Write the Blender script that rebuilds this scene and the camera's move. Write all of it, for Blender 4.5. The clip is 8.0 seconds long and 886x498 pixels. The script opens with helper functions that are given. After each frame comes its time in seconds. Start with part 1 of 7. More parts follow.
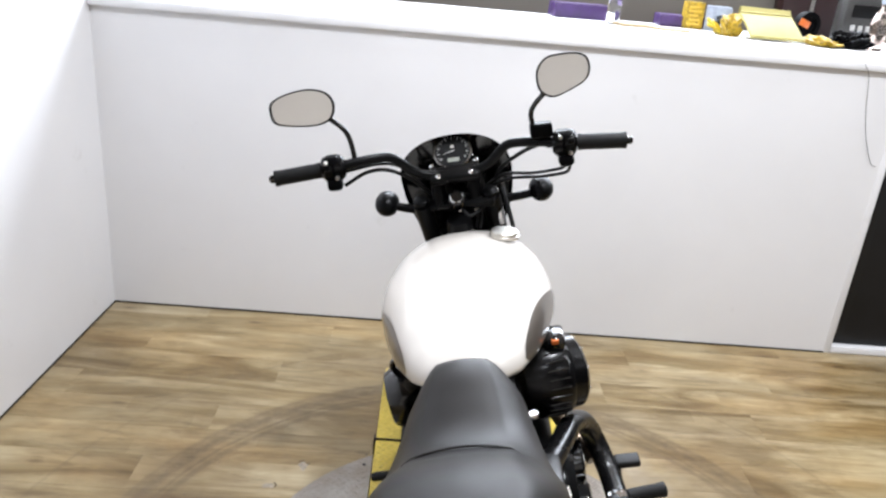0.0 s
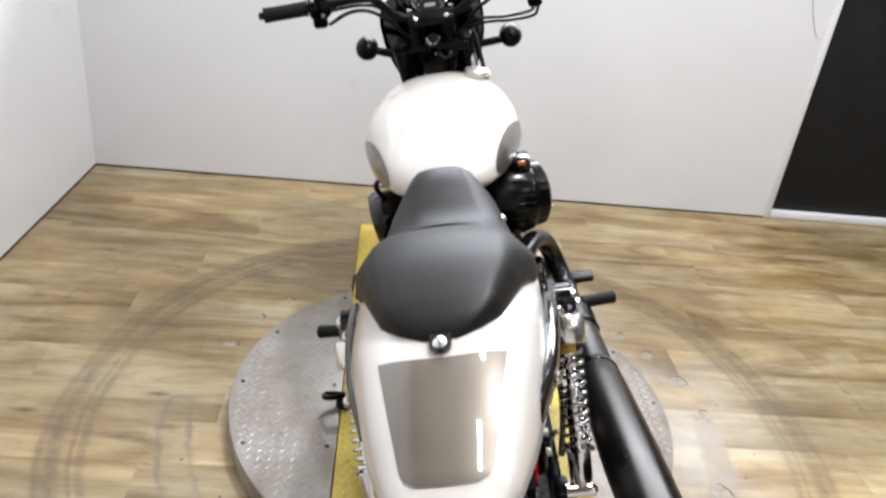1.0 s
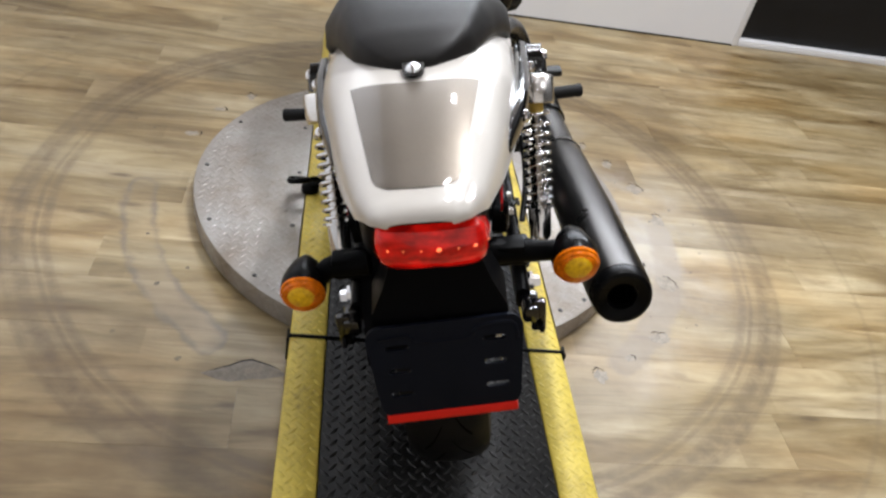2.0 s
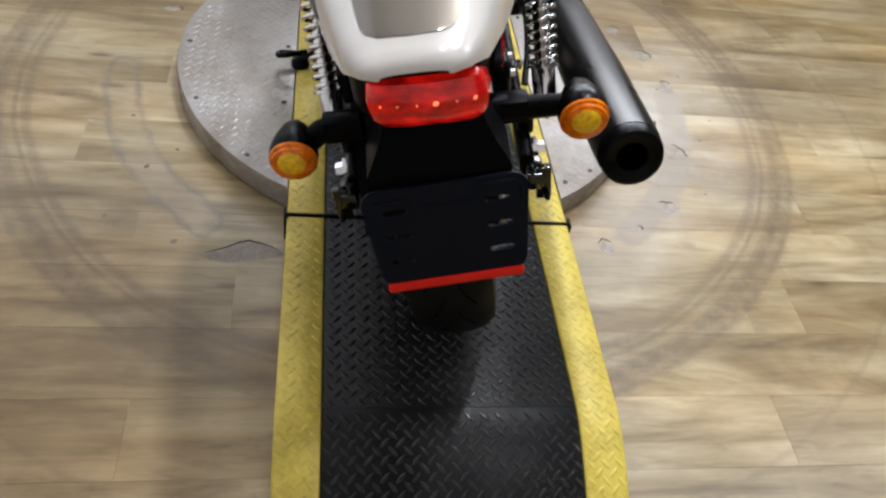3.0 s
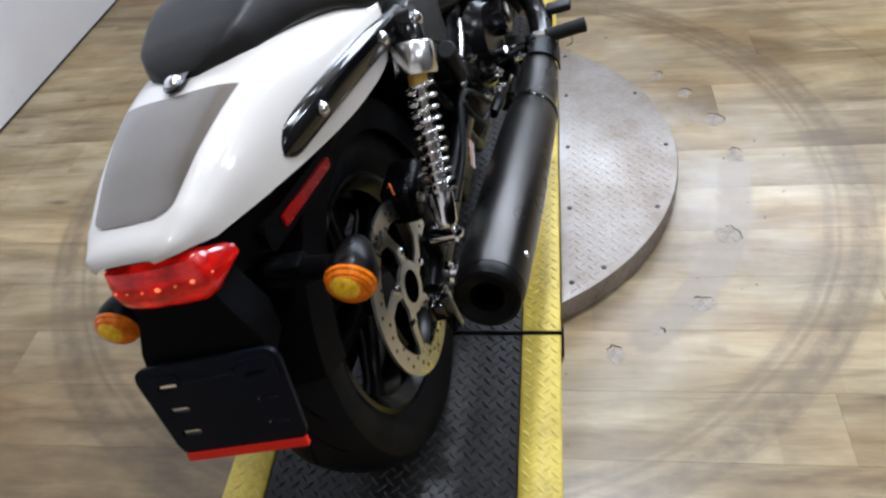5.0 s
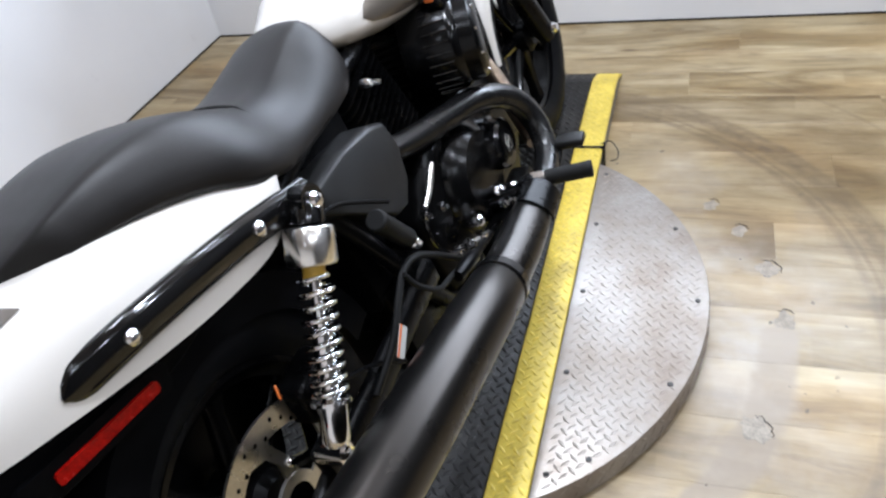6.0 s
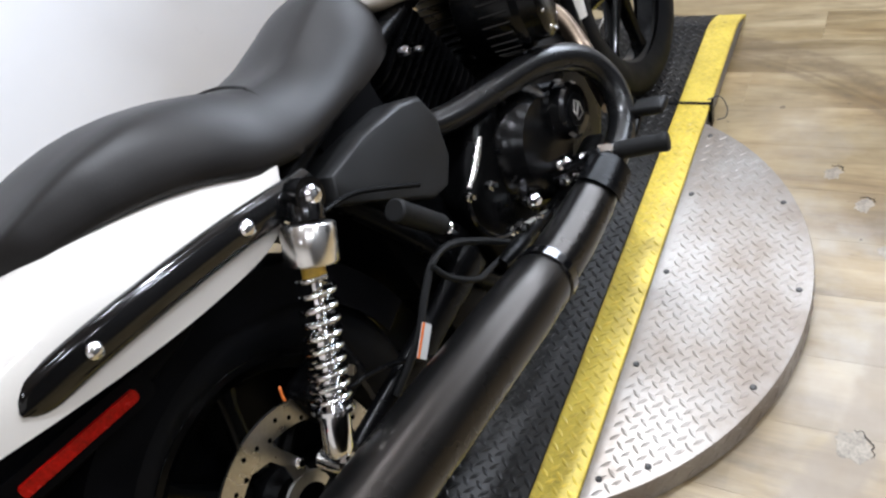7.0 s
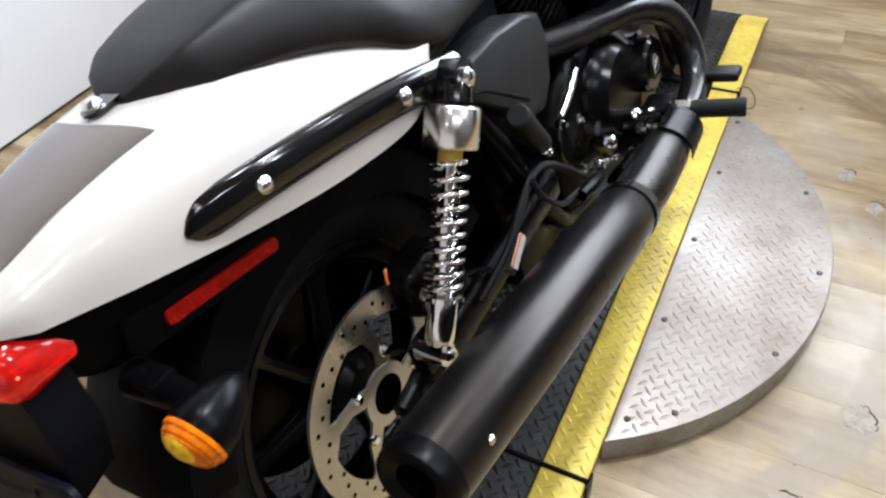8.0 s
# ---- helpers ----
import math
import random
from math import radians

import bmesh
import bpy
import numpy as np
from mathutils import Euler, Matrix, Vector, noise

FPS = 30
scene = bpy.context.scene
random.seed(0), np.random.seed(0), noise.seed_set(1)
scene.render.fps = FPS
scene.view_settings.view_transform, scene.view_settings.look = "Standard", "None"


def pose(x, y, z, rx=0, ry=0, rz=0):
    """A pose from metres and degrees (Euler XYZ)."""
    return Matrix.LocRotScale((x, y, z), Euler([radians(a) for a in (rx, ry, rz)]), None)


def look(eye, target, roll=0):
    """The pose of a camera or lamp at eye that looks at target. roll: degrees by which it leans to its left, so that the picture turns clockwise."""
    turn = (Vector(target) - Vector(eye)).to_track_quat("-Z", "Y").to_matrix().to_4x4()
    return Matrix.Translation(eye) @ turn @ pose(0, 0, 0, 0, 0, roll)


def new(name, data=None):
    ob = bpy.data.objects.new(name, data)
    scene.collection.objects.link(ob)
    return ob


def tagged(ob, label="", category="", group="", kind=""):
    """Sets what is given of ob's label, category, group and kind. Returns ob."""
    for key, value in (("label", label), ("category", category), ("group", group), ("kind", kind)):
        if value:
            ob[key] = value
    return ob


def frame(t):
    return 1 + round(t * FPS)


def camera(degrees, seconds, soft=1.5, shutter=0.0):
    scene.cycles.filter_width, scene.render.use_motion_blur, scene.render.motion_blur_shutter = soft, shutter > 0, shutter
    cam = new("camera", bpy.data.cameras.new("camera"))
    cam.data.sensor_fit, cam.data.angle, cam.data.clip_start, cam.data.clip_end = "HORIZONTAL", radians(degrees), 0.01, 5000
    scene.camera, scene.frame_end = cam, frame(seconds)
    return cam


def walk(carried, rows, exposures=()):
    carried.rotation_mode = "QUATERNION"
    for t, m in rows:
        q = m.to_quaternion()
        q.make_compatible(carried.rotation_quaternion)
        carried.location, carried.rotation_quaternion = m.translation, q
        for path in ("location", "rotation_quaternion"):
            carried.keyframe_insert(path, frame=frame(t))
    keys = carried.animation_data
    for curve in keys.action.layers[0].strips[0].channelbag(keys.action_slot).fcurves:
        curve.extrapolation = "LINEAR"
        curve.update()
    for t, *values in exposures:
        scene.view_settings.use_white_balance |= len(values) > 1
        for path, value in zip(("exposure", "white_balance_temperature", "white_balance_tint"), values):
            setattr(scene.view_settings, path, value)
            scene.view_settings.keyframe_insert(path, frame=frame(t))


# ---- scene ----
cam = camera(61.1, 8.0, soft=2.4, shutter=0.2)
PATH = [
    (0, (-0.218, -0.777, 1.503), (-0.152, 1.081, 0.764), 5.1),
    (0.5, (-0.178, -0.925, 1.485), (-0.153, 0.92, 0.714), 6.0),
    (1, (-0.252, -1.03, 1.399), (-0.066, 0.723, 0.454), 7.0),
    (1.5, (-0.269, -1.108, 1.332), (-0.015, 0.541, 0.229), 9.3),
    (2, (-0.257, -1.137, 1.269), (0.066, 0.39, 0.018), 12.3),
    (2.2, (-0.252, -1.135, 1.251), (0.071, 0.356, -0.041), 12.9),
    (3.3, (-0.23, -1.118, 1.203), (0.088, 0.166, -0.297), 8.5),
    (3.5, (-0.205, -1.124, 1.203), (0.081, 0.156, -0.307), 5.2),
    (4, (-0.044, -1.115, 1.23), (0.095, 0.294, -0.182), 0.2),
    (4.2, (0.065, -1.119, 1.256), (0.044, 0.359, -0.092), -2.2),
    (5.3, (0.369, -0.869, 1.281), (0.015, 0.514, -0.119), -11.5),
    (5.5, (0.417, -0.794, 1.286), (0.057, 0.642, -0.06), -13.2),
    (6, (0.552, -0.598, 1.27), (-0.07, 0.808, -0.01), -12.3),
    (6.5, (0.652, -0.453, 1.256), (-0.229, 0.818, -0.012), -17.7),
    (7, (0.652, -0.421, 1.228), (-0.296, 0.739, -0.097), -21.0),
    (7.5, (0.59, -0.459, 1.193), (-0.369, 0.673, -0.148), -16.9),
    (8, (0.441, -0.599, 1.204), (-0.289, 0.62, -0.203), -6.2),
]
walk(cam, [(t, look(eye, target, roll)) for t, eye, target, roll in PATH],
     exposures=[(0.0, 0.28, 6400, 10), (0.5, 0.25, 6450, 10), (1.0, 0.21, 6550, 10), (2.0, 0.03, 6550, 10), (3.4, -0.09, 6300, 10), (4.2, -0.14, 6150, 10), (5.3, -0.04, 5950, 10), (6.0, 0.19, 6000, 10), (8.0, 0.22, 6280, 10)])

# ---- world and lamps ----
world = bpy.data.worlds.new("world")
scene.world = world
world.use_nodes = True
world.node_tree.nodes["Background"].inputs[0].default_value = (0.9, 0.93, 1.0, 1)
world.node_tree.nodes["Background"].inputs[1].default_value = 0.25

# x, y, watts
LAMP_ROWS = [(2.9, 0.6, 30), (1.6, 0.4, 13), (1.7, -1.4, 9), (0.45, 0.65, 56), (0.3, -0.9, 4), (0.3, -2.6, 3), (-0.25, 0.3, 11), (2.75, -1.0, 9), (0.0, 1.75, 12), (1.75, 1.75, 5)]
CEILING = 3.1


def ceiling_lamp(x, y, watts):
    data = bpy.data.lights.new("tube_lamp", "AREA")
    data.shape, data.size, data.size_y = "RECTANGLE", 0.14, 0.26
    data.energy, data.color = watts, (0.965, 0.99, 1.05)
    lamp = new("tube_lamp", data)
    lamp.matrix_basis = pose(x, y, CEILING - 0.085)
    return lamp


for lamp_x, lamp_y, lamp_watts in LAMP_ROWS:
    ceiling_lamp(lamp_x, lamp_y, lamp_watts)


# daylight through the window in the far wall
ROOM_TURN = 0.1
day = bpy.data.lights.new("window_daylight", "AREA")
day.shape, day.size, day.size_y = "RECTANGLE", 3.7, 1.0
day.energy, day.color = 220, (0.90, 0.96, 1.06)
day_lamp = new("window_daylight", day)
day_lamp.matrix_basis = Matrix.Translation((-1.487, 2.112, 0)) @ pose(0, 0, 0, 0, 0, ROOM_TURN) @ pose(2.55, 1.42, 2.35, -80, 0, 0)


# ---- materials ----
def nodes_of(name, rough=0.5, metal=0.0, color=(0.5, 0.5, 0.5), coat=0.0, spec=0.5):
    mat = bpy.data.materials.new(name)
    mat.use_nodes = True
    tree = mat.node_tree
    bsdf = tree.nodes["Principled BSDF"]
    bsdf.inputs["Base Color"].default_value = (*color, 1)
    bsdf.inputs["Roughness"].default_value = rough
    bsdf.inputs["Metallic"].default_value = metal
    bsdf.inputs["Coat Weight"].default_value = coat
    bsdf.inputs["Coat Roughness"].default_value = 0.04
    bsdf.inputs["Specular IOR Level"].default_value = spec
    return mat, tree, bsdf


def add(tree, kind, **values):
    node = tree.nodes.new(kind)
    for key, value in values.items():
        node.inputs[key].default_value = value
    return node


def coords(tree, source="Object", scale=(1, 1, 1)):
    tc = tree.nodes.new("ShaderNodeTexCoord")
    mp = add(tree, "ShaderNodeMapping", Scale=scale)
    tree.links.new(tc.outputs[source], mp.inputs["Vector"])
    return mp.outputs["Vector"]


def noise_tex(tree, vector, scale, detail=4.0, rough=0.55, distortion=0.0):
    n = add(tree, "ShaderNodeTexNoise", Scale=scale, Detail=detail, Roughness=rough, Distortion=distortion)
    if vector is not None:
        tree.links.new(vector, n.inputs["Vector"])
    return n.outputs["Fac"]


def ramp(tree, fac, stops):
    r = tree.nodes.new("ShaderNodeValToRGB")
    while len(r.color_ramp.elements) < len(stops):
        r.color_ramp.elements.new(0.5)
    for e, (p, c) in zip(r.color_ramp.elements, stops):
        e.position, e.color = p, (*c, 1) if len(c) == 3 else c
    tree.links.new(fac, r.inputs["Fac"])
    return r.outputs["Color"]


def mix(tree, fac, a, b, mode="MIX"):
    m = tree.nodes.new("ShaderNodeMix")
    m.data_type, m.blend_type = "RGBA", mode
    for sock, value in ((m.inputs[0], fac), (m.inputs[6], a), (m.inputs[7], b)):
        if isinstance(value, (int, float)):
            sock.default_value = value
        elif isinstance(value, tuple):
            sock.default_value = (*value, 1)
        else:
            tree.links.new(value, sock)
    return m.outputs[2]


def calc(tree, op, a, b=0.0, c=0.0):
    m = tree.nodes.new("ShaderNodeMath")
    m.operation = op
    for sock, value in zip(m.inputs, (a, b, c)):
        if isinstance(value, (int, float)):
            sock.default_value = value
        else:
            tree.links.new(value, sock)
    return m.outputs[0]


def bump(tree, bsdf, height, strength=0.2, distance=0.002):
    b = add(tree, "ShaderNodeBump", Strength=strength, Distance=distance)
    tree.links.new(height, b.inputs["Height"])
    tree.links.new(b.outputs["Normal"], bsdf.inputs["Normal"])


def worn(name, color, rough, metal=0.0, coat=0.0, spread=0.25, fine=180.0, coarse=9.0, relief=0.1, spec=0.5, rough_spread=0.12):
    """A surface of one colour with fine grain, larger blotches and uneven gloss."""
    mat, tree, bsdf = nodes_of(name, rough, metal, color, coat, spec)
    v = coords(tree)
    big = noise_tex(tree, v, coarse, 5.0)
    small = noise_tex(tree, v, fine, 3.0)
    both = calc(tree, "MULTIPLY_ADD", small, 0.4, calc(tree, "MULTIPLY", big, 0.6))
    low = tuple(c * (1 - spread) for c in color)
    high = tuple(min(1.0, c * (1 + spread)) for c in color)
    tree.links.new(ramp(tree, both, [(0.3, low), (0.7, high)]), bsdf.inputs["Base Color"])
    gloss = ramp(tree, big, [(0.3, (max(0.02, rough - rough_spread),) * 3), (0.7, (min(1.0, rough + rough_spread),) * 3)])
    tree.links.new(gloss, bsdf.inputs["Roughness"])
    if relief:
        bump(tree, bsdf, small, relief, 0.0008)
    return mat


def floor_material():
    mat, tree, bsdf = nodes_of("vinyl_plank", 0.36, spec=0.6)
    geo = tree.nodes.new("ShaderNodeNewGeometry")
    info = tree.nodes.new("ShaderNodeObjectInfo")
    shift = tree.nodes.new("ShaderNodeVectorMath")
    shift.operation = "MULTIPLY_ADD"
    tree.links.new(info.outputs["Random"], shift.inputs[0])
    shift.inputs[1].default_value = (37.0, 11.0, 5.0)
    tree.links.new(geo.outputs["Position"], shift.inputs[2])

    def stretched(along, across, scale, detail, rough, distortion, source=shift.outputs[0]):
        mp = add(tree, "ShaderNodeMapping", Scale=(along, across, 1.0))
        tree.links.new(source, mp.inputs["Vector"])
        return noise_tex(tree, mp.outputs["Vector"], scale, detail, rough, distortion)

    # long figure of the printed wood, paler and darker streaks
    streak = stretched(0.85, 4.4, 1.8, 6.0, 0.57, 1.1)
    base = ramp(tree, streak, [(0.27, (0.150, 0.098, 0.040)), (0.41, (0.246, 0.188, 0.097)), (0.53, (0.340, 0.276, 0.166)), (0.70, (0.455, 0.390, 0.262))])
    fleck = stretched(3.0, 19.0, 1.7, 5.0, 0.66, 0.8)
    base = mix(tree, 0.72, base, ramp(tree, fleck, [(0.30, (0.60, 0.55, 0.48)), (0.46, (0.98, 0.96, 0.92)), (0.66, (1.16, 1.15, 1.14))]), "MULTIPLY")
    grain = stretched(5.0, 95.0, 2.6, 4.0, 0.6, 0.3)
    base = mix(tree, 0.28, base, ramp(tree, grain, [(0.3, (0.66, 0.63, 0.58)), (0.65, (1.08, 1.07, 1.05))]), "MULTIPLY")
    # cooler and warmer patches that run on over the joints
    tone = stretched(0.8, 2.6, 1.5, 3.0, 0.55, 0.4, geo.outputs["Position"])
    base = mix(tree, 0.85, base, ramp(tree, tone, [(0.34, (1.06, 0.95, 0.78)), (0.5, (1.0, 0.99, 0.95)), (0.64, (0.97, 0.99, 1.06))]), "MULTIPLY")
    tint = ramp(tree, info.outputs["Random"], [(0.0, (0.90, 0.88, 0.84)), (0.3, (0.97, 0.96, 0.93)), (0.7, (1.02, 1.01, 0.99)), (1.0, (1.07, 1.07, 1.07))])
    color = mix(tree, 1.0, base, tint, "MULTIPLY")
    # narrower printed boards within each plank
    cell = tree.nodes.new("ShaderNodeSeparateXYZ")
    tree.links.new(geo.outputs["Position"], cell.inputs[0])
    row_no = calc(tree, "FLOOR", calc(tree, "DIVIDE", calc(tree, "ADD", cell.outputs[1], 4.2), 0.076))
    col_no = calc(tree, "FLOOR", calc(tree, "DIVIDE", calc(tree, "MULTIPLY_ADD", row_no, 0.233, cell.outputs[0]), 0.61))
    both = tree.nodes.new("ShaderNodeCombineXYZ")
    tree.links.new(row_no, both.inputs[0])
    tree.links.new(col_no, both.inputs[1])
    hash_no = tree.nodes.new("ShaderNodeTexWhiteNoise")
    tree.links.new(both.outputs[0], hash_no.inputs["Vector"])
    color = mix(tree, 1.0, color, ramp(tree, hash_no.outputs["Value"], [(0.0, (0.88, 0.86, 0.82)), (0.4, (0.99, 0.98, 0.95)), (0.7, (1.02, 1.01, 0.99)), (1.0, (1.07, 1.07, 1.08))]), "MULTIPLY")
    # knots
    mp3 = add(tree, "ShaderNodeMapping", Scale=(2.6, 8.0, 1.0))
    tree.links.new(shift.outputs[0], mp3.inputs["Vector"])
    knot = add(tree, "ShaderNodeTexVoronoi", Scale=1.0)
    tree.links.new(mp3.outputs["Vector"], knot.inputs["Vector"])
    spot = ramp(tree, knot.outputs["Distance"], [(0.03, (0.30, 0.24, 0.19)), (0.10, (0.86, 0.83, 0.79)), (0.22, (1, 1, 1))])
    color = mix(tree, 0.85, color, spot, "MULTIPLY")
    # rings worn in by wheels that rolled round the turntable
    pos = tree.nodes.new("ShaderNodeSeparateXYZ")
    tree.links.new(geo.outputs["Position"], pos.inputs[0])
    dx, dy = pos.outputs[0], calc(tree, "SUBTRACT", pos.outputs[1], 0.598)
    r = calc(tree, "SQRT", calc(tree, "ADD", calc(tree, "MULTIPLY", dx, dx), calc(tree, "MULTIPLY", dy, dy)))
    wob = noise_tex(tree, geo.outputs["Position"], 2.3, 3.0)
    rw = calc(tree, "MULTIPLY_ADD", wob, 0.030, calc(tree, "SUBTRACT", r, 0.015))
    fade = noise_tex(tree, geo.outputs["Position"], 1.6, 3.0)
    break_up = noise_tex(tree, geo.outputs["Position"], 26.0, 4.0, 0.65)
    part_on = ramp(tree, fade, [(0.36, (0.62, 0.62, 0.62)), (0.60, (1, 1, 1))])
    rough_on = ramp(tree, break_up, [(0.30, (0.45, 0.45, 0.45)), (0.60, (1, 1, 1))])

    def ring(radius, width, strength):
        d = calc(tree, "ABSOLUTE", calc(tree, "SUBTRACT", rw, radius))
        line = calc(tree, "POWER", calc(tree, "MAXIMUM", calc(tree, "SUBTRACT", 1.0, calc(tree, "DIVIDE", d, width)), 0.0), 0.45)
        return calc(tree, "MULTIPLY", calc(tree, "MULTIPLY", calc(tree, "MULTIPLY", line, part_on), rough_on), strength)

    rubber = ring(0.995, 0.072, 0.36)
    for radius, width, strength in ((0.948, 0.013, 0.50), (0.972, 0.007, 0.42), (1.014, 0.022, 0.55), (1.044, 0.012, 0.50), (1.30, 0.008, 0.3)):
        rubber = calc(tree, "ADD", rubber, ring(radius, width, strength))
    color = mix(tree, calc(tree, "MINIMUM", rubber, 0.80), color, (0.128, 0.090, 0.050))
    # pale scuffing and right-hand glare painted together into the floor beside the plate
    east = ramp(tree, dx, [(0.28, (0, 0, 0)), (0.62, (1, 1, 1))])
    near = ramp(tree, calc(tree, "MULTIPLY_ADD", wob, 0.30, calc(tree, "SUBTRACT", r, 0.15)), [(0.80, (1, 1, 1)), (1.10, (0, 0, 0))])
    pale = ramp(tree, noise_tex(tree, geo.outputs["Position"], 3.4, 5.0, 0.6), [(0.40, (0.08, 0.08, 0.08)), (0.60, (0.62, 0.62, 0.62))])
    color = mix(tree, calc(tree, "MULTIPLY", calc(tree, "MULTIPLY", east, near), pale), color, (0.405, 0.375, 0.330))
    # two scuffed strips beside the turntable, their vinyl rubbed grey, with torn rims
    turn = calc(tree, "ARCTAN2", dy, calc(tree, "ABSOLUTE", dx))
    ahead = calc(tree, "MULTIPLY", calc(tree, "MAXIMUM", calc(tree, "SUBTRACT", turn, -0.03), 0.0), 0.742)
    behind = calc(tree, "MULTIPLY", calc(tree, "MAXIMUM", calc(tree, "SUBTRACT", -0.86, turn), 0.0), 0.742)
    across = calc(tree, "SUBTRACT", rw, 0.742)
    reach = calc(tree, "SQRT", calc(tree, "ADD", calc(tree, "MULTIPLY", across, across), calc(tree, "ADD", calc(tree, "MULTIPLY", ahead, ahead), calc(tree, "MULTIPLY", behind, behind))))
    ragged = calc(tree, "ADD", calc(tree, "MULTIPLY", break_up, 0.022), calc(tree, "MULTIPLY", noise_tex(tree, geo.outputs["Position"], 11.0, 3.0), 0.040))
    reach = calc(tree, "ADD", ragged, calc(tree, "SUBTRACT", reach, 0.031))
    inside = ramp(tree, reach, [(0.032, (1, 1, 1)), (0.046, (0, 0, 0))])
    blotch = noise_tex(tree, geo.outputs["Position"], 9.0, 5.0, 0.65)
    worn_east = ramp(tree, blotch, [(0.34, (0.55, 0.55, 0.55)), (0.62, (0.85, 0.85, 0.85))])
    low_end = ramp(tree, calc(tree, "MULTIPLY", turn, -1.0), [(0.38, (0.10, 0.10, 0.10)), (0.60, (0.40, 0.40, 0.40))])
    on_west = ramp(tree, calc(tree, "ADD", dx, 0.5), [(0.45, (1, 1, 1)), (0.55, (0, 0, 0))])
    cover = mix(tree, on_west, worn_east, low_end)
    color = mix(tree, calc(tree, "MULTIPLY", inside, cover), color, (0.290, 0.242, 0.184))
    rim = ramp(tree, reach, [(0.024, (0, 0, 0)), (0.038, (1, 1, 1)), (0.049, (0, 0, 0))])
    rim_on = ramp(tree, blotch, [(0.36, (0.10, 0.10, 0.10)), (0.58, (0.70, 0.70, 0.70))])
    color = mix(tree, calc(tree, "MULTIPLY", calc(tree, "MULTIPLY", rim, on_west), rim_on), color, (0.125, 0.108, 0.095))
    # dark nicks round the turntable
    nick = add(tree, "ShaderNodeTexVoronoi", Scale=34.0)
    nick_v = tree.nodes.new("ShaderNodeVectorMath")
    nick_v.operation = "MULTIPLY_ADD"
    tree.links.new(noise_tex(tree, geo.outputs["Position"], 60.0, 3.0), nick_v.inputs[0])
    nick_v.inputs[1].default_value = (0.014, 0.014, 0.0)
    tree.links.new(geo.outputs["Position"], nick_v.inputs[2])
    tree.links.new(nick_v.outputs[0], nick.inputs["Vector"])
    few = tree.nodes.new("ShaderNodeSeparateColor")
    tree.links.new(nick.outputs["Color"], few.inputs[0])
    size = calc(tree, "MULTIPLY", calc(tree, "MAXIMUM", calc(tree, "SUBTRACT", few.outputs[0], 0.86), 0.0), 1.5)
    hit = calc(tree, "LESS_THAN", nick.outputs["Distance"], size)
    close = ramp(tree, r, [(0.74, (0.85, 0.85, 0.85)), (0.98, (0.12, 0.12, 0.12))])
    color = mix(tree, calc(tree, "MULTIPLY", hit, close), color, (0.060, 0.050, 0.040))
    # ground-in dirt
    dirt = noise_tex(tree, geo.outputs["Position"], 1.3, 6.0, 0.62)
    color = mix(tree, 0.65, color, ramp(tree, dirt, [(0.36, (0.52, 0.45, 0.36)), (0.54, (1, 1, 1))]), "MULTIPLY")
    # browner, darker patch round the near left corner, its edge broken by noise
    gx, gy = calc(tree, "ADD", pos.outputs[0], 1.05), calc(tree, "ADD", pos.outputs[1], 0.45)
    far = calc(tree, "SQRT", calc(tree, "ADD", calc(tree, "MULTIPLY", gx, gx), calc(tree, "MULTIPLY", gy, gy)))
    browning = ramp(tree, calc(tree, "MULTIPLY_ADD", dirt, 1.1, calc(tree, "SUBTRACT", far, 0.55)), [(0.30, (1, 1, 1)), (0.95, (0, 0, 0))])
    color = mix(tree, calc(tree, "MULTIPLY", browning, 0.85), color, mix(tree, 1.0, color, (0.60, 0.52, 0.40), "MULTIPLY"))
    tree.links.new(color, bsdf.inputs["Base Color"])
    gloss = ramp(tree, dirt, [(0.3, (0.43, 0.43, 0.43)), (0.7, (0.30, 0.30, 0.30))])
    tree.links.new(gloss, bsdf.inputs["Roughness"])
    bump(tree, bsdf, grain, 0.10, 0.001)
    return mat


def wall_material(name, color):
    mat, tree, bsdf = nodes_of(name, 0.6, color=color)
    geo = tree.nodes.new("ShaderNodeNewGeometry")
    big = noise_tex(tree, geo.outputs["Position"], 1.3, 4.0)
    small = noise_tex(tree, geo.outputs["Position"], 420.0, 2.0)
    scuff_v = add(tree, "ShaderNodeMapping", Scale=(1.5, 1.5, 5.0))
    tree.links.new(geo.outputs["Position"], scuff_v.inputs["Vector"])
    scuff = noise_tex(tree, scuff_v.outputs["Vector"], 2.4, 8.0, 0.7)
    base = ramp(tree, big, [(0.3, tuple(c * 0.95 for c in color)), (0.7, tuple(min(1, c * 1.03) for c in color))])
    base = mix(tree, 1.0, base, ramp(tree, scuff, [(0.20, (0.86, 0.85, 0.83)), (0.32, (1, 1, 1))]), "MULTIPLY")
    smudge = noise_tex(tree, geo.outputs["Position"], 5.5, 3.0, 0.55)
    base = mix(tree, 1.0, base, ramp(tree, smudge, [(0.70, (1, 1, 1)), (0.80, (0.84, 0.83, 0.81))]), "MULTIPLY")
    tree.links.new(base, bsdf.inputs["Base Color"])
    bump(tree, bsdf, small, 0.06, 0.0006)
    return mat


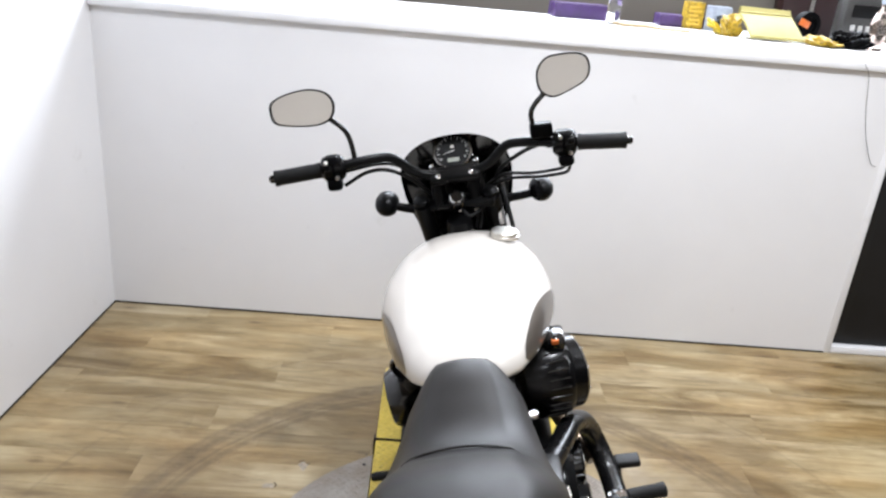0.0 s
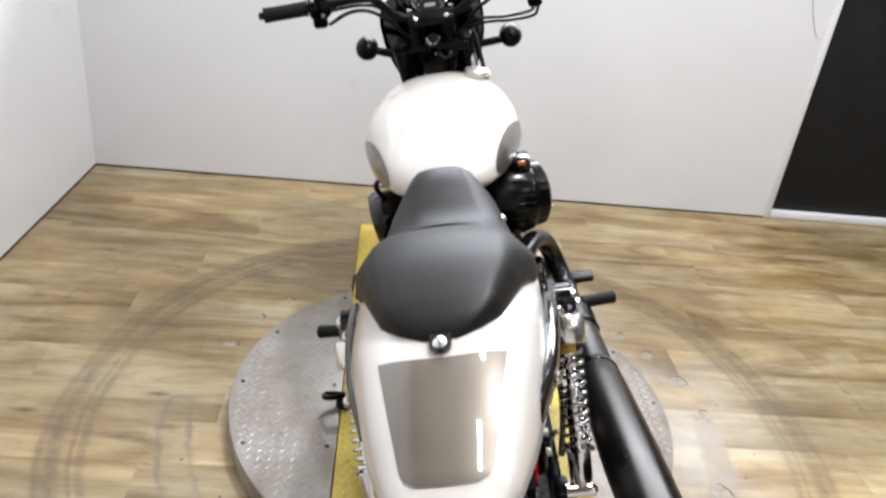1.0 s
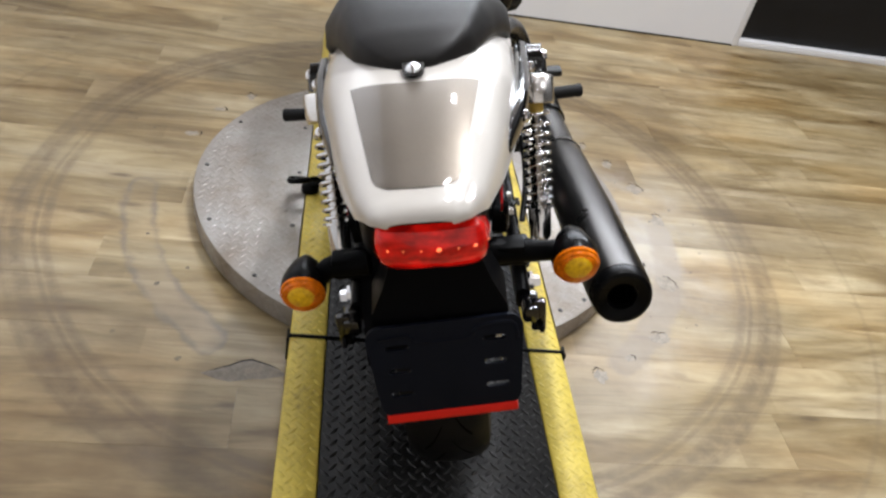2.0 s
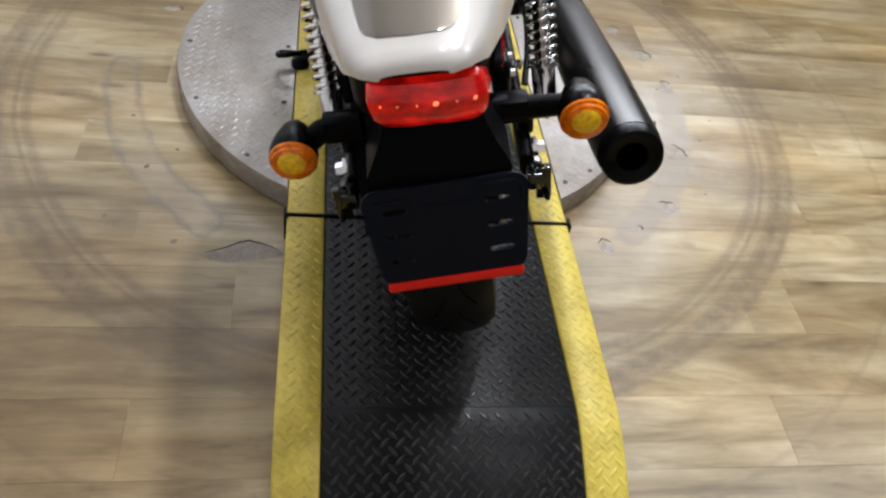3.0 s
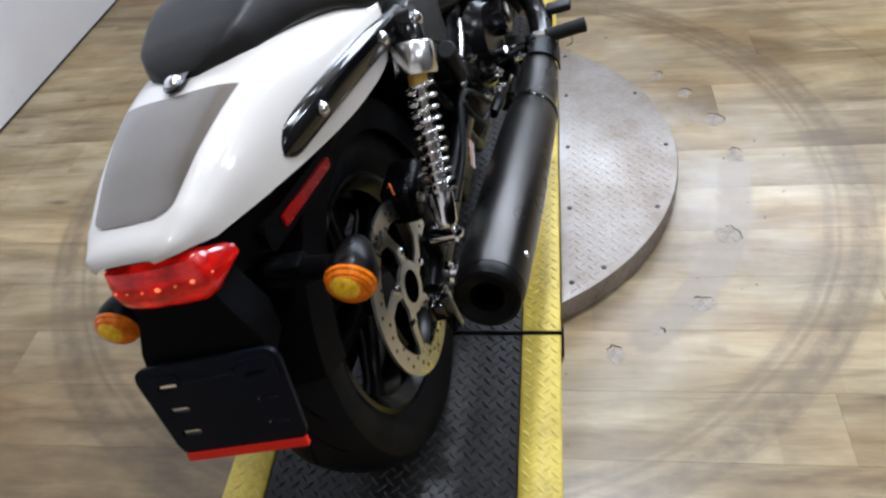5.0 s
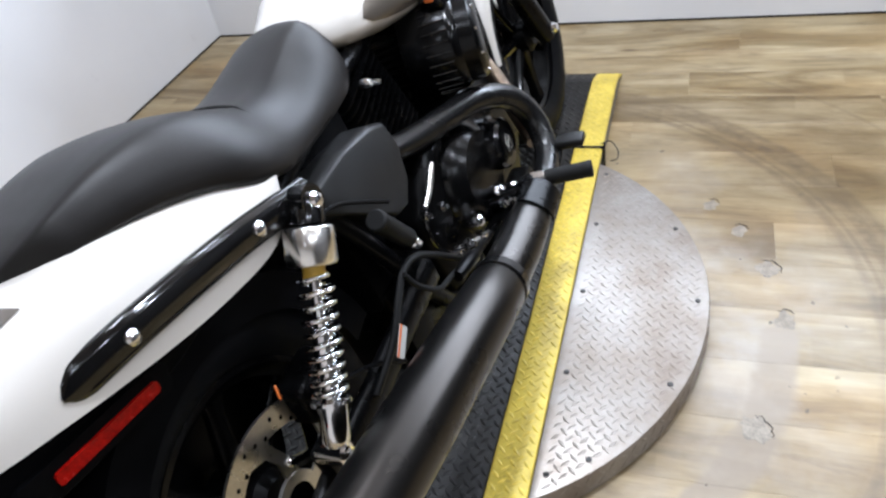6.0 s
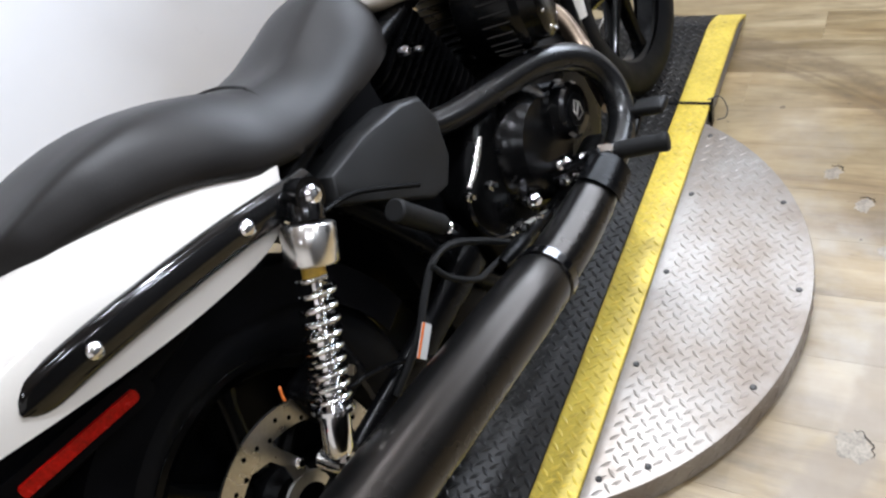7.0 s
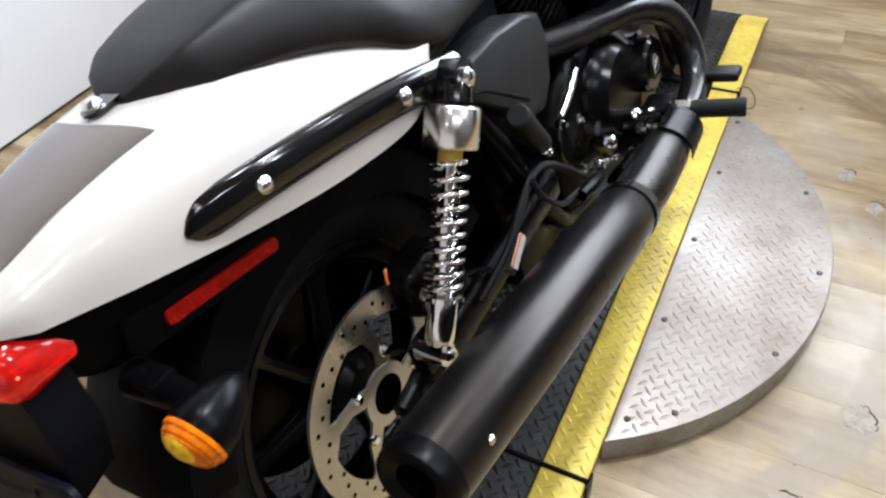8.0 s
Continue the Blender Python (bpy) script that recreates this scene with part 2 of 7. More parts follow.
def plate_material():
    mat, tree, bsdf = nodes_of("tread_aluminium", 0.40, 0.45, (0.62, 0.6, 0.57))
    geo = tree.nodes.new("ShaderNodeNewGeometry")
    dirt = noise_tex(tree, geo.outputs["Position"], 5.0, 6.0, 0.65)
    fine = noise_tex(tree, geo.outputs["Position"], 90.0, 4.0)
    c = ramp(tree, dirt, [(0.30, (0.215, 0.172, 0.136)), (0.46, (0.290, 0.258, 0.226)), (0.68, (0.365, 0.346, 0.324))])
    c = mix(tree, 0.5, c, ramp(tree, fine, [(0.3, (0.75, 0.73, 0.7)), (0.6, (1, 1, 1))]), "MULTIPLY")
    tree.links.new(c, bsdf.inputs["Base Color"])
    tree.links.new(ramp(tree, dirt, [(0.3, (0.46, 0.46, 0.46)), (0.7, (0.33, 0.33, 0.33))]), bsdf.inputs["Roughness"])
    bump(tree, bsdf, fine, 0.12, 0.0008)
    return mat


def mat_rubber(name, dark, light, rough, spec=0.20):
    mat, tree, bsdf = nodes_of(name, rough, 0.0, dark, 0.0, spec)
    geo = tree.nodes.new("ShaderNodeNewGeometry")
    dust = noise_tex(tree, geo.outputs["Position"], 6.0, 7.0, 0.68)
    fine = noise_tex(tree, geo.outputs["Position"], 160.0, 4.0)
    both = calc(tree, "MULTIPLY_ADD", fine, 0.35, calc(tree, "MULTIPLY", dust, 0.65))
    speck = noise_tex(tree, geo.outputs["Position"], 240.0, 2.0)
    drift = noise_tex(tree, geo.outputs["Position"], 4.2, 3.0, 0.6)
    dusty = calc(tree, "MULTIPLY", ramp(tree, speck, [(0.50, (0, 0, 0)), (0.62, (0.8, 0.8, 0.8))]), ramp(tree, drift, [(0.50, (0, 0, 0)), (0.66, (1, 1, 1))]))
    color = mix(tree, dusty, ramp(tree, both, [(0.35, dark), (0.68, light)]), (0.060, 0.057, 0.052))
    tree.links.new(color, bsdf.inputs["Base Color"])
    bump(tree, bsdf, fine, 0.2, 0.0008)
    return mat


def yellow_material():
    mat, tree, bsdf = nodes_of("safety_yellow", 0.45, 0.0, (0.72, 0.55, 0.05))
    geo = tree.nodes.new("ShaderNodeNewGeometry")
    # brown dirt and worn specks in the yellow paint
    browning = noise_tex(tree, geo.outputs["Position"], 11.0, 7.0, 0.7)
    fine = noise_tex(tree, geo.outputs["Position"], 120.0, 4.0, 0.7)
    both = calc(tree, "MULTIPLY_ADD", fine, 0.4, calc(tree, "MULTIPLY", browning, 0.6))
    tree.links.new(ramp(tree, both, [(0.29, (0.14, 0.105, 0.03)), (0.40, (0.50, 0.375, 0.055)), (0.56, (0.70, 0.545, 0.088))]), bsdf.inputs["Base Color"])
    bump(tree, bsdf, fine, 0.15, 0.0008)
    return mat


def lens_material(name, color, rough=0.08, glow=0.0, coat=0.6):
    mat, tree, bsdf = nodes_of(name, rough, 0.0, color, coat)
    v = coords(tree)
    facet = add(tree, "ShaderNodeTexVoronoi", Scale=95.0)
    tree.links.new(v, facet.inputs["Vector"])
    low = tuple(c * 0.75 for c in color)
    tree.links.new(ramp(tree, facet.outputs["Distance"], [(0.1, color), (0.6, low)]), bsdf.inputs["Base Color"])
    bump(tree, bsdf, facet.outputs["Distance"], 0.15, 0.001)
    bsdf.inputs["Subsurface Weight"].default_value = 0.0
    if glow:
        bsdf.inputs["Emission Color"].default_value = (*color, 1)
        streak_v = add(tree, "ShaderNodeMapping", Scale=(30.0, 30.0, 90.0))
        tree.links.new(v, streak_v.inputs["Vector"])
        lit = ramp(tree, noise_tex(tree, streak_v.outputs["Vector"], 1.0, 4.0, 0.6), [(0.38, (0.12, 0.12, 0.12)), (0.66, (1, 1, 1))])
        tree.links.new(calc(tree, "MULTIPLY", lit, glow), bsdf.inputs["Emission Strength"])
    return mat


def clear_material(name, color=(1, 1, 1), rough=0.03):
    mat, tree, bsdf = nodes_of(name, rough, 0.0, color)
    bsdf.inputs["Transmission Weight"].default_value = 1.0
    bsdf.inputs["IOR"].default_value = 1.45
    return mat


def vinyl_material():
    mat, tree, bsdf = nodes_of("seat_vinyl", 0.42, 0.0, (0.022, 0.021, 0.021), 0.0, 0.27)
    v = coords(tree)
    cell = add(tree, "ShaderNodeTexVoronoi", Scale=520.0)
    tree.links.new(v, cell.inputs["Vector"])
    big = noise_tex(tree, v, 7.0, 4.0)
    tree.links.new(ramp(tree, big, [(0.3, (0.0048, 0.0041, 0.0036)), (0.7, (0.0090, 0.0076, 0.0066))]), bsdf.inputs["Base Color"])
    tree.links.new(ramp(tree, big, [(0.3, (0.40, 0.40, 0.40)), (0.7, (0.52, 0.52, 0.52))]), bsdf.inputs["Roughness"])
    bump(tree, bsdf, cell.outputs["Distance"], 0.16, 0.0008)
    return mat


def pearl_material(name, color, flake=0.03, metal=0.0, rough=0.3):
    mat, tree, bsdf = nodes_of(name, rough, metal, color, 1.0)
    v = coords(tree)
    spark = noise_tex(tree, v, 900.0, 2.0)
    broad = noise_tex(tree, v, 5.0, 3.0)
    both = calc(tree, "MULTIPLY_ADD", spark, 0.5, calc(tree, "MULTIPLY", broad, 0.5))
    tree.links.new(ramp(tree, both, [(0.3, tuple(c * (1 - flake) for c in color)), (0.7, tuple(min(1, c * (1 + flake)) for c in color))]), bsdf.inputs["Base Color"])
    return mat


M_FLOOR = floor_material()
M_WALL = wall_material("white_wall_paint", (0.71, 0.71, 0.72))
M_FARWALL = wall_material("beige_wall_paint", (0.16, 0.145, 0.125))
# unseen ceiling, coloured dark to hold back bounced light
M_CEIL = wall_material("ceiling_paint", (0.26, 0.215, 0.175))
M_BACKWALL = wall_material("taupe_wall_paint", (0.70, 0.65, 0.59))
# colour of the unseen east wall, dark so black parts reflect little
M_EASTWALL = wall_material("unseen_dark_wall", (0.055, 0.052, 0.05))
M_PANEL = worn("charcoal_panel", (0.010, 0.010, 0.011), 0.42, spread=0.2, relief=0.05, spec=0.25)
M_GROUT = worn("joint_filler", (0.05, 0.036, 0.022), 0.8)
M_ALU = plate_material()
M_RUBBERMAT = mat_rubber("black_tread_rubber", (0.0025, 0.0024, 0.0023), (0.017, 0.0162, 0.0150), 0.38)
M_FLAP = mat_rubber("new_black_rubber", (0.003, 0.003, 0.0035), (0.011, 0.011, 0.0112), 0.36)
M_LUG = mat_rubber("polished_rubber_lugs", (0.005, 0.005, 0.005), (0.022, 0.0215, 0.021), 0.30, 0.42)
M_YELLOW = yellow_material()
M_YLUG = worn("worn_yellow_lugs", (0.60, 0.45, 0.06), 0.4, spread=0.5, coarse=30.0, fine=70.0)
M_WHITE = pearl_material("pearl_white_paint", (0.615, 0.582, 0.535))
M_BRACKET = worn("blue_black_plastic", (0.0030, 0.0044, 0.0090), 0.42, relief=0.2, fine=400.0, spec=0.10)
M_DECAL = pearl_material("charcoal_bronze_paint", (0.150, 0.128, 0.104), 0.2, 0.72, 0.40)
M_VINYL = vinyl_material()
M_GLOSS = worn("gloss_black_paint", (0.002, 0.002, 0.0022), 0.13, coat=0.3, relief=0.0, rough_spread=0.05)
M_SATIN = worn("satin_black_paint", (0.002, 0.002, 0.0022), 0.30, relief=0.05, rough_spread=0.08, spec=0.09)
M_MUFFLER = worn("matt_black_ceramic", (0.003, 0.003, 0.003), 0.31, relief=0.03, rough_spread=0.05, coarse=4.0, spec=0.31)
M_PIPE = worn("black_pipe_coating", (0.004, 0.004, 0.0042), 0.28, relief=0.03, rough_spread=0.05, coarse=4.0, spec=0.45)
M_ENGINE = worn("black_engine_paint", (0.0012, 0.0012, 0.0013), 0.3, relief=0.2, fine=300.0, spec=0.09)
M_PLASTIC = worn("black_plastic", (0.0018, 0.0018, 0.0021), 0.4, relief=0.25, fine=400.0, spec=0.04)
M_SIDECOVER = worn("grained_side_cover", (0.009, 0.009, 0.009), 0.48, relief=0.3, fine=500.0, spec=0.3)
M_RUBBER = worn("black_rubber", (0.004, 0.004, 0.004), 0.55, relief=0.2, spec=0.22)
M_TYRE = worn("tyre_rubber", (0.0030, 0.0032, 0.0040), 0.55, relief=0.2, coarse=14.0, spec=0.10)
# near-black that paints the shade inside grooves, bores and holes
M_HOLESHADE = worn("hole_shade_paint", (0.0008, 0.0008, 0.0008), 0.9, relief=0.0, spec=0.0)
M_CASE = worn("dark_engine_cover", (0.0014, 0.0014, 0.0015), 0.22, relief=0.04, rough_spread=0.06, spec=0.22)
M_BEZEL = worn("dull_chrome", (0.32, 0.31, 0.30), 0.18, 1.0, spread=0.1, relief=0.0)
M_CHROME = worn("chrome", (0.82, 0.82, 0.83), 0.09, 1.0, spread=0.05, relief=0.0, rough_spread=0.05)
M_SATINCHROME = worn("satin_chrome", (0.86, 0.84, 0.81), 0.22, 1.0, spread=0.05, relief=0.0, rough_spread=0.04)
M_STEEL = worn("brushed_steel", (0.52, 0.50, 0.46), 0.32, 1.0, spread=0.18, relief=0.06)
# dark pipe whose tan reflection is put into the base colour
M_TANPIPE = worn("tan_reflection_steel", (0.15, 0.115, 0.085), 0.34, 1.0, spread=0.4)
M_RED = lens_material("red_lens", (0.42, 0.005, 0.003), 0.10, 0.95, 0.12)
M_REFLECT = worn("red_reflector", (0.22, 0.003, 0.0015), 0.2, spread=0.6, coarse=60.0, fine=300.0, relief=0.1, spec=0.2)
M_REDSTRIP = worn("red_reflective_strip", (0.70, 0.014, 0.005), 0.4, spread=0.08, spec=0.2)
M_AMBER = worn("amber_lens", (0.86, 0.150, 0.0012), 0.10, coat=0.04, spread=0.6, coarse=70.0, fine=260.0, relief=0.05, rough_spread=0.04, spec=0.2)
# yellow that paints the bright centre of the signal lenses
M_GLINT = worn("bright_amber", (1.0, 0.46, 0.012), 0.12, coat=0.05, spread=0.4, coarse=90.0, relief=0.0, spec=0.25)
M_MIRROR = worn("mirror_silver", (0.80, 0.79, 0.77), 0.02, 1.0, spread=0.02, relief=0.0, rough_spread=0.01)
M_FACE = worn("dial_black", (0.007, 0.007, 0.007), 0.4, spec=0.1)
M_PRINT = worn("white_print", (0.42, 0.42, 0.40), 0.5, spread=0.05)
M_LCD = worn("grey_display", (0.20, 0.21, 0.18), 0.3, spread=0.06)
M_ORANGE = worn("orange_tag", (0.62, 0.14, 0.02), 0.5)
M_BRASS = worn("yellow_ring", (0.62, 0.40, 0.06), 0.45)
M_LAMPBODY = worn("white_enamel", (0.75, 0.75, 0.74), 0.4, spread=0.05)
M_GLASS = clear_material("clear_plastic", (0.95, 0.97, 1.0))
M_PURPLE = worn("purple_box", (0.040, 0.015, 0.085), 0.45, spread=0.3, coarse=25)
M_YBOX = worn("yellow_carton", (0.34, 0.225, 0.012), 0.5, spread=0.55, coarse=60, fine=60)
M_GLOVE = worn("yellow_rubber", (0.50, 0.36, 0.015), 0.45, spread=0.3, coarse=50)
M_PAPER = worn("yellow_paper", (0.33, 0.29, 0.095), 0.7, spread=0.1)
M_WBOX = worn("white_blue_carton", (0.27, 0.31, 0.38), 0.5, spread=0.3, coarse=40)
M_MAROON = worn("maroon_wood", (0.022, 0.007, 0.007), 0.4)
M_GREYBOX = worn("grey_metal", (0.045, 0.044, 0.042), 0.4, 0.3)
M_TAN = worn("kraft_paper", (0.40, 0.31, 0.18), 0.7)
M_BLUE = worn("blue_cap", (0.08, 0.25, 0.62), 0.4)
M_PINK = clear_material("dull_pink_plastic", (0.80, 0.66, 0.58), 0.12)
M_SCUFF = worn("torn_vinyl_backing", (0.275, 0.240, 0.192), 0.6, spread=0.45, coarse=45)
M_LIP = worn("lifted_vinyl", (0.205, 0.172, 0.132), 0.6, spread=0.35, coarse=50)
M_RAIL = worn("grey_rail", (0.20, 0.19, 0.18), 0.5, 0.3)
M_TEAR = worn("torn_edge", (0.018, 0.015, 0.012), 0.9)


M_MUFFLER.node_tree.nodes["Principled BSDF"].inputs["Specular Tint"].default_value = (1.0, 0.88, 0.78, 1)


# ---- mesh helpers ----
def finish(bm, sharp=35):
    bmesh.ops.recalc_face_normals(bm, faces=bm.faces)
    for f in bm.faces:
        f.smooth = True
    for e in bm.edges:
        if len(e.link_faces) == 2 and e.calc_face_angle(0) > radians(sharp):
            e.smooth = False


def mesh_of(name, bm, material, sharp=35):
    finish(bm, sharp)
    me = bpy.data.meshes.new(name)
    bm.to_mesh(me)
    bm.free()
    me.materials.append(material)
    return me


def part(name, bm, material, parent, label="", sharp=35):
    ob = new(name, mesh_of(name, bm, material, sharp))
    ob.parent = parent
    if label:
        tagged(ob, label)
    return ob


def thing(name, bm, material, label, category, m=None, group="", kind="", sharp=35):
    ob = new(name, mesh_of(name, bm, material, sharp))
    if m is not None:
        ob.matrix_basis = m
    return tagged(ob, label, category, group, kind)


def base(name, label, category, m, group="", kind=""):
    ob = new(name)
    ob.empty_display_size = 0.1
    ob.matrix_basis = m
    return tagged(ob, label, category, group, kind)


def loops_to_bm(bm, loops, closed=True, caps=True):
    """Skin a row of loops with the same number of points."""
    rows = [[bm.verts.new(p) for p in loop] for loop in loops]
    n = len(rows[0])
    for a, b in zip(rows, rows[1:]):
        for i in range(n if closed else n - 1):
            j = (i + 1) % n
            bm.faces.new((a[i], a[j], b[j], b[i]))
    if caps and closed:
        bm.faces.new(rows[0][::-1])
        bm.faces.new(rows[-1])
    return bm


def box(bm, cx, cy, cz, sx, sy, sz, bevel=0.0, segs=2, m=None):
    geom = bmesh.ops.create_cube(bm, size=1.0)["verts"]
    mt = Matrix.Translation((cx, cy, cz)) @ Matrix.Diagonal((sx, sy, sz, 1))
    bmesh.ops.transform(bm, matrix=mt, verts=geom)
    if bevel:
        edges = list({e for v in geom for e in v.link_edges})
        made = bmesh.ops.bevel(bm, geom=edges, offset=bevel, segments=segs, profile=0.5, affect="EDGES")
        geom = list({v for f in made["faces"] for v in f.verts} | {v for v in geom if v.is_valid})
    if m is not None:
        bmesh.ops.transform(bm, matrix=m, verts=geom)
    return bm


def frame_to(a, b):
    """A matrix at a whose z points to b."""
    d = Vector(b) - Vector(a)
    return Matrix.Translation(a) @ d.to_track_quat("Z", "Y").to_matrix().to_4x4(), d.length


def lathe(bm, a, b, profile, segs=24, scale_x=1.0):
    """Turn a profile of (share of the way from a to b, radius) round the line a-b."""
    m, length = frame_to(a, b)
    loops = []
    for s, r in profile:
        r = max(r, 0.0002)
        loops.append([m @ Vector((math.cos(2 * math.pi * i / segs) * r * scale_x, math.sin(2 * math.pi * i / segs) * r, s * length)) for i in range(segs)])
    return loops_to_bm(bm, loops)


def smooth_line(points, steps=6):
    """Catmull-Rom through the points."""
    p = [Vector(q) for q in points]
    p = [p[0] * 2 - p[1]] + p + [p[-1] * 2 - p[-2]]
    out = []
    for i in range(1, len(p) - 2):
        for k in range(steps):
            t = k / steps
            a, b, c, d = p[i - 1], p[i], p[i + 1], p[i + 2]
            out.append(0.5 * ((2 * b) + (c - a) * t + (2 * a - 5 * b + 4 * c - d) * t * t + (3 * b - a - 3 * c + d) * t ** 3))
    out.append(p[-2])
    return out


def tube(bm, points, radius, segs=14, steps=6, smooth=True):
    """A round bar along a line; radius is one number or one a point of the given line."""
    line = smooth_line(points, steps) if smooth else [Vector(q) for q in points]
    if isinstance(radius, (int, float)):
        radii = [radius] * len(line)
    else:
        radii = []
        for i in range(len(line)):
            s = i / (len(line) - 1) * (len(radius) - 1)
            k = min(int(s), len(radius) - 2)
            radii.append(radius[k] + (radius[k + 1] - radius[k]) * (s - k))
    d0 = (line[1] - line[0]).normalized()
    side = d0.orthogonal().normalized()
    loops = []
    for i, p in enumerate(line):
        d = (line[min(i + 1, len(line) - 1)] - line[max(i - 1, 0)]).normalized()
        side = (side - d * side.dot(d)).normalized()
        up = d.cross(side)
        loops.append([p + (side * math.cos(2 * math.pi * k / segs) + up * math.sin(2 * math.pi * k / segs)) * radii[i] for k in range(segs)])
    return loops_to_bm(bm, loops)


def prism(bm, outline, thickness, m):
    """A flat plate: the outline in the xy plane of m, thick along z, with a small bevel."""
    lo = [m @ Vector((x, y, 0)) for x, y in outline]
    hi = [m @ Vector((x, y, thickness)) for x, y in outline]
    return loops_to_bm(bm, [lo, hi])


def round_outline(w, h, r, segs=5, taper=0.0):
    """A rounded rectangle; taper narrows its lower side."""
    pts = []
    for cx, cy, a0 in ((w / 2 - r, h / 2 - r, 0), (-w / 2 + r, h / 2 - r, 90), (-w / 2 + r, -h / 2 + r, 180), (w / 2 - r, -h / 2 + r, 270)):
        for k in range(segs + 1):
            a = radians(a0 + 90 * k / segs)
            x, y = cx + r * math.cos(a), cy + r * math.sin(a)
            pts.append((x * (1 - taper * (0.5 - y / h)), y))
    return pts


def lerp_rows(rows, y):
    """Smooth interpolation in a table whose first column is y, in rising order."""
    ys = [r[0] for r in rows]
    y = min(max(y, ys[0]), ys[-1])
    k = max(i for i in range(len(ys) - 1) if ys[i] <= y)
    t = (y - ys[k]) / (ys[k + 1] - ys[k])
    p0, p1, p2, p3 = rows[max(k - 1, 0)], rows[k], rows[k + 1], rows[min(k + 2, len(rows) - 1)]
    out = []
    for a, b, c, d in zip(p0[1:], p1[1:], p2[1:], p3[1:]):
        m1, m2 = (c - a) * 0.5, (d - b) * 0.5
        out.append((2 * t ** 3 - 3 * t * t + 1) * b + (t ** 3 - 2 * t * t + t) * m1 + (-2 * t ** 3 + 3 * t * t) * c + (t ** 3 - t * t) * m2)
    return out


def one():
    return bmesh.new()


# ---- the room ----
WALL_ANGLE = 0.1
CORNER = Vector((-1.487, 2.112, 0))
ROOM = Matrix.Translation(CORNER) @ pose(0, 0, 0, 0, 0, WALL_ANGLE)   # x along the back wall, y away from the room
LEDGE = 1.242
LIP = 0.032


def room_box(name, x0, x1, y0, y1, z0, z1, material, label, category, bevel=0.0, m=ROOM):
    bm = one()
    box(bm, (x0 + x1) / 2, (y0 + y1) / 2, (z0 + z1) / 2, x1 - x0, y1 - y0, z1 - z0, bevel)
    return thing(name, bm, material, label, category, m, kind="structure")


room_box("wall_north", 0, 3.076, 0, 0.42, 0, LEDGE - LIP, M_WALL, "white painted half wall behind the turntable, lightly scuffed", "wall")
room_box("counter_ledge", 0.0, 4.9, -0.022, 1.12, LEDGE - LIP, LEDGE, M_WALL, "white painted ledge capping the half wall", "ledge", 0.006)
room_box("wall_west", -0.12, 0, -6.2, 1.6, 0, CEILING, M_WALL, "white painted side wall meeting the floor", "wall", m=ROOM @ pose(0, 0, 0, 0, 0, -1.4))
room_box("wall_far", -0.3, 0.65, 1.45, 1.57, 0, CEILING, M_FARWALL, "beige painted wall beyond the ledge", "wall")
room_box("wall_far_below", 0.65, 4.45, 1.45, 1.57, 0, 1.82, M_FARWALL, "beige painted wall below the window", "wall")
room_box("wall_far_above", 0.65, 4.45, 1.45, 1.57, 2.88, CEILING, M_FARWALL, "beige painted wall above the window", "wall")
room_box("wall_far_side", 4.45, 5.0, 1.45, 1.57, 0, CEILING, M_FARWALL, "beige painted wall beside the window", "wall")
window = base("window_1", "wide white-framed window high in the far wall", "window", ROOM @ pose(2.55, 1.51, 2.35), kind="structure")
for wx, wz, sx, sz in ((0, -0.505, 3.8, 0.05), (0, 0.505, 3.8, 0.05), (-1.875, 0, 0.05, 0.96), (1.875, 0, 0.05, 0.96), (-0.94, 0, 0.04, 0.96), (0, 0, 0.04, 0.96), (0.94, 0, 0.04, 0.96)):
    b = one()
    box(b, wx, 0, wz, sx, 0.07, sz, 0.004)
    part("window_frame", b, M_LAMPBODY, window)
for wx in (-1.405, -0.47, 0.47, 1.405):
    b = one()
    box(b, wx, 0, 0, 0.89, 0.006, 0.955)
    part("pane", b, M_GLASS, window)
# east wall is out of view, added dark to lower fill and sheen
room_box("wall_east", 4.9, 5.02, -6.3, 1.6, 0, CEILING, M_EASTWALL, "unseen charcoal side wall, darkened to cut reflected light", "wall")
room_box("wall_south", -0.6, 5.0, -6.3, -6.18, 0, CEILING, M_BACKWALL, "taupe wall closing the showroom", "wall")
room_box("ceiling", -0.6, 5.1, -6.4, 1.7, CEILING, CEILING + 0.1, M_CEIL, "unseen beige ceiling, kept dark to cut the fill light", "ceiling")
room_box("subfloor", -0.6, 5.1, -6.4, 1.7, -0.12, -0.0065, M_GROUT, "dark subfloor below the planks", "floor")
room_box("wall_end_trim", 3.076, 3.106, -0.002, 0.42, 0, LEDGE - LIP, M_WALL, "white corner trim at the end of the half wall", "trim", 0.003)
# dark panel beside the half wall
room_box("panel_door", 3.109, 4.9, 0.03, 0.07, 0.035, LEDGE - LIP - 0.002, M_PANEL, "charcoal grey smooth panel below the ledge", "panel", 0.003, ROOM @ pose(0, 0, 0, 0, 0, 0))
room_box("panel_backing", 3.109, 4.9, 0.07, 0.42, 0.0, LEDGE - LIP - 0.002, M_WALL, "white wall behind the charcoal panel", "wall")
room_box("panel_threshold", 3.109, 4.9, 0.0, 0.068, 0.0, 0.033, M_WALL, "white painted sill strip under the charcoal panel", "trim", 0.003)

room_box("baseboard_north", 0.002, 3.076, -0.003, 0.001, 0.0005, 0.007, M_TEAR, "thin dark joint along the foot of the half wall", "trim")
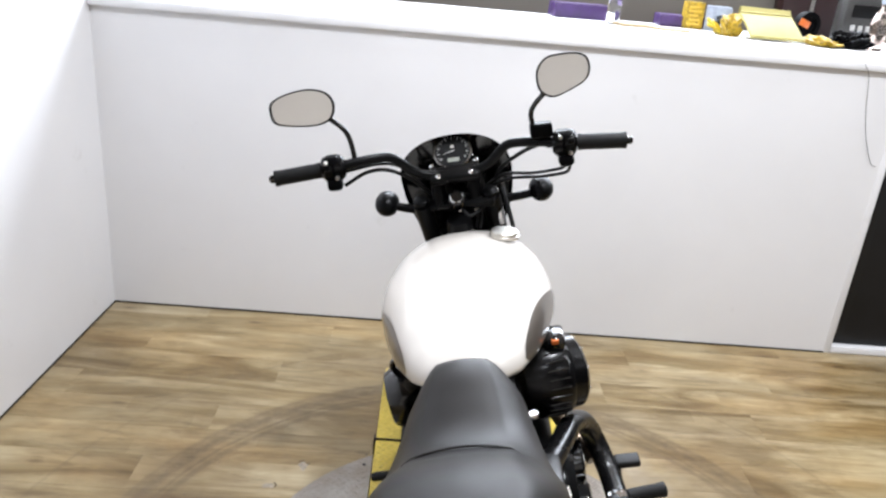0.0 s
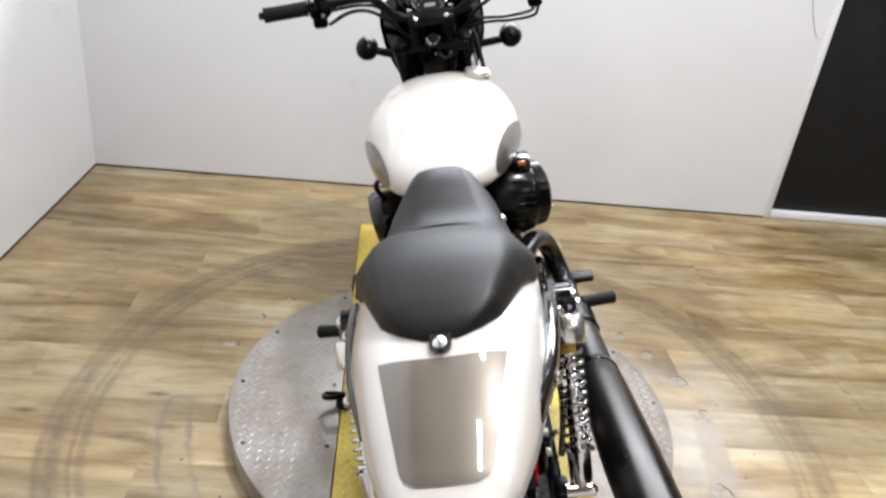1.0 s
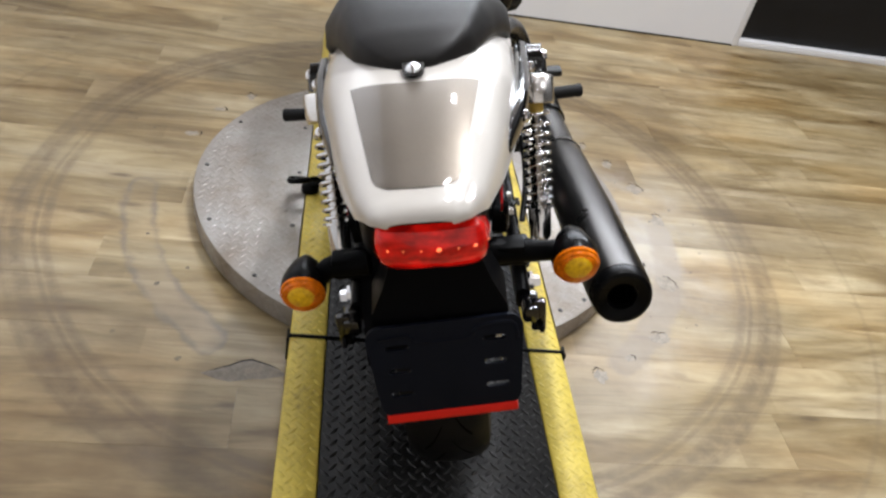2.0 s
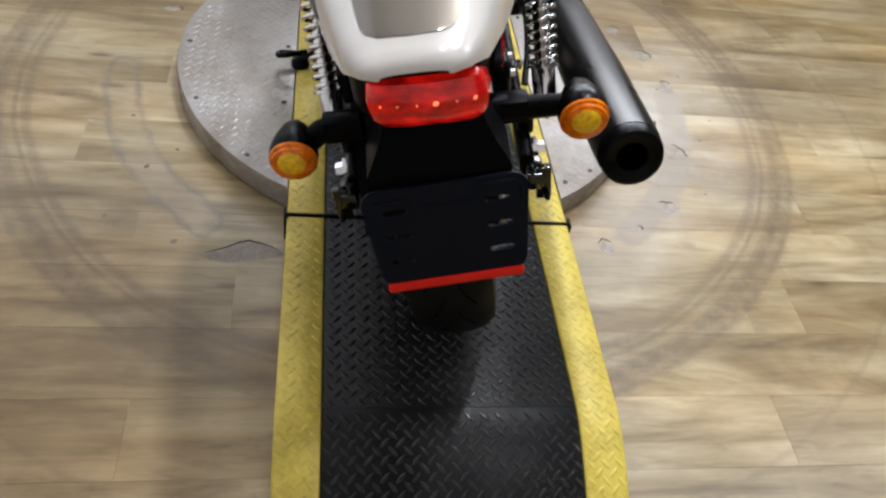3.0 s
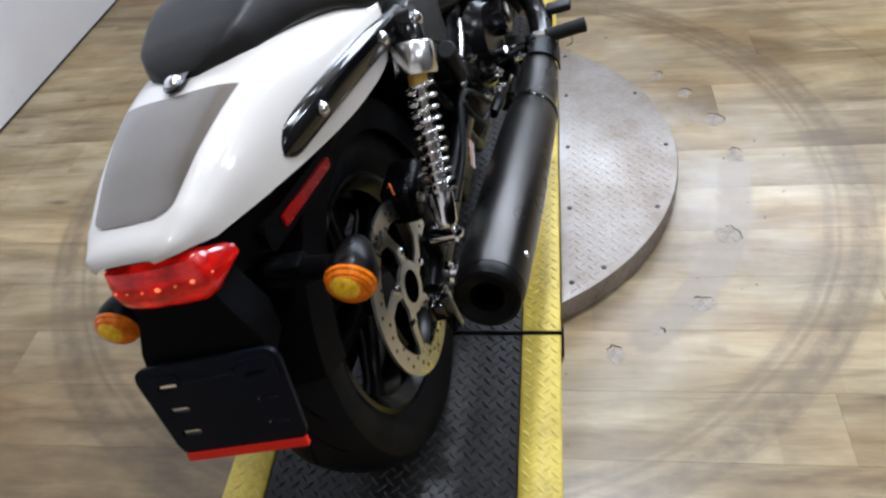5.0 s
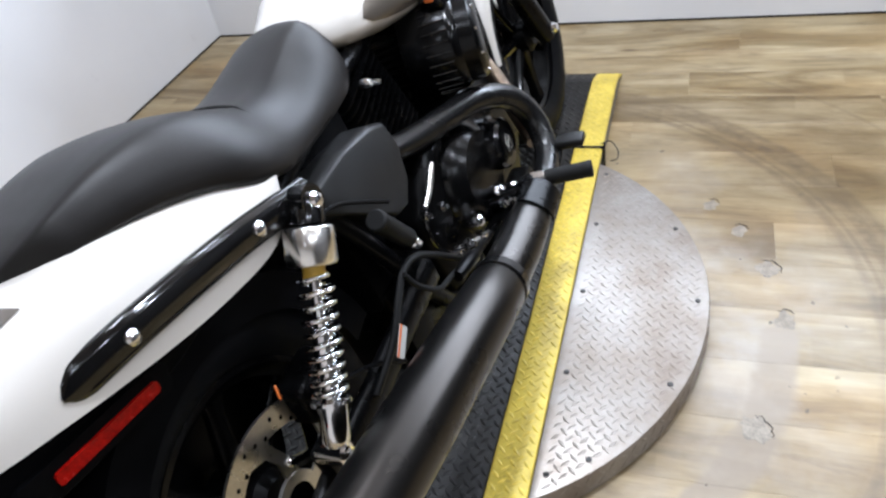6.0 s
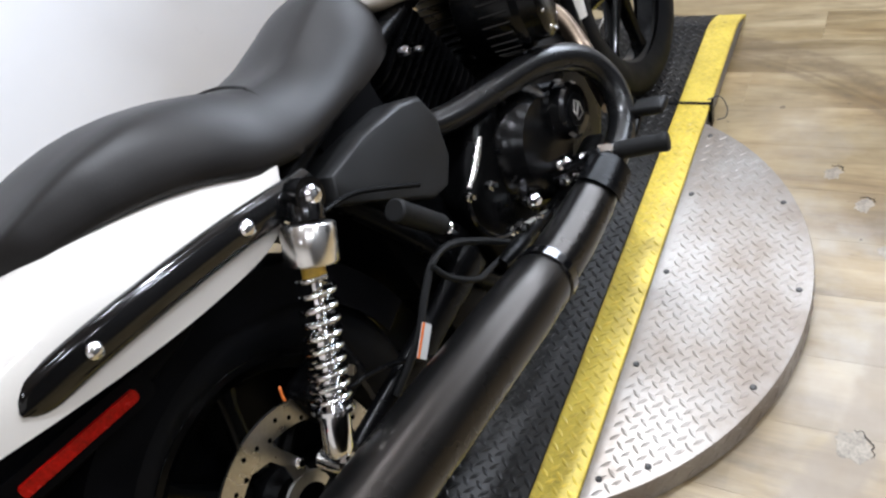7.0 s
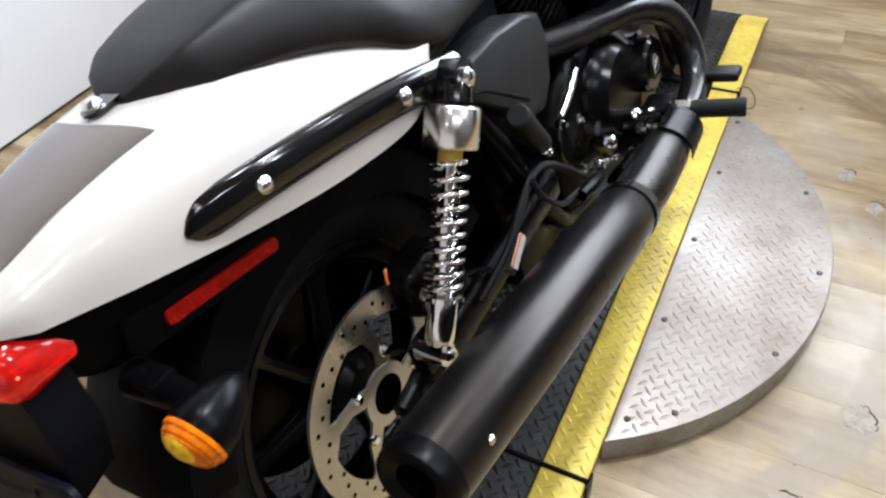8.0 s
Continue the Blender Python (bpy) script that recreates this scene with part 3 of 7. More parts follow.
room_box("baseboard_west", -0.001, 0.003, -6.0, -0.004, 0.0005, 0.007, M_TEAR, "thin dark joint along the foot of the side wall", "trim", m=ROOM @ pose(0, 0, 0, 0, 0, -1.4))

bm = one()
tube(bm, [ROOM @ Vector(p) for p in ((2.90, 0.4, LEDGE + 0.004), (2.88, -0.015, LEDGE + 0.004), (2.888, -0.028, LEDGE - 0.01), (2.915, -0.026, LEDGE - 0.05), (2.948, -0.016, 1.06), (2.985, -0.010, 0.95), (3.030, -0.008, 0.86), (3.055, -0.006, 0.845))], 0.0010, 6)
thing("hanging_cable", bm, M_PLASTIC, "thin dark cable hanging over the ledge down the wall", "cable")


def ceiling_fixture(x, y):
    fixture = base("ceiling_light", "white tube light fixture fixed under the ceiling", "lamp", pose(x, y, CEILING), "ceiling tube lights")
    b = one()
    box(b, 0, 0, -0.035, 0.20, 0.44, 0.07, 0.008)
    part("housing", b, M_LAMPBODY, fixture)
    for side in (-1, 1):
        b = one()
        box(b, 0, side * 0.200, -0.085, 0.17, 0.02, 0.03, 0.004)
        part("end_cap", b, M_LAMPBODY, fixture)
    return fixture


for lamp_x, lamp_y, lamp_watts in LAMP_ROWS:
    ceiling_fixture(lamp_x, lamp_y)


# ---- things on the ledge ----
def on_ledge(u, v, turn=0.0):
    return ROOM @ pose(u, v, LEDGE + 0.001, 0, 0, turn)


def carton(name, u, v, w, d, h, material, label, category, turn=0.0, lid=True):
    thing_base = base(name, label, category, on_ledge(u, v, turn))
    b = one()
    box(b, 0, 0, h / 2, w, d, h, min(0.004, h / 5))
    part("body", b, material, thing_base)
    if lid:
        b = one()
        box(b, 0, 0, h + 0.0015, w * 0.98, d * 0.96, 0.003, 0.001)
        part("flap", b, material, thing_base)
    return thing_base


def bottle(name, u, v, r, h, material, cap, label):
    thing_base = base(name, label, "bottle", on_ledge(u, v))
    b = one()
    lathe(b, (0, 0, 0), (0, 0, h), [(0, r * 0.85), (0.03, r), (0.3, r * 0.97), (0.36, r * 0.9), (0.42, r), (0.66, r), (0.8, r * 0.7), (0.9, r * 0.36), (1.0, r * 0.36)], 20)
    part("body", b, material, thing_base)
    b = one()
    lathe(b, (0, 0, h), (0, 0, h + 0.022), [(0, r * 0.42), (0.1, r * 0.45), (0.9, r * 0.45), (1, r * 0.4)], 16)
    part("cap", b, cap, thing_base)
    return thing_base


carton("display_box", 1.982, 1.034, 0.281, 0.151, 0.065, M_PURPLE, "low purple cardboard box lying on the ledge", "box", 4)
carton("display_box", 2.493, 1.04, 0.227, 0.148, 0.051, M_PURPLE, "flat purple cardboard box lying on the ledge", "box", -3)
carton("paper_stack", 2.202, 0.778, 0.173, 0.108, 0.013, M_TAN, "small stack of tan paper sheets on the ledge", "paper", 12, False)
carton("paper_sheet", 2.358, 0.728, 0.186, 0.098, 0.009, M_TAN, "tan folded paper lying on the ledge", "paper", -14, False)
bottle("water_bottle", 2.105, 0.805, 0.033, 0.161, M_GLASS, M_BLUE, "clear plastic water bottle with a blue cap")
box_yellow = carton("yellow_box", 2.533, 0.969, 0.093, 0.056, 0.123, M_YBOX, "upright yellow printed carton on the ledge", "box", 4)
for k in range(5):
    b = one()
    box(b, -0.004 + 0.004 * (k % 2), -0.0290, 0.022 + 0.020 * k, 0.066 - 0.012 * (k % 3), 0.0014, 0.008)
    part("print", b, M_BRASS, box_yellow, "rust-coloured printed bar")
box_white = carton("white_box", 2.653, 0.953, 0.118, 0.068, 0.111, M_WBOX, "white and blue printed carton with dark bars", "box", -16)
b = one()
lathe(b, (0.005, -0.0312, 0.05), (0.005, -0.034, 0.05), [(0, 0.024), (1, 0.024)], 20)
part("print", b, M_FACE, box_white, "round black printed mark")
for k in range(3):
    b = one()
    box(b, 0.036, -0.0318, 0.02 + 0.02 * k, 0.018, 0.0016, 0.009)
    part("print", b, M_FACE, box_white)


def crumpled(name, u, v, sx, sy, sz, material, label, category, seed):
    b = one()
    bmesh.ops.create_icosphere(b, subdivisions=4, radius=1.0)
    for vert in b.verts:
        p = vert.co.copy()
        k = 1 + 0.5 * noise.noise(p * 1.9 + Vector((seed, 0, 0))) + 0.30 * noise.noise(p * 4.5 + Vector((0, seed, 0)))
        vert.co = Vector((p.x * sx * k, p.y * sy * k, max(0.0, (p.z + 0.75) * sz * k)))
    return thing(name, b, material, label, category, on_ledge(u, v, seed * 20), sharp=50)


crumpled("plastic_bag", 2.626, 0.69, 0.061, 0.044, 0.047, M_YBOX, "crumpled yellow plastic bag lying on the ledge", "bag", 3)
glove = base("work_glove", "yellow rubber work glove with spread fingers lying on the ledge", "glove", on_ledge(2.575, 0.735, 10))
b = one()
bmesh.ops.create_icosphere(b, subdivisions=3, radius=1.0)
for vert in b.verts:
    k = 1 + 0.22 * noise.noise(vert.co * 2.3)
    vert.co = Vector((vert.co.x * 0.034 * k + 0.030, vert.co.y * 0.040 * k, max(0.0, (vert.co.z + 0.7) * 0.020 * k)))
part("palm", b, M_GLOVE, glove)
for k, (dx, dy, up) in enumerate(((-0.058, -0.030, 0.050), (-0.066, -0.012, 0.030), (-0.060, 0.008, 0.056), (-0.046, 0.026, 0.038), (0.004, -0.052, 0.042))):
    b = one()
    tube(b, [(0.014 + 0.004 * k, dy * 0.7, 0.016), (0.014 + dx * 0.5, dy * 0.9, 0.018 + up * 0.45), (0.014 + dx, dy, 0.010 + up)], [0.0105, 0.0095, 0.0070], 10)
    part("finger", b, M_GLOVE, glove)
crumpled("yellow_strap", 2.984, 0.55, 0.102, 0.057, 0.02, M_YBOX, "tangled yellow strap heaped on the ledge", "strap", 5)
crumpled("black_bag", 3.111, 0.546, 0.091, 0.057, 0.040, M_PLASTIC, "crumpled black bag lying on the ledge", "bag", 9)
# note pad with its top sheet turned over
pad = base("note_pad", "yellow paper note pad leaning on a box", "note pad", on_ledge(2.80, 0.66, -3) @ pose(0, 0, 0.056, 22, 0, 0) @ Matrix.Scale(1.18, 4))
b = one()
box(b, 0, 0, 0.0, 0.20, 0.19, 0.012, 0.002)
part("sheet_block", b, M_PAPER, pad)
b = one()
box(b, 0, 0.098, 0.002, 0.20, 0.016, 0.018, 0.003)
part("binding", b, M_PAPER, pad)
b = one()
loops_to_bm(b, [[(-0.098, 0.100, 0.010), (0.098, 0.100, 0.010), (0.098, 0.100, 0.0115), (-0.098, 0.100, 0.0115)], [(-0.098, 0.118, 0.020), (0.098, 0.116, 0.017), (0.098, 0.1165, 0.0185), (-0.098, 0.1185, 0.0215)],
                [(-0.098, 0.128, 0.010), (0.098, 0.124, 0.006), (0.098, 0.1255, 0.006), (-0.098, 0.1295, 0.010)], [(-0.098, 0.124, -0.020), (0.098, 0.121, -0.018), (0.098, 0.1225, -0.018), (-0.098, 0.1255, -0.020)]])
part("turned_sheet", b, M_PAPER, pad, "top sheet folded over the back")
for k in range(11):
    b = one()
    box(b, 0, 0.075 - 0.0155 * k, 0.0063, 0.185, 0.0008, 0.0006)
    part("ruled_line", b, M_TAN, pad)
roll = base("tape_roll", "black tape roll standing on edge with an orange label", "tape", on_ledge(3.027, 0.805, 15) @ Matrix.Scale(1.15, 4))
b = one()
rr = [(0.055, -0.018), (0.058, 0), (0.055, 0.018), (0.034, 0.018), (0.032, 0), (0.034, -0.018)]
loops_to_bm(b, [[(r * math.cos(a), w, 0.059 + r * math.sin(a)) for r, w in rr] for a in [2 * math.pi * i / 28 for i in range(29)]], caps=False)
bmesh.ops.remove_doubles(b, verts=b.verts, dist=0.0005)
part("ring", b, M_PLASTIC, roll)
b = one()
lathe(b, (0, -0.012, 0.059), (0, 0.012, 0.059), [(0, 0.0335), (1, 0.0335)], 24)
part("core", b, M_PLASTIC, roll)
b = one()
box(b, -0.05, -0.021, 0.055, 0.05, 0.003, 0.028, 0.001, m=pose(0, 0, 0, 0, 20, 0))
part("tag", b, M_ORANGE, roll)
cabinet = base("wall_cabinet", "dark maroon wooden cabinet with a metal upright strip", "cabinet", ROOM @ pose(3.29, 1.30, 0) @ Matrix.Diagonal((1.1, 1.0, 2.5, 1)))
b = one()
box(b, 0, 0.06, 0.4, 0.32, 0.12, 0.8, 0.004)
part("body", b, M_MAROON, cabinet)
b = one()
box(b, -0.02, -0.004, 0.4, 0.018, 0.008, 0.78, 0.002)
part("strip", b, M_STEEL, cabinet)
metal = base("equipment_case", "grey metal equipment case with an unreadable white label", "case", on_ledge(3.354, 0.950, -8) @ Matrix.Scale(1.19, 4))
b = one()
box(b, 0, 0, 0.09, 0.17, 0.12, 0.18, 0.006)
part("body", b, M_GREYBOX, metal)
b = one()
box(b, 0, -0.0608, 0.125, 0.12, 0.003, 0.05, 0.001)
part("window", b, M_FACE, metal)
for k in range(4):
    b = one()
    box(b, -0.045 + 0.03 * k, -0.0615, 0.06, 0.018, 0.003, 0.022, 0.001)
    part("print", b, M_PRINT, metal)
bottle("spray_bottle", 3.245, 0.576, 0.038, 0.197, M_PINK, M_WBOX, "clear pinkish plastic bottle standing on the ledge")
bottle("small_bottle", 3.319, 0.545, 0.028, 0.100, M_GLASS, M_BLUE, "small clear bottle with a blue cap on the ledge")

# ---- turntable and ramp ----
CENTRE = Vector((0.0, 0.598))
RADIUS = 0.601
DECK = 0.062
HALF = 0.305
INNER = 0.227
ROD_Y = (0.0, 1.191)
KINK_Y = (-0.458, 1.555)
END_Y = (-0.624, 1.715)


def deck_height(y):
    """Height of the ramp's top along its length, with eased edges."""
    if y < KINK_Y[0]:
        s = (y - END_Y[0]) / (KINK_Y[0] - END_Y[0])
    elif y > KINK_Y[1]:
        s = (END_Y[1] - y) / (END_Y[1] - KINK_Y[1])
    else:
        return DECK
    s = max(0.0, min(1.0, s))
    return 0.006 + (DECK - 0.006) * (1 - (1 - s) ** 1.5)


def lug_mesh(spots, rise=1.0):
    """Raised tread bars: an elongated low wedge at each (x, y, z, angle, slope)."""
    verts, faces = [], []
    for x, y, z, a, slope in spots:
        k = len(verts)
        c, s = math.cos(a), math.sin(a)
        for lx, ly, lz in ((-0.0128, 0, 0), (-0.0046, 0.0038, 0), (0.0046, 0.0038, 0), (0.0128, 0, 0), (0.0046, -0.0038, 0), (-0.0046, -0.0038, 0), (-0.0084, 0, 0.0011), (0.0084, 0, 0.0011), (0, 0.0017, 0.0014), (0, -0.0017, 0.0014)):
            px, py = lx * c - ly * s, lx * s + ly * c
            verts.append((x + px, y + py, z + lz * rise + py * slope - 0.0002))
        faces += [tuple(k + i for i in f) for f in ((0, 6, 1), (1, 6, 8), (1, 8, 2), (2, 8, 7), (2, 7, 3), (3, 7, 4), (4, 7, 9), (4, 9, 5), (5, 9, 6), (5, 6, 0), (6, 9, 8), (7, 8, 9))]
    me = bpy.data.meshes.new("tread_relief")
    me.from_pydata(verts, [], faces)
    for p in me.polygons:
        p.use_smooth = False
    return me


PITCH = 0.027


def lug_grid(x0, x1, y0, y1, keep, height=lambda y: DECK, rise=1.0):
    spots = []
    for i in range(2 * int((x1 - x0) / PITCH) + 2):
        for j in range(2 * int((y1 - y0) / PITCH) + 2):
            x, y = x0 + i * PITCH / 2, y0 + j * PITCH / 2
            if (i + j) % 2 == 0 and x <= x1 and y <= y1 and keep(x, y):
                a = radians(-45 if i % 2 == 0 else 45)
                slope = (height(y + 0.01) - height(y - 0.01)) / 0.02
                spots.append((x, y, height(y), a, slope))
    return lug_mesh(spots, rise)


def lugs(name, me, material, parent):
    ob = new(name, me)
    me.materials.append(material)
    ob.parent = parent
    return tagged(ob, kind="stuff")


table = base("turntable", "round worn aluminium tread-plate turntable on the floor", "turntable", pose(0, 0, 0))
for side in (1, -1):
    a0 = math.acos((HALF + 0.002) / RADIUS)
    arc = [(side * RADIUS * math.cos(a), CENTRE.y + RADIUS * math.sin(a)) for a in [(-a0 + 2 * a0 * i / 48) for i in range(49)]]
    b = one()
    prism(b, arc, DECK - 0.004, pose(0, 0, 0.004))
    bmesh.ops.recalc_face_normals(b, faces=b.faces)
    rim_edges = [e for e in b.edges if all(v.co.z > DECK - 0.001 for v in e.verts)]
    bmesh.ops.bevel(b, geom=rim_edges, offset=0.003, segments=2, profile=0.5, affect="EDGES")
    deck = part("deck_segment", b, M_ALU, table, "bright worn aluminium tread plate")
    keep = lambda x, y, s=side: HALF + 0.016 < x * s and (x * x + (y - CENTRE.y) ** 2) < (RADIUS - 0.012) ** 2
    xs = (0.32, 0.61) if side > 0 else (-0.61, -0.32)
    lugs("tread_relief", lug_grid(xs[0], xs[1], 0.02, 1.20, keep), M_ALU, deck)
    # lugs round the rim
    n = int(2 * a0 * RADIUS / PITCH)
    rim = bmesh.new()
    for i in range(n):
        for j in range(2):
            a = -a0 + 2 * a0 * (i + 0.5) / n
            px, py = side * (RADIUS + 0.0002) * math.cos(a), CENTRE.y + (RADIUS + 0.0002) * math.sin(a)
            out = Vector((side * math.cos(a), math.sin(a), 0))
            along = Vector((-out.y, out.x, 0))
            d = (along + Vector((0, 0, 1 if (i + j) % 2 else -1))).normalized()
            w = out.cross(d)
            c = Vector((px, py, 0.020 + 0.026 * j))
            ring_pts = [c - d * 0.013, c + w * 0.004, c + d * 0.013, c - w * 0.004]
            vs = [rim.verts.new(p) for p in ring_pts]
            top = rim.verts.new(c + out * 0.002)
            for k in range(4):
                rim.faces.new((vs[k], vs[(k + 1) % 4], top))
    tagged(part("rim_relief", rim, M_ALU, deck), kind="stuff")
    # screws
    places = [(side * 0.330, y) for y in (0.139, 0.380, 0.617, 0.855, 1.063)]
    places += [(side * 0.577 * math.cos(radians(a)), CENTRE.y + 0.577 * math.sin(radians(a))) for a in (-46, -22.5, 1.5, 26)]
    for px, py in places:
        b = one()
        lathe(b, (px, py, DECK - 0.001), (px, py, DECK + 0.003), [(0, 0.006), (0.6, 0.006), (1, 0.004)], 12)
        part("screw", b, M_GREYBOX, deck)

ramp_base = base("ramp_runway", "black rubber tread runway with yellow edges across the turntable", "ramp", pose(0, 0, 0))


def runway_piece(name, x0, x1, y0, y1, material, label, lift=0.0, thick=0.2):
    b = one()
    ys = [y0 + (y1 - y0) * k / 36 for k in range(37)]
    loops = []
    for y in ys:
        h = deck_height(y) + lift
        lo = max(0.003, h - thick)
        loops.append([(x0, y, lo), (x1, y, lo), (x1, y, h - 0.003), (x1 - 0.003, y, h), (x0 + 0.003, y, h), (x0, y, h - 0.003)])
    loops_to_bm(b, loops)
    return part(name, b, material, ramp_base, label, 50)


STRETCHES = [(END_Y[0], KINK_Y[0], M_FLAP, "end_flap"), (KINK_Y[0] + 0.001, ROD_Y[0] - 0.005, M_RUBBERMAT, "tread_panel"),
             (ROD_Y[0] + 0.005, ROD_Y[1] - 0.005, M_RUBBERMAT, "tread_panel"), (ROD_Y[1] + 0.005, KINK_Y[1] - 0.001, M_RUBBERMAT, "tread_panel"), (KINK_Y[1], END_Y[1], M_FLAP, "end_flap")]
for y0, y1, material, piece in STRETCHES:
    mid = runway_piece(piece, -INNER + 0.0005, INNER - 0.0005, y0, y1, material, "dusty black rubber tread" if piece == "tread_panel" else "clean black rubber tread flap")
    lugs("tread_relief", lug_grid(-INNER + 0.012, INNER - 0.008, y0 + 0.012, y1 - 0.008, lambda x, y: True, deck_height, 1.7), M_LUG, mid)
for side in (-1, 1):
    for y0, y1 in ((END_Y[0], ROD_Y[0] - 0.005), (ROD_Y[0] + 0.005, ROD_Y[1] - 0.005), (ROD_Y[1] + 0.005, END_Y[1])):
        x0, x1 = sorted((side * INNER, side * HALF))
        stripe = runway_piece("edge_stripe", x0, x1, y0, y1, M_YELLOW, "yellow painted tread edge", 0.0006, 0.010)
        r0, r1 = sorted((side * (INNER + 0.03), side * (HALF - 0.003)))
        runway_piece("side_rail", r0, r1, y0, y1, M_RAIL, "grey metal rail under the yellow edge", -0.0102)
        lugs("tread_relief", lug_grid(x0 + 0.012, x1 - 0.008, y0 + 0.012, y1 - 0.008, lambda x, y: True, lambda y: deck_height(y) + 0.0006), M_YLUG if y0 == ROD_Y[0] + 0.005 else M_YELLOW, stripe)
for y in ROD_Y:
    b = one()
    lathe(b, (-HALF - 0.004, y, DECK + 0.0005), (HALF + 0.004, y, DECK + 0.0005), [(0, 0.0048), (1, 0.0048)], 10)
    part("hinge_rod", b, M_SATIN, ramp_base, "thin black hinge rod")
    for side in (-1, 1):
        b = one()
        box(b, side * (HALF + 0.004), y - 0.0, 0.036, 0.005, 0.03, 0.066, 0.001)
        part("hinge_plate", b, M_SATIN, ramp_base)
b = one()
tube(b, [(0.298, 1.198, 0.070), (0.325, 1.210, 0.072), (0.350, 1.168, 0.070), (0.352, 1.133, 0.0675), (0.335, 1.120, 0.0675)], 0.0016, 6)
part("wire_loop", b, M_GREYBOX, ramp_base, "thin grey wire loop at the hinge")


# ---- motorcycle: x to its right, y ahead, z up from the rear tyre's foot ----
bike = base("motorcycle", "white and black cruiser motorcycle leaning on its side stand", "motorcycle", pose(0.0374, -0.134, DECK + 0.003, 0, -14.0, -2.25) @ Matrix.Scale(0.9865, 4))
REAR = Vector((0, -0.014, 0.2945))
FRONT = Vector((0.042, 1.43, 0.296))


def tyre(center, radius, width, parent, grooves):
    b = one()
    n = 96
    ring = []
    rows = [(-0.34, 0.70), (-0.47, 0.78), (-0.5, 0.86), (-0.47, 0.925), (-0.36, 0.972), (-0.2, 0.993), (0, 1.0), (0.2, 0.993), (0.36, 0.972), (0.47, 0.925), (0.5, 0.86), (0.47, 0.78), (0.34, 0.70)]
    for i in range(n):
        a = 2 * math.pi * i / n
        ring.append([center + Vector((w * width, math.cos(a) * r * radius, math.sin(a) * r * radius)) for w, r in rows])
    verts = [[b.verts.new(p) for p in row] for row in ring]
    for i in range(n):
        j = (i + 1) % n
        for k in range(len(rows) - 1):
            b.faces.new((verts[i][k], verts[i][k + 1], verts[j][k + 1], verts[j][k]))
    ob = part("tyre", b, M_TYRE, parent, "black road tyre with curved tread grooves")
    # tread grooves: dark curved strips laid on the tread to paint their shade
    g = one()
    count = 22
    for i in range(count):
        for s in (-1, 1):
            a0 = 2 * math.pi * (i + (0.5 if s > 0 else 0)) / count
            left = []
            for k in range(8):
                t = k / 7
                w = s * (0.05 + 0.37 * t)
                a = a0 + grooves * (0.30 * t + 0.07 * math.sin(3 * t)) * s * s
                rr = 1.0 - 0.5 * abs(w) ** 2.6 * 1.05
                half = 0.0026 * (1.2 - abs(t - 0.45))
                for e in (-1, 1):
                    aa = a + e * half / radius
                    left.append(g.verts.new(center + Vector((w * width, math.cos(aa) * rr * radius * 1.0016, math.sin(aa) * rr * radius * 1.0016))))
            for k in range(7):
                g.faces.new((left[2 * k], left[2 * k + 1], left[2 * k + 3], left[2 * k + 2]))
    tagged(part("tread_groove", g, M_HOLESHADE, ob), kind="stuff")
    return ob


def cast_rim(center, radius, width, parent, spokes=7):
    b = one()
    rows = [(-0.5, 1.0), (-0.5, 0.955), (-0.36, 0.90), (-0.3, 0.86), (0.3, 0.86), (0.36, 0.90), (0.5, 0.955), (0.5, 1.0), (0.3, 0.95), (-0.3, 0.95)]
    n = 64
    verts = []
    for i in range(n):
        a = 2 * math.pi * i / n
        verts.append([b.verts.new(center + Vector((w * width, math.cos(a) * r * radius, math.sin(a) * r * radius))) for w, r in rows])
    for i in range(n):
        j = (i + 1) % n
        for k in range(len(rows)):
            l = (k + 1) % len(rows)
            b.faces.new((verts[i][k], verts[i][l], verts[j][l], verts[j][k]))
    rim = part("rim", b, M_CASE, parent, "black cast alloy rim")
    for s in range(spokes):
        b = one()
        a = 2 * math.pi * s / spokes + 0.3
        d = Vector((0, math.cos(a), math.sin(a)))
        t = Vector((0, -math.sin(a), math.cos(a)))
        loops = []
        for k, (f, w, h) in enumerate(((0.14, 0.020, 0.030), (0.4, 0.014, 0.022), (0.7, 0.012, 0.018), (0.885, 0.020, 0.022))):
            p = center + d * (f * radius) + t * (0.01 * math.sin(3 * f))
            loops.append([p + Vector((h * math.cos(q), 0, 0)) + t * (w * math.sin(q)) for q in [2 * math.pi * m / 10 for m in range(10)]])
        loops_to_bm(b, loops)
        part("spoke", b, M_CASE, rim)
    b = one()
    lathe(b, center + Vector((-0.06, 0, 0)), center + Vector((0.06, 0, 0)), [(0, 0.03), (0.1, 0.045), (0.5, 0.038), (0.9, 0.045), (1, 0.03)], 28)
    part("hub", b, M_SATIN, rim)
    return rim


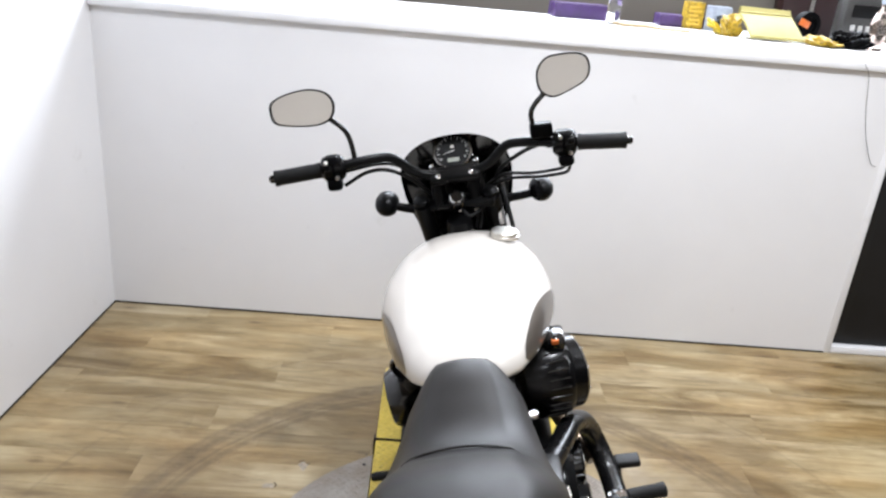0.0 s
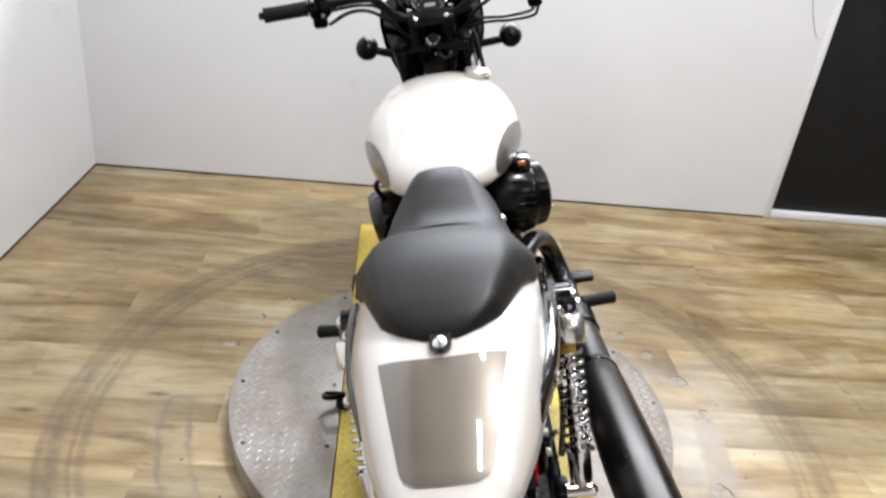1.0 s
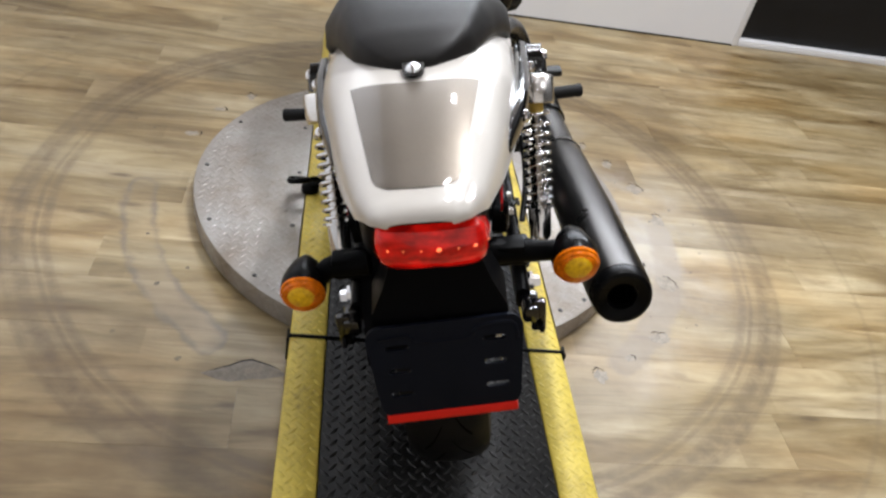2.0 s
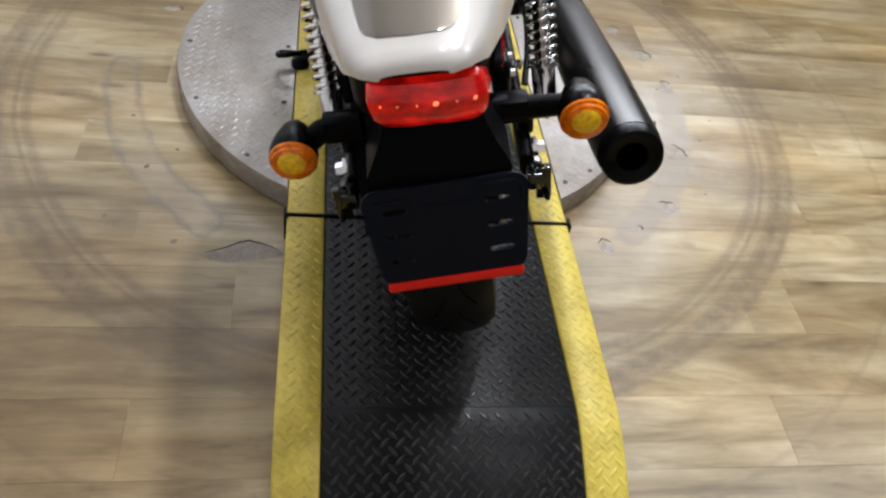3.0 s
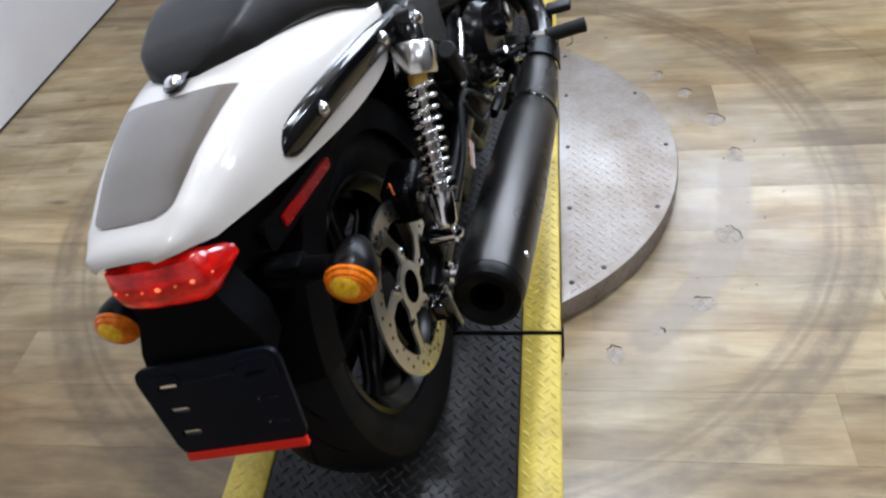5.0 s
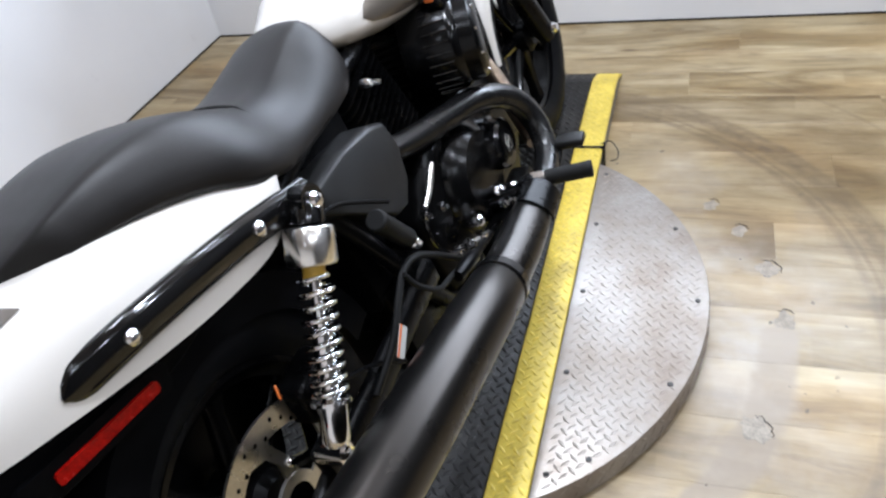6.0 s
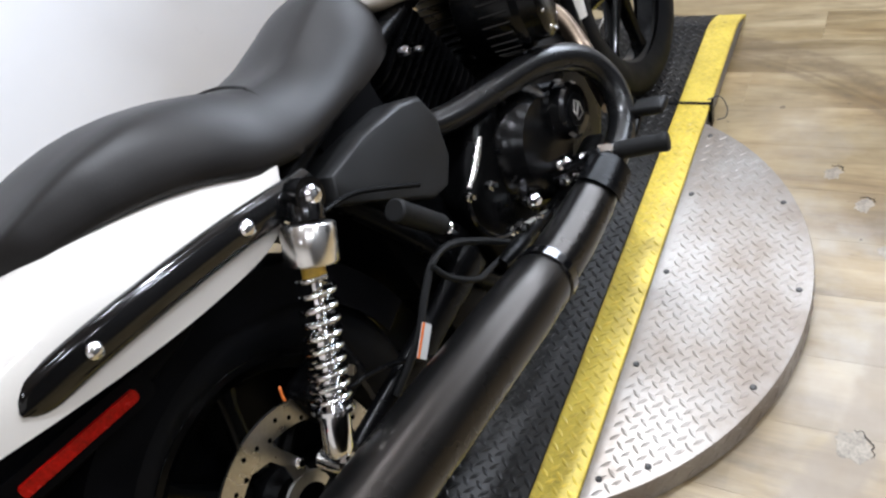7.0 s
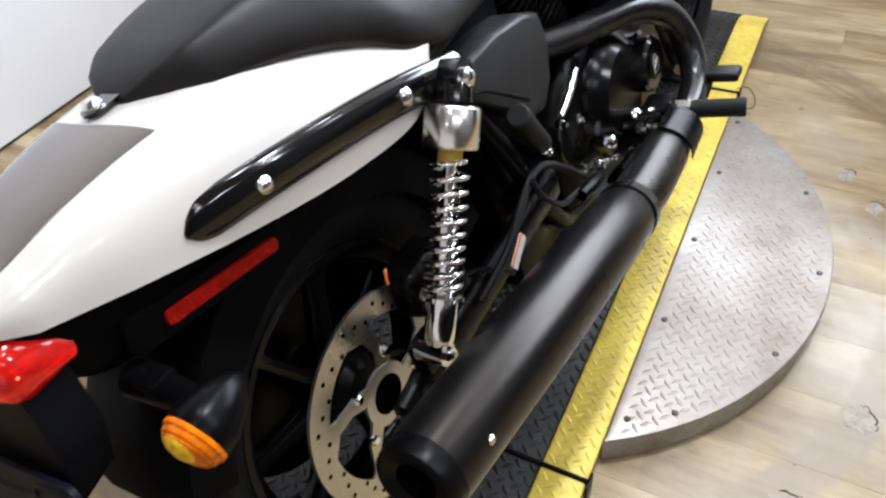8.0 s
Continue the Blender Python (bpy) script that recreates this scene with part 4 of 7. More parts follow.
def brake_disc(center, radius, x, parent, arms=5):
    b = one()
    n = 96
    inner = radius * 0.77
    for x0, r0, r1 in ((x, inner, radius),):
        rows = [(x0 - 0.0025, r0), (x0 - 0.0025, r1), (x0 + 0.0025, r1), (x0 + 0.0025, r0)]
        verts = []
        for i in range(n):
            a = 2 * math.pi * i / n
            verts.append([b.verts.new((center.x + xx, center.y + math.cos(a) * r, center.z + math.sin(a) * r)) for xx, r in rows])
        for i in range(n):
            j = (i + 1) % n
            for k in range(4):
                l = (k + 1) % 4
                b.faces.new((verts[i][k], verts[i][l], verts[j][l], verts[j][k]))
    disc = part("brake_disc", b, M_STEEL, parent, "drilled bare steel brake disc")
    for s in range(arms):
        b = one()
        a0 = 2 * math.pi * s / arms + 0.15
        outline = []
        for f, da, w in ((0.30, -0.25, 0.30), (0.48, -0.12, 0.15), (0.66, 0.06, 0.10), (0.79, 0.22, 0.22)):
            outline.append((f, da - w, da + w))
        left = [(f * radius * math.cos(a0 + lo), f * radius * math.sin(a0 + lo)) for f, lo, hi in outline]
        right = [(f * radius * math.cos(a0 + hi), f * radius * math.sin(a0 + hi)) for f, lo, hi in outline]
        lo_v = [[b.verts.new((center.x + x + dx, center.y + p[0], center.z + p[1])) for p in side] for dx in (-0.0022, 0.0022) for side in (left, right)]
        for k in range(3):
            b.faces.new((lo_v[0][k], lo_v[0][k + 1], lo_v[1][k + 1], lo_v[1][k]))
            b.faces.new((lo_v[2][k], lo_v[2][k + 1], lo_v[3][k + 1], lo_v[3][k]))
            b.faces.new((lo_v[0][k], lo_v[0][k + 1], lo_v[2][k + 1], lo_v[2][k]))
            b.faces.new((lo_v[1][k], lo_v[1][k + 1], lo_v[3][k + 1], lo_v[3][k]))
        part("disc_arm", b, M_STEEL, disc)
        b = one()
        a = a0 - 0.25
        p = center + Vector((x, 0.42 * radius * math.cos(a), 0.42 * radius * math.sin(a)))
        lathe(b, p, p + Vector((0.008, 0, 0)), [(0, 0.008), (0.6, 0.008), (1, 0.005)], 10)
        part("disc_bolt", b, M_CHROME, disc)
    b = one()
    lathe(b, center + Vector((x - 0.003, 0, 0)), center + Vector((x + 0.003, 0, 0)), [(0, radius * 0.30), (1, radius * 0.30)], 32)
    part("disc_carrier", b, M_STEEL, disc, "steel disc carrier")
    # flat dark disc painting the shade of the hub's bore
    b = one()
    lathe(b, center + Vector((x, 0, 0)), center + Vector((x + 0.0045, 0, 0)), [(0, radius * 0.19), (0.8, radius * 0.19), (1, radius * 0.17)], 28)
    part("hub_bore", b, M_HOLESHADE, disc)
    # flat dark dots painting the shade of drilled holes
    holes = one()
    for i in range(40):
        a = 2 * math.pi * i / 40
        r = radius * (0.855 + 0.055 * ((i % 3) - 1))
        c = Vector((center.x + x + 0.0027, center.y + r * math.cos(a), center.z + r * math.sin(a)))
        ring = [holes.verts.new(c + Vector((0, 0.0036 * math.cos(q), 0.0036 * math.sin(q)))) for q in [2 * math.pi * k / 10 for k in range(10)]]
        holes.faces.new(ring)
    tagged(part("drill_hole", holes, M_HOLESHADE, disc), kind="stuff")
    return disc


def wheel(name, center, radius, width, rim_r, disc_r, disc_x, label, groove):
    w = new(name)
    w.parent = bike
    w.empty_display_size = 0.05
    tagged(w, label)
    tyre(center, radius, width, w, groove)
    cast_rim(center, rim_r, width * 0.72, w)
    brake_disc(center, disc_r, disc_x, w)
    return w


wheel("rear_wheel", REAR, 0.296, 0.142, 0.207, 0.150, 0.098, "black cast rear wheel with a wide road tyre", 1.0)
wheel("front_wheel", FRONT, 0.296, 0.104, 0.232, 0.145, -0.072, "black cast front wheel with a narrow road tyre", -1.0)

# ---- rear fender, seat and tank as lofts ----
# y, half width, crown height, lower edge
FENDER = [(-0.342, 0.042, 0.724, 0.714), (-0.332, 0.059, 0.732, 0.711), (-0.29, 0.083, 0.744, 0.693), (-0.21, 0.108, 0.765, 0.675), (-0.12, 0.129, 0.780, 0.655), (-0.03, 0.148, 0.782, 0.638),
          (0.05, 0.158, 0.770, 0.625), (0.14, 0.164, 0.748, 0.617), (0.185, 0.164, 0.732, 0.628), (0.218, 0.162, 0.71, 0.662), (0.232, 0.159, 0.695, 0.680)]


def power(c, n):
    return math.copysign(abs(c) ** (2 / n), c)


def fender_point(y, a, off=0.0):
    hw, top, low = lerp_rows(FENDER, y)
    n = 3.2
    return Vector(((hw + off) * power(math.cos(a), n), y, low + (top + off - low) * power(math.sin(a), n)))


def fender_top(x, y, off=0.0):
    hw, top, low = lerp_rows(FENDER, y)
    n = 3.2
    u = min(0.999, abs(x) / hw)
    return Vector((x, y, low + (top - low) * (1 - u ** n) ** (1 / n) + off))


b = one()
ys = [FENDER[0][0] + (FENDER[-1][0] - FENDER[0][0]) * k / 44 for k in range(45)]
angles = [math.pi * k / 40 for k in range(41)]
loops = []
for y in ys:
    outer = [fender_point(y, a) for a in angles]
    inner = [fender_point(y, a, -0.004) + Vector((0, 0, -0.0005)) for a in reversed(angles)]
    loops.append(outer + inner)
loops_to_bm(b, loops)
fender = part("rear_fender", b, M_WHITE, bike, "glossy pearl white painted rear fender", 60)
# charcoal panel on the fender, a fair trapezoid with rounded lower corners
b = one()
rows_n, cols_n = 24, 20
grid = []
for i in range(rows_n + 1):
    s = i / rows_n
    half = 0.088 - 0.036 * s
    if s > 0.88:
        half -= 0.016 * (1 - math.sqrt(max(0.0, 1 - ((s - 0.88) / 0.12) ** 2)))
    row = []
    for j in range(cols_n + 1):
        u = 2 * j / cols_n - 1
        row.append(b.verts.new(fender_top(half * u, -0.115 - 0.187 * s + (0.012 * (1 - s) + 0.002 * s) * u * u, 0.0012)))
    grid.append(row)
for i in range(rows_n):
    for j in range(cols_n):
        b.faces.new((grid[i][j], grid[i][j + 1], grid[i + 1][j + 1], grid[i + 1][j]))
part("fender_panel", b, M_DECAL, fender, "charcoal bronze painted panel", 60)

# y, top half width, bottom half width, crown, bottom
SEAT = [(-0.078, 0.020, 0.026, 0.788, 0.774), (-0.06, 0.050, 0.056, 0.802, 0.772), (-0.025, 0.074, 0.086, 0.815, 0.768), (0.05, 0.090, 0.113, 0.828, 0.756), (0.10, 0.097, 0.128, 0.830, 0.741),
        (0.15, 0.102, 0.144, 0.826, 0.719), (0.20, 0.102, 0.160, 0.813, 0.688), (0.25, 0.096, 0.162, 0.791, 0.668), (0.31, 0.088, 0.150, 0.758, 0.654), (0.36, 0.082, 0.141, 0.742, 0.649), (0.41, 0.076, 0.132, 0.741, 0.645),
        (0.47, 0.068, 0.122, 0.754, 0.641), (0.53, 0.061, 0.112, 0.768, 0.642), (0.58, 0.055, 0.096, 0.768, 0.652), (0.604, 0.046, 0.074, 0.752, 0.68)]


def seat_section(y):
    tw, bw, top, bot = lerp_rows(SEAT, y)
    pts = []
    h = top - bot
    prof = [(bw * 0.55, 0.0), (bw * 0.97, 0.0), (bw, 0.10), (bw * 0.99, 0.22), (bw * 0.90 + tw * 0.10, 0.42), (bw * 0.52 + tw * 0.48, 0.66), (bw * 0.16 + tw * 0.86, 0.83), (tw * 0.975, 0.905), (tw * 0.88, 0.945), (tw * 0.55, 0.98), (tw * 0.25, 0.996)]
    right = [(x, bot + h * z) for x, z in prof]
    full = right + [(0.0, top)] + [(-x, z) for x, z in reversed(right)]
    return [(x, y, z) for x, z in full]


b = one()
ys = [SEAT[0][0] + (SEAT[-1][0] - SEAT[0][0]) * k / 60 for k in range(61)]
loops_to_bm(b, [seat_section(y) for y in ys])
seat = part("seat", b, M_VINYL, bike, "black grained vinyl solo saddle", 70)
# raised seam across the saddle
b = one()
sec = [Vector(p) for p in seat_section(0.318)]
line = [p + Vector((0, 0.008 - 1.6 * (p.x) ** 2, 0.0012)) for p in sec[5:18]]
tube(b, line, 0.0024, 6, 3)
part("seam", b, M_VINYL, seat, "stitched seam across the saddle")
# tab and bolt behind the saddle
b = one()
prism(b, round_outline(0.030, 0.05, 0.014), 0.004, pose(0, -0.085, 0.786, 4, 0, 0))
tab = part("seat_bracket", b, M_GLOSS, seat, "black seat bracket")
b = one()
lathe(b, (0, -0.096, 0.789), (0, -0.097, 0.799), [(0, 0.011), (0.4, 0.011), (0.8, 0.008), (1, 0.003)], 20)
part("bolt", b, M_CHROME, tab, "chrome dome bolt")

# y, half width, bottom, middle, top
TANK = [(0.585, 0.052, 0.700, 0.712, 0.734), (0.60, 0.082, 0.690, 0.710, 0.752), (0.64, 0.116, 0.672, 0.704, 0.774), (0.72, 0.152, 0.650, 0.698, 0.803), (0.82, 0.182, 0.634, 0.695, 0.825), (0.93, 0.203, 0.628, 0.698, 0.840),
        (1.03, 0.195, 0.634, 0.708, 0.839), (1.11, 0.168, 0.655, 0.722, 0.828), (1.155, 0.132, 0.68, 0.735, 0.812), (1.178, 0.092, 0.705, 0.745, 0.790), (1.188, 0.04, 0.725, 0.748, 0.770)]


def tank_point(y, a, off=0.0):
    hw, low, mid, top = lerp_rows(TANK, y)
    c, s = math.cos(a), math.sin(a)
    if s >= 0:
        return Vector(((hw + off) * power(c, 2.35), y, mid + (top + off - mid) * power(s, 2.1)))
    return Vector(((hw + off) * power(c, 2.6), y, mid + (mid - low + off) * power(s, 2.2)))


b = one()
ys = [TANK[0][0] + (TANK[-1][0] - TANK[0][0]) * k / 48 for k in range(49)]
loops_to_bm(b, [[tank_point(y, 2 * math.pi * k / 48) for k in range(48)] for y in ys])
tank = part("fuel_tank", b, M_WHITE, bike, "glossy pearl white painted fuel tank", 60)
for s in (-1, 1):
    b = one()
    grid = []
    for i in range(21):
        t = i / 20
        y = 0.650 + 0.30 * t
        mid_a = radians(6 - 5 * t)
        half_a = radians(32 - 16 * t) * math.sin(math.pi * t) ** 0.5
        row = []
        for j in range(9):
            a = mid_a + half_a * (j / 4 - 1)
            p = tank_point(y, a, 0.0012)
            row.append(b.verts.new((s * p.x, p.y, p.z)))
        grid.append(row)
    for i in range(20):
        for j in range(8):
            b.faces.new((grid[i][j], grid[i][j + 1], grid[i + 1][j + 1], grid[i + 1][j]))
    part("tank_panel", b, M_DECAL, tank, "charcoal bronze painted side panel", 60)
b = one()
cap_up = Vector((0.22, 0.04, 1)).normalized()
cap_at = Vector((0.110, 1.045, 0.831))
lathe(b, cap_at - cap_up * 0.006, cap_at + cap_up * 0.013, [(0, 0.036), (0.35, 0.037), (0.42, 0.034), (0.7, 0.034), (0.86, 0.031), (0.88, 0.020), (1.0, 0.018), (1.0, 0.006)], 36)
cap = part("filler_cap", b, M_STEEL, tank, "chrome fuel filler cap with a lock")
b = one()
box(b, 0, 0, 0, 0.026, 0.008, 0.004, 0.001, m=Matrix.Translation(cap_at + cap_up * 0.014) @ cap_up.to_track_quat("Z", "Y").to_matrix().to_4x4())
part("lock_tab", b, M_STEEL, cap)

# ---- tail ----
b = one()
TAIL = [(-0.325, 0.050, 0.712, 0.650), (-0.312, 0.066, 0.714, 0.640), (-0.27, 0.082, 0.710, 0.605), (-0.17, 0.096, 0.698, 0.580), (-0.06, 0.106, 0.686, 0.578), (0.03, 0.118, 0.672, 0.59), (0.07, 0.118, 0.665, 0.615)]
ys = [TAIL[0][0] + (TAIL[-1][0] - TAIL[0][0]) * k / 24 for k in range(25)]
loops = []
for y in ys:
    hw, top, low = lerp_rows(TAIL, y)
    loops.append([(hw * power(math.cos(a), 4), y, (top + low) / 2 + (top - low) / 2 * power(math.sin(a), 4)) for a in [2 * math.pi * k / 28 for k in range(28)]])
loops_to_bm(b, loops)
tail = part("tail_section", b, M_PLASTIC, bike, "black plastic tail section under the fender")
for s in (-1, 1):
    b = one()
    p, q = Vector((s * 0.096, -0.204, 0.629)), Vector((s * 0.108, -0.064, 0.609))
    along = (q - p).normalized()
    out = Vector((s, -0.12 * 1, -0.10)).normalized()
    out = (out - along * out.dot(along)).normalized()
    up = out.cross(along)
    m_r = Matrix((along, up, out)).transposed().to_4x4()
    m_r.translation = (p + q) / 2
    length = (q - p).length
    prism(b, round_outline(length + 0.060, 0.040, 0.012), 0.010, m_r @ pose(-0.010, 0, -0.004))
    bez = part("reflector_bezel", b, M_PLASTIC, tail)
    b = one()
    prism(b, round_outline(length, 0.0155, 0.005), 0.004, m_r @ pose(0, 0, 0.0062))
    part("side_reflector", b, M_REFLECT, bez, "long red side reflector")
# tail light: a red lens that wraps round the fender's end
b = one()
LENS_WAY = smooth_line([(-0.062, -0.268, 0.664), (-0.060, -0.302, 0.680), (-0.048, -0.332, 0.692), (0.008, -0.340, 0.692), (0.068, -0.332, 0.690), (0.077, -0.302, 0.676), (0.080, -0.272, 0.660)], 6)
LENS_LOW = smooth_line([(-0.056, -0.272, 0.655), (-0.053, -0.306, 0.650), (-0.043, -0.332, 0.647), (0.008, -0.338, 0.647), (0.063, -0.332, 0.645), (0.072, -0.306, 0.647), (0.075, -0.276, 0.652)], 6)
LENS_MID = Vector((0.005, -0.22, 0))
loops = []
for hi, lo in zip(LENS_WAY, LENS_LOW):
    out = Vector((hi.x - LENS_MID.x, hi.y - LENS_MID.y, 0)).normalized()
    mid = (hi + lo) / 2
    loops.append([hi - out * 0.02 + Vector((0, 0, 0.012)), hi + Vector((0, 0, 0.010)) - out * 0.002, hi * 0.8 + lo * 0.2 + out * 0.005, mid + out * 0.008, hi * 0.2 + lo * 0.8 + out * 0.007, lo + out * 0.001, lo - out * 0.02])
loops_to_bm(b, loops)
light = part("tail_light", b, M_RED, bike, "glowing red wrap-round tail light lens", 60)
M_LED = lens_material("lit_led", (1.0, 0.20, 0.07), 0.2, 2.0)
for k, at in enumerate((13, 15, 17, 19, 21, 23, 27)):
    hi, lo = LENS_WAY[at], LENS_LOW[at]
    out = Vector((hi.x - LENS_MID.x, hi.y - LENS_MID.y, 0)).normalized()
    b = one()
    c = hi * 0.72 + lo * 0.28 + out * 0.0066
    size = (0.0014, 0.0017, 0.0013, 0.0034, 0.0018, 0.0028, 0.0016)[k]
    lathe(b, c, c + out * 0.0014, [(0, size), (1, size * 0.7)], 10)
    part("led", b, M_LED, light)
# plate bracket
PLATE = Matrix.Translation((0.016, -0.381, 0.516)) @ pose(0, 0, 0, 90 - 18, 0, 3)
def slotted_plate(bm, outline, holes, thickness, m):
    """A flat plate with holes through it."""
    edges = []
    for loop in [outline] + holes:
        vs = [bm.verts.new((x, y, 0)) for x, y in loop]
        edges += [bm.edges.new((a, c)) for a, c in zip(vs, vs[1:] + vs[:1])]
    bmesh.ops.triangle_fill(bm, edges=edges, use_beauty=True)
    made = bmesh.ops.extrude_face_region(bm, geom=list(bm.faces))
    bmesh.ops.translate(bm, vec=(0, 0, thickness), verts=[g for g in made["geom"] if isinstance(g, bmesh.types.BMVert)])
    bmesh.ops.transform(bm, matrix=m, verts=list(bm.verts))
    return bm


b = one()
SLOTS = [(sx * 0.062, 0.036 - 0.034 * k) for sx in (-1, 1) for k in range(3)]
slotted_plate(b, round_outline(0.204, 0.132, 0.020, 5, 0.12), [[(x + u, y + v) for u, v in round_outline(0.030, 0.0075, 0.0036, 3)] for x, y in SLOTS], 0.006, PLATE)
bracket = part("plate_bracket", b, M_BRACKET, bike, "empty black plastic plate bracket with slots")
b = one()
tube(b, [PLATE @ Vector(p) for p in ((-0.085, 0.050, 0.006), (-0.045, 0.052, 0.006), (-0.035, 0.040, 0.006), (0.03, 0.040, 0.006), (0.04, 0.054, 0.006), (0.086, 0.056, 0.006), (0.092, 0.03, 0.006))], 0.0022, 6, 3)
part("rib", b, M_BRACKET, bracket)
b = one()
box(b, 0, -0.068, 0.004, 0.172, 0.013, 0.008, 0.002, m=PLATE)
part("rear_reflector", b, M_REDSTRIP, bracket, "bright red reflector strip")
b = one()
loops_to_bm(b, [[(0.012 + x * w, y, z) for x, dy in ((-1, 0), (1, 0))] + [(0.012 + x * w, y + 0.05, z + 0.012) for x in (1, -1)] for w, y, z in ((0.058, -0.334, 0.648), (0.068, -0.340, 0.62), (0.086, -0.350, 0.585), (0.088, -0.366, 0.55))])
part("bracket_arm", b, M_PLASTIC, bracket)


def rear_signal(s):
    b = one()
    c = Vector((0.010 + s * 0.185, -0.270 - 0.006 * s, 0.573 + 0.012 * s))
    lathe(b, c + Vector((0, -0.006, 0)), c + Vector((0, 0.060, 0.008)), [(0, 0.0305), (0.1, 0.0318), (0.25, 0.031), (0.5, 0.026), (0.75, 0.019), (0.95, 0.008), (1, 0.002)], 28)
    body = part("turn_signal", b, M_SATIN, bike, "amber bullet turn signal in a black housing")
    b = one()
    lathe(b, c + Vector((0, -0.0055, 0)), c + Vector((0, -0.026, -0.002)), [(0, 0.031), (0.20, 0.031), (0.30, 0.0285), (0.38, 0.0285), (0.52, 0.0275), (0.60, 0.0250), (0.66, 0.0250), (0.78, 0.0215), (0.92, 0.013), (1, 0.004)], 28)
    lens = part("lens", b, M_AMBER, body, "faceted amber lens")
    # dome on the lens front, its yellow standing in for a glint
    b = one()
    c2 = c + Vector((0, -0.0190, 0.002))
    lathe(b, c2, c2 + Vector((0, -0.0085, -0.001)), [(0, 0.0215), (0.35, 0.0195), (0.75, 0.013), (1, 0.004)], 20)
    part("painted_glint", b, M_GLINT, lens, "yellow dome painting the bright glint at the lens centre")
    b = one()
    tube(b, [(s * 0.08, -0.252, 0.592), (s * 0.13, -0.250, 0.586), (c.x - s * 0.020, c.y + 0.022, c.z + 0.002)], [0.019, 0.016, 0.014], 14)
    box(b, s * 0.108, -0.250, 0.589, 0.046, 0.030, 0.034, 0.005)
    part("stalk", b, M_PLASTIC, body)


for s in (-1, 1):
    rear_signal(s)

# ---- fender struts ----
for s in (-1, 1):
    b = one()
    tuck = 0.0 if s > 0 else 0.008
    p0, p1, p2, p3 = Vector((s * 0.110, -0.153, 0.688)), Vector((s * (0.146 - tuck), -0.045, 0.689)), Vector((s * (0.168 - tuck), 0.11, 0.669)), Vector((s * (0.180 - tuck), 0.240, 0.640))
    line = smooth_line([p0, p1, p2, p3], 14)
    loops = []
    for i, p in enumerate(line):
        t = i / (len(line) - 1)
        h = 0.0235 * math.sqrt(max(0.03, 1 - (1 - t / 0.10) ** 2)) if t < 0.10 else 0.0235
        w = 0.014
        loops.append([p + Vector((s * w * math.cos(q) * (1 if math.cos(q) > 0 else 0.8), 0, h * power(math.sin(q), 3))) for q in [2 * math.pi * k / 16 for k in range(16)]])
    loops_to_bm(b, loops)
    strut = part("fender_strut", b, M_GLOSS, bike, "gloss black fender strut")
    for t_at, r in ((0.28, 0.0095), (0.72, 0.0105)):
        p = line[int(t_at * (len(line) - 1))] + Vector((s * 0.013, 0, 0))
        b = one()
        lathe(b, p, p + Vector((s * 0.009, 0, 0.001)), [(0, r), (0.4, r), (0.8, r * 0.7), (1, r * 0.25)], 18)
        part("bolt", b, M_CHROME, strut, "chrome dome bolt")


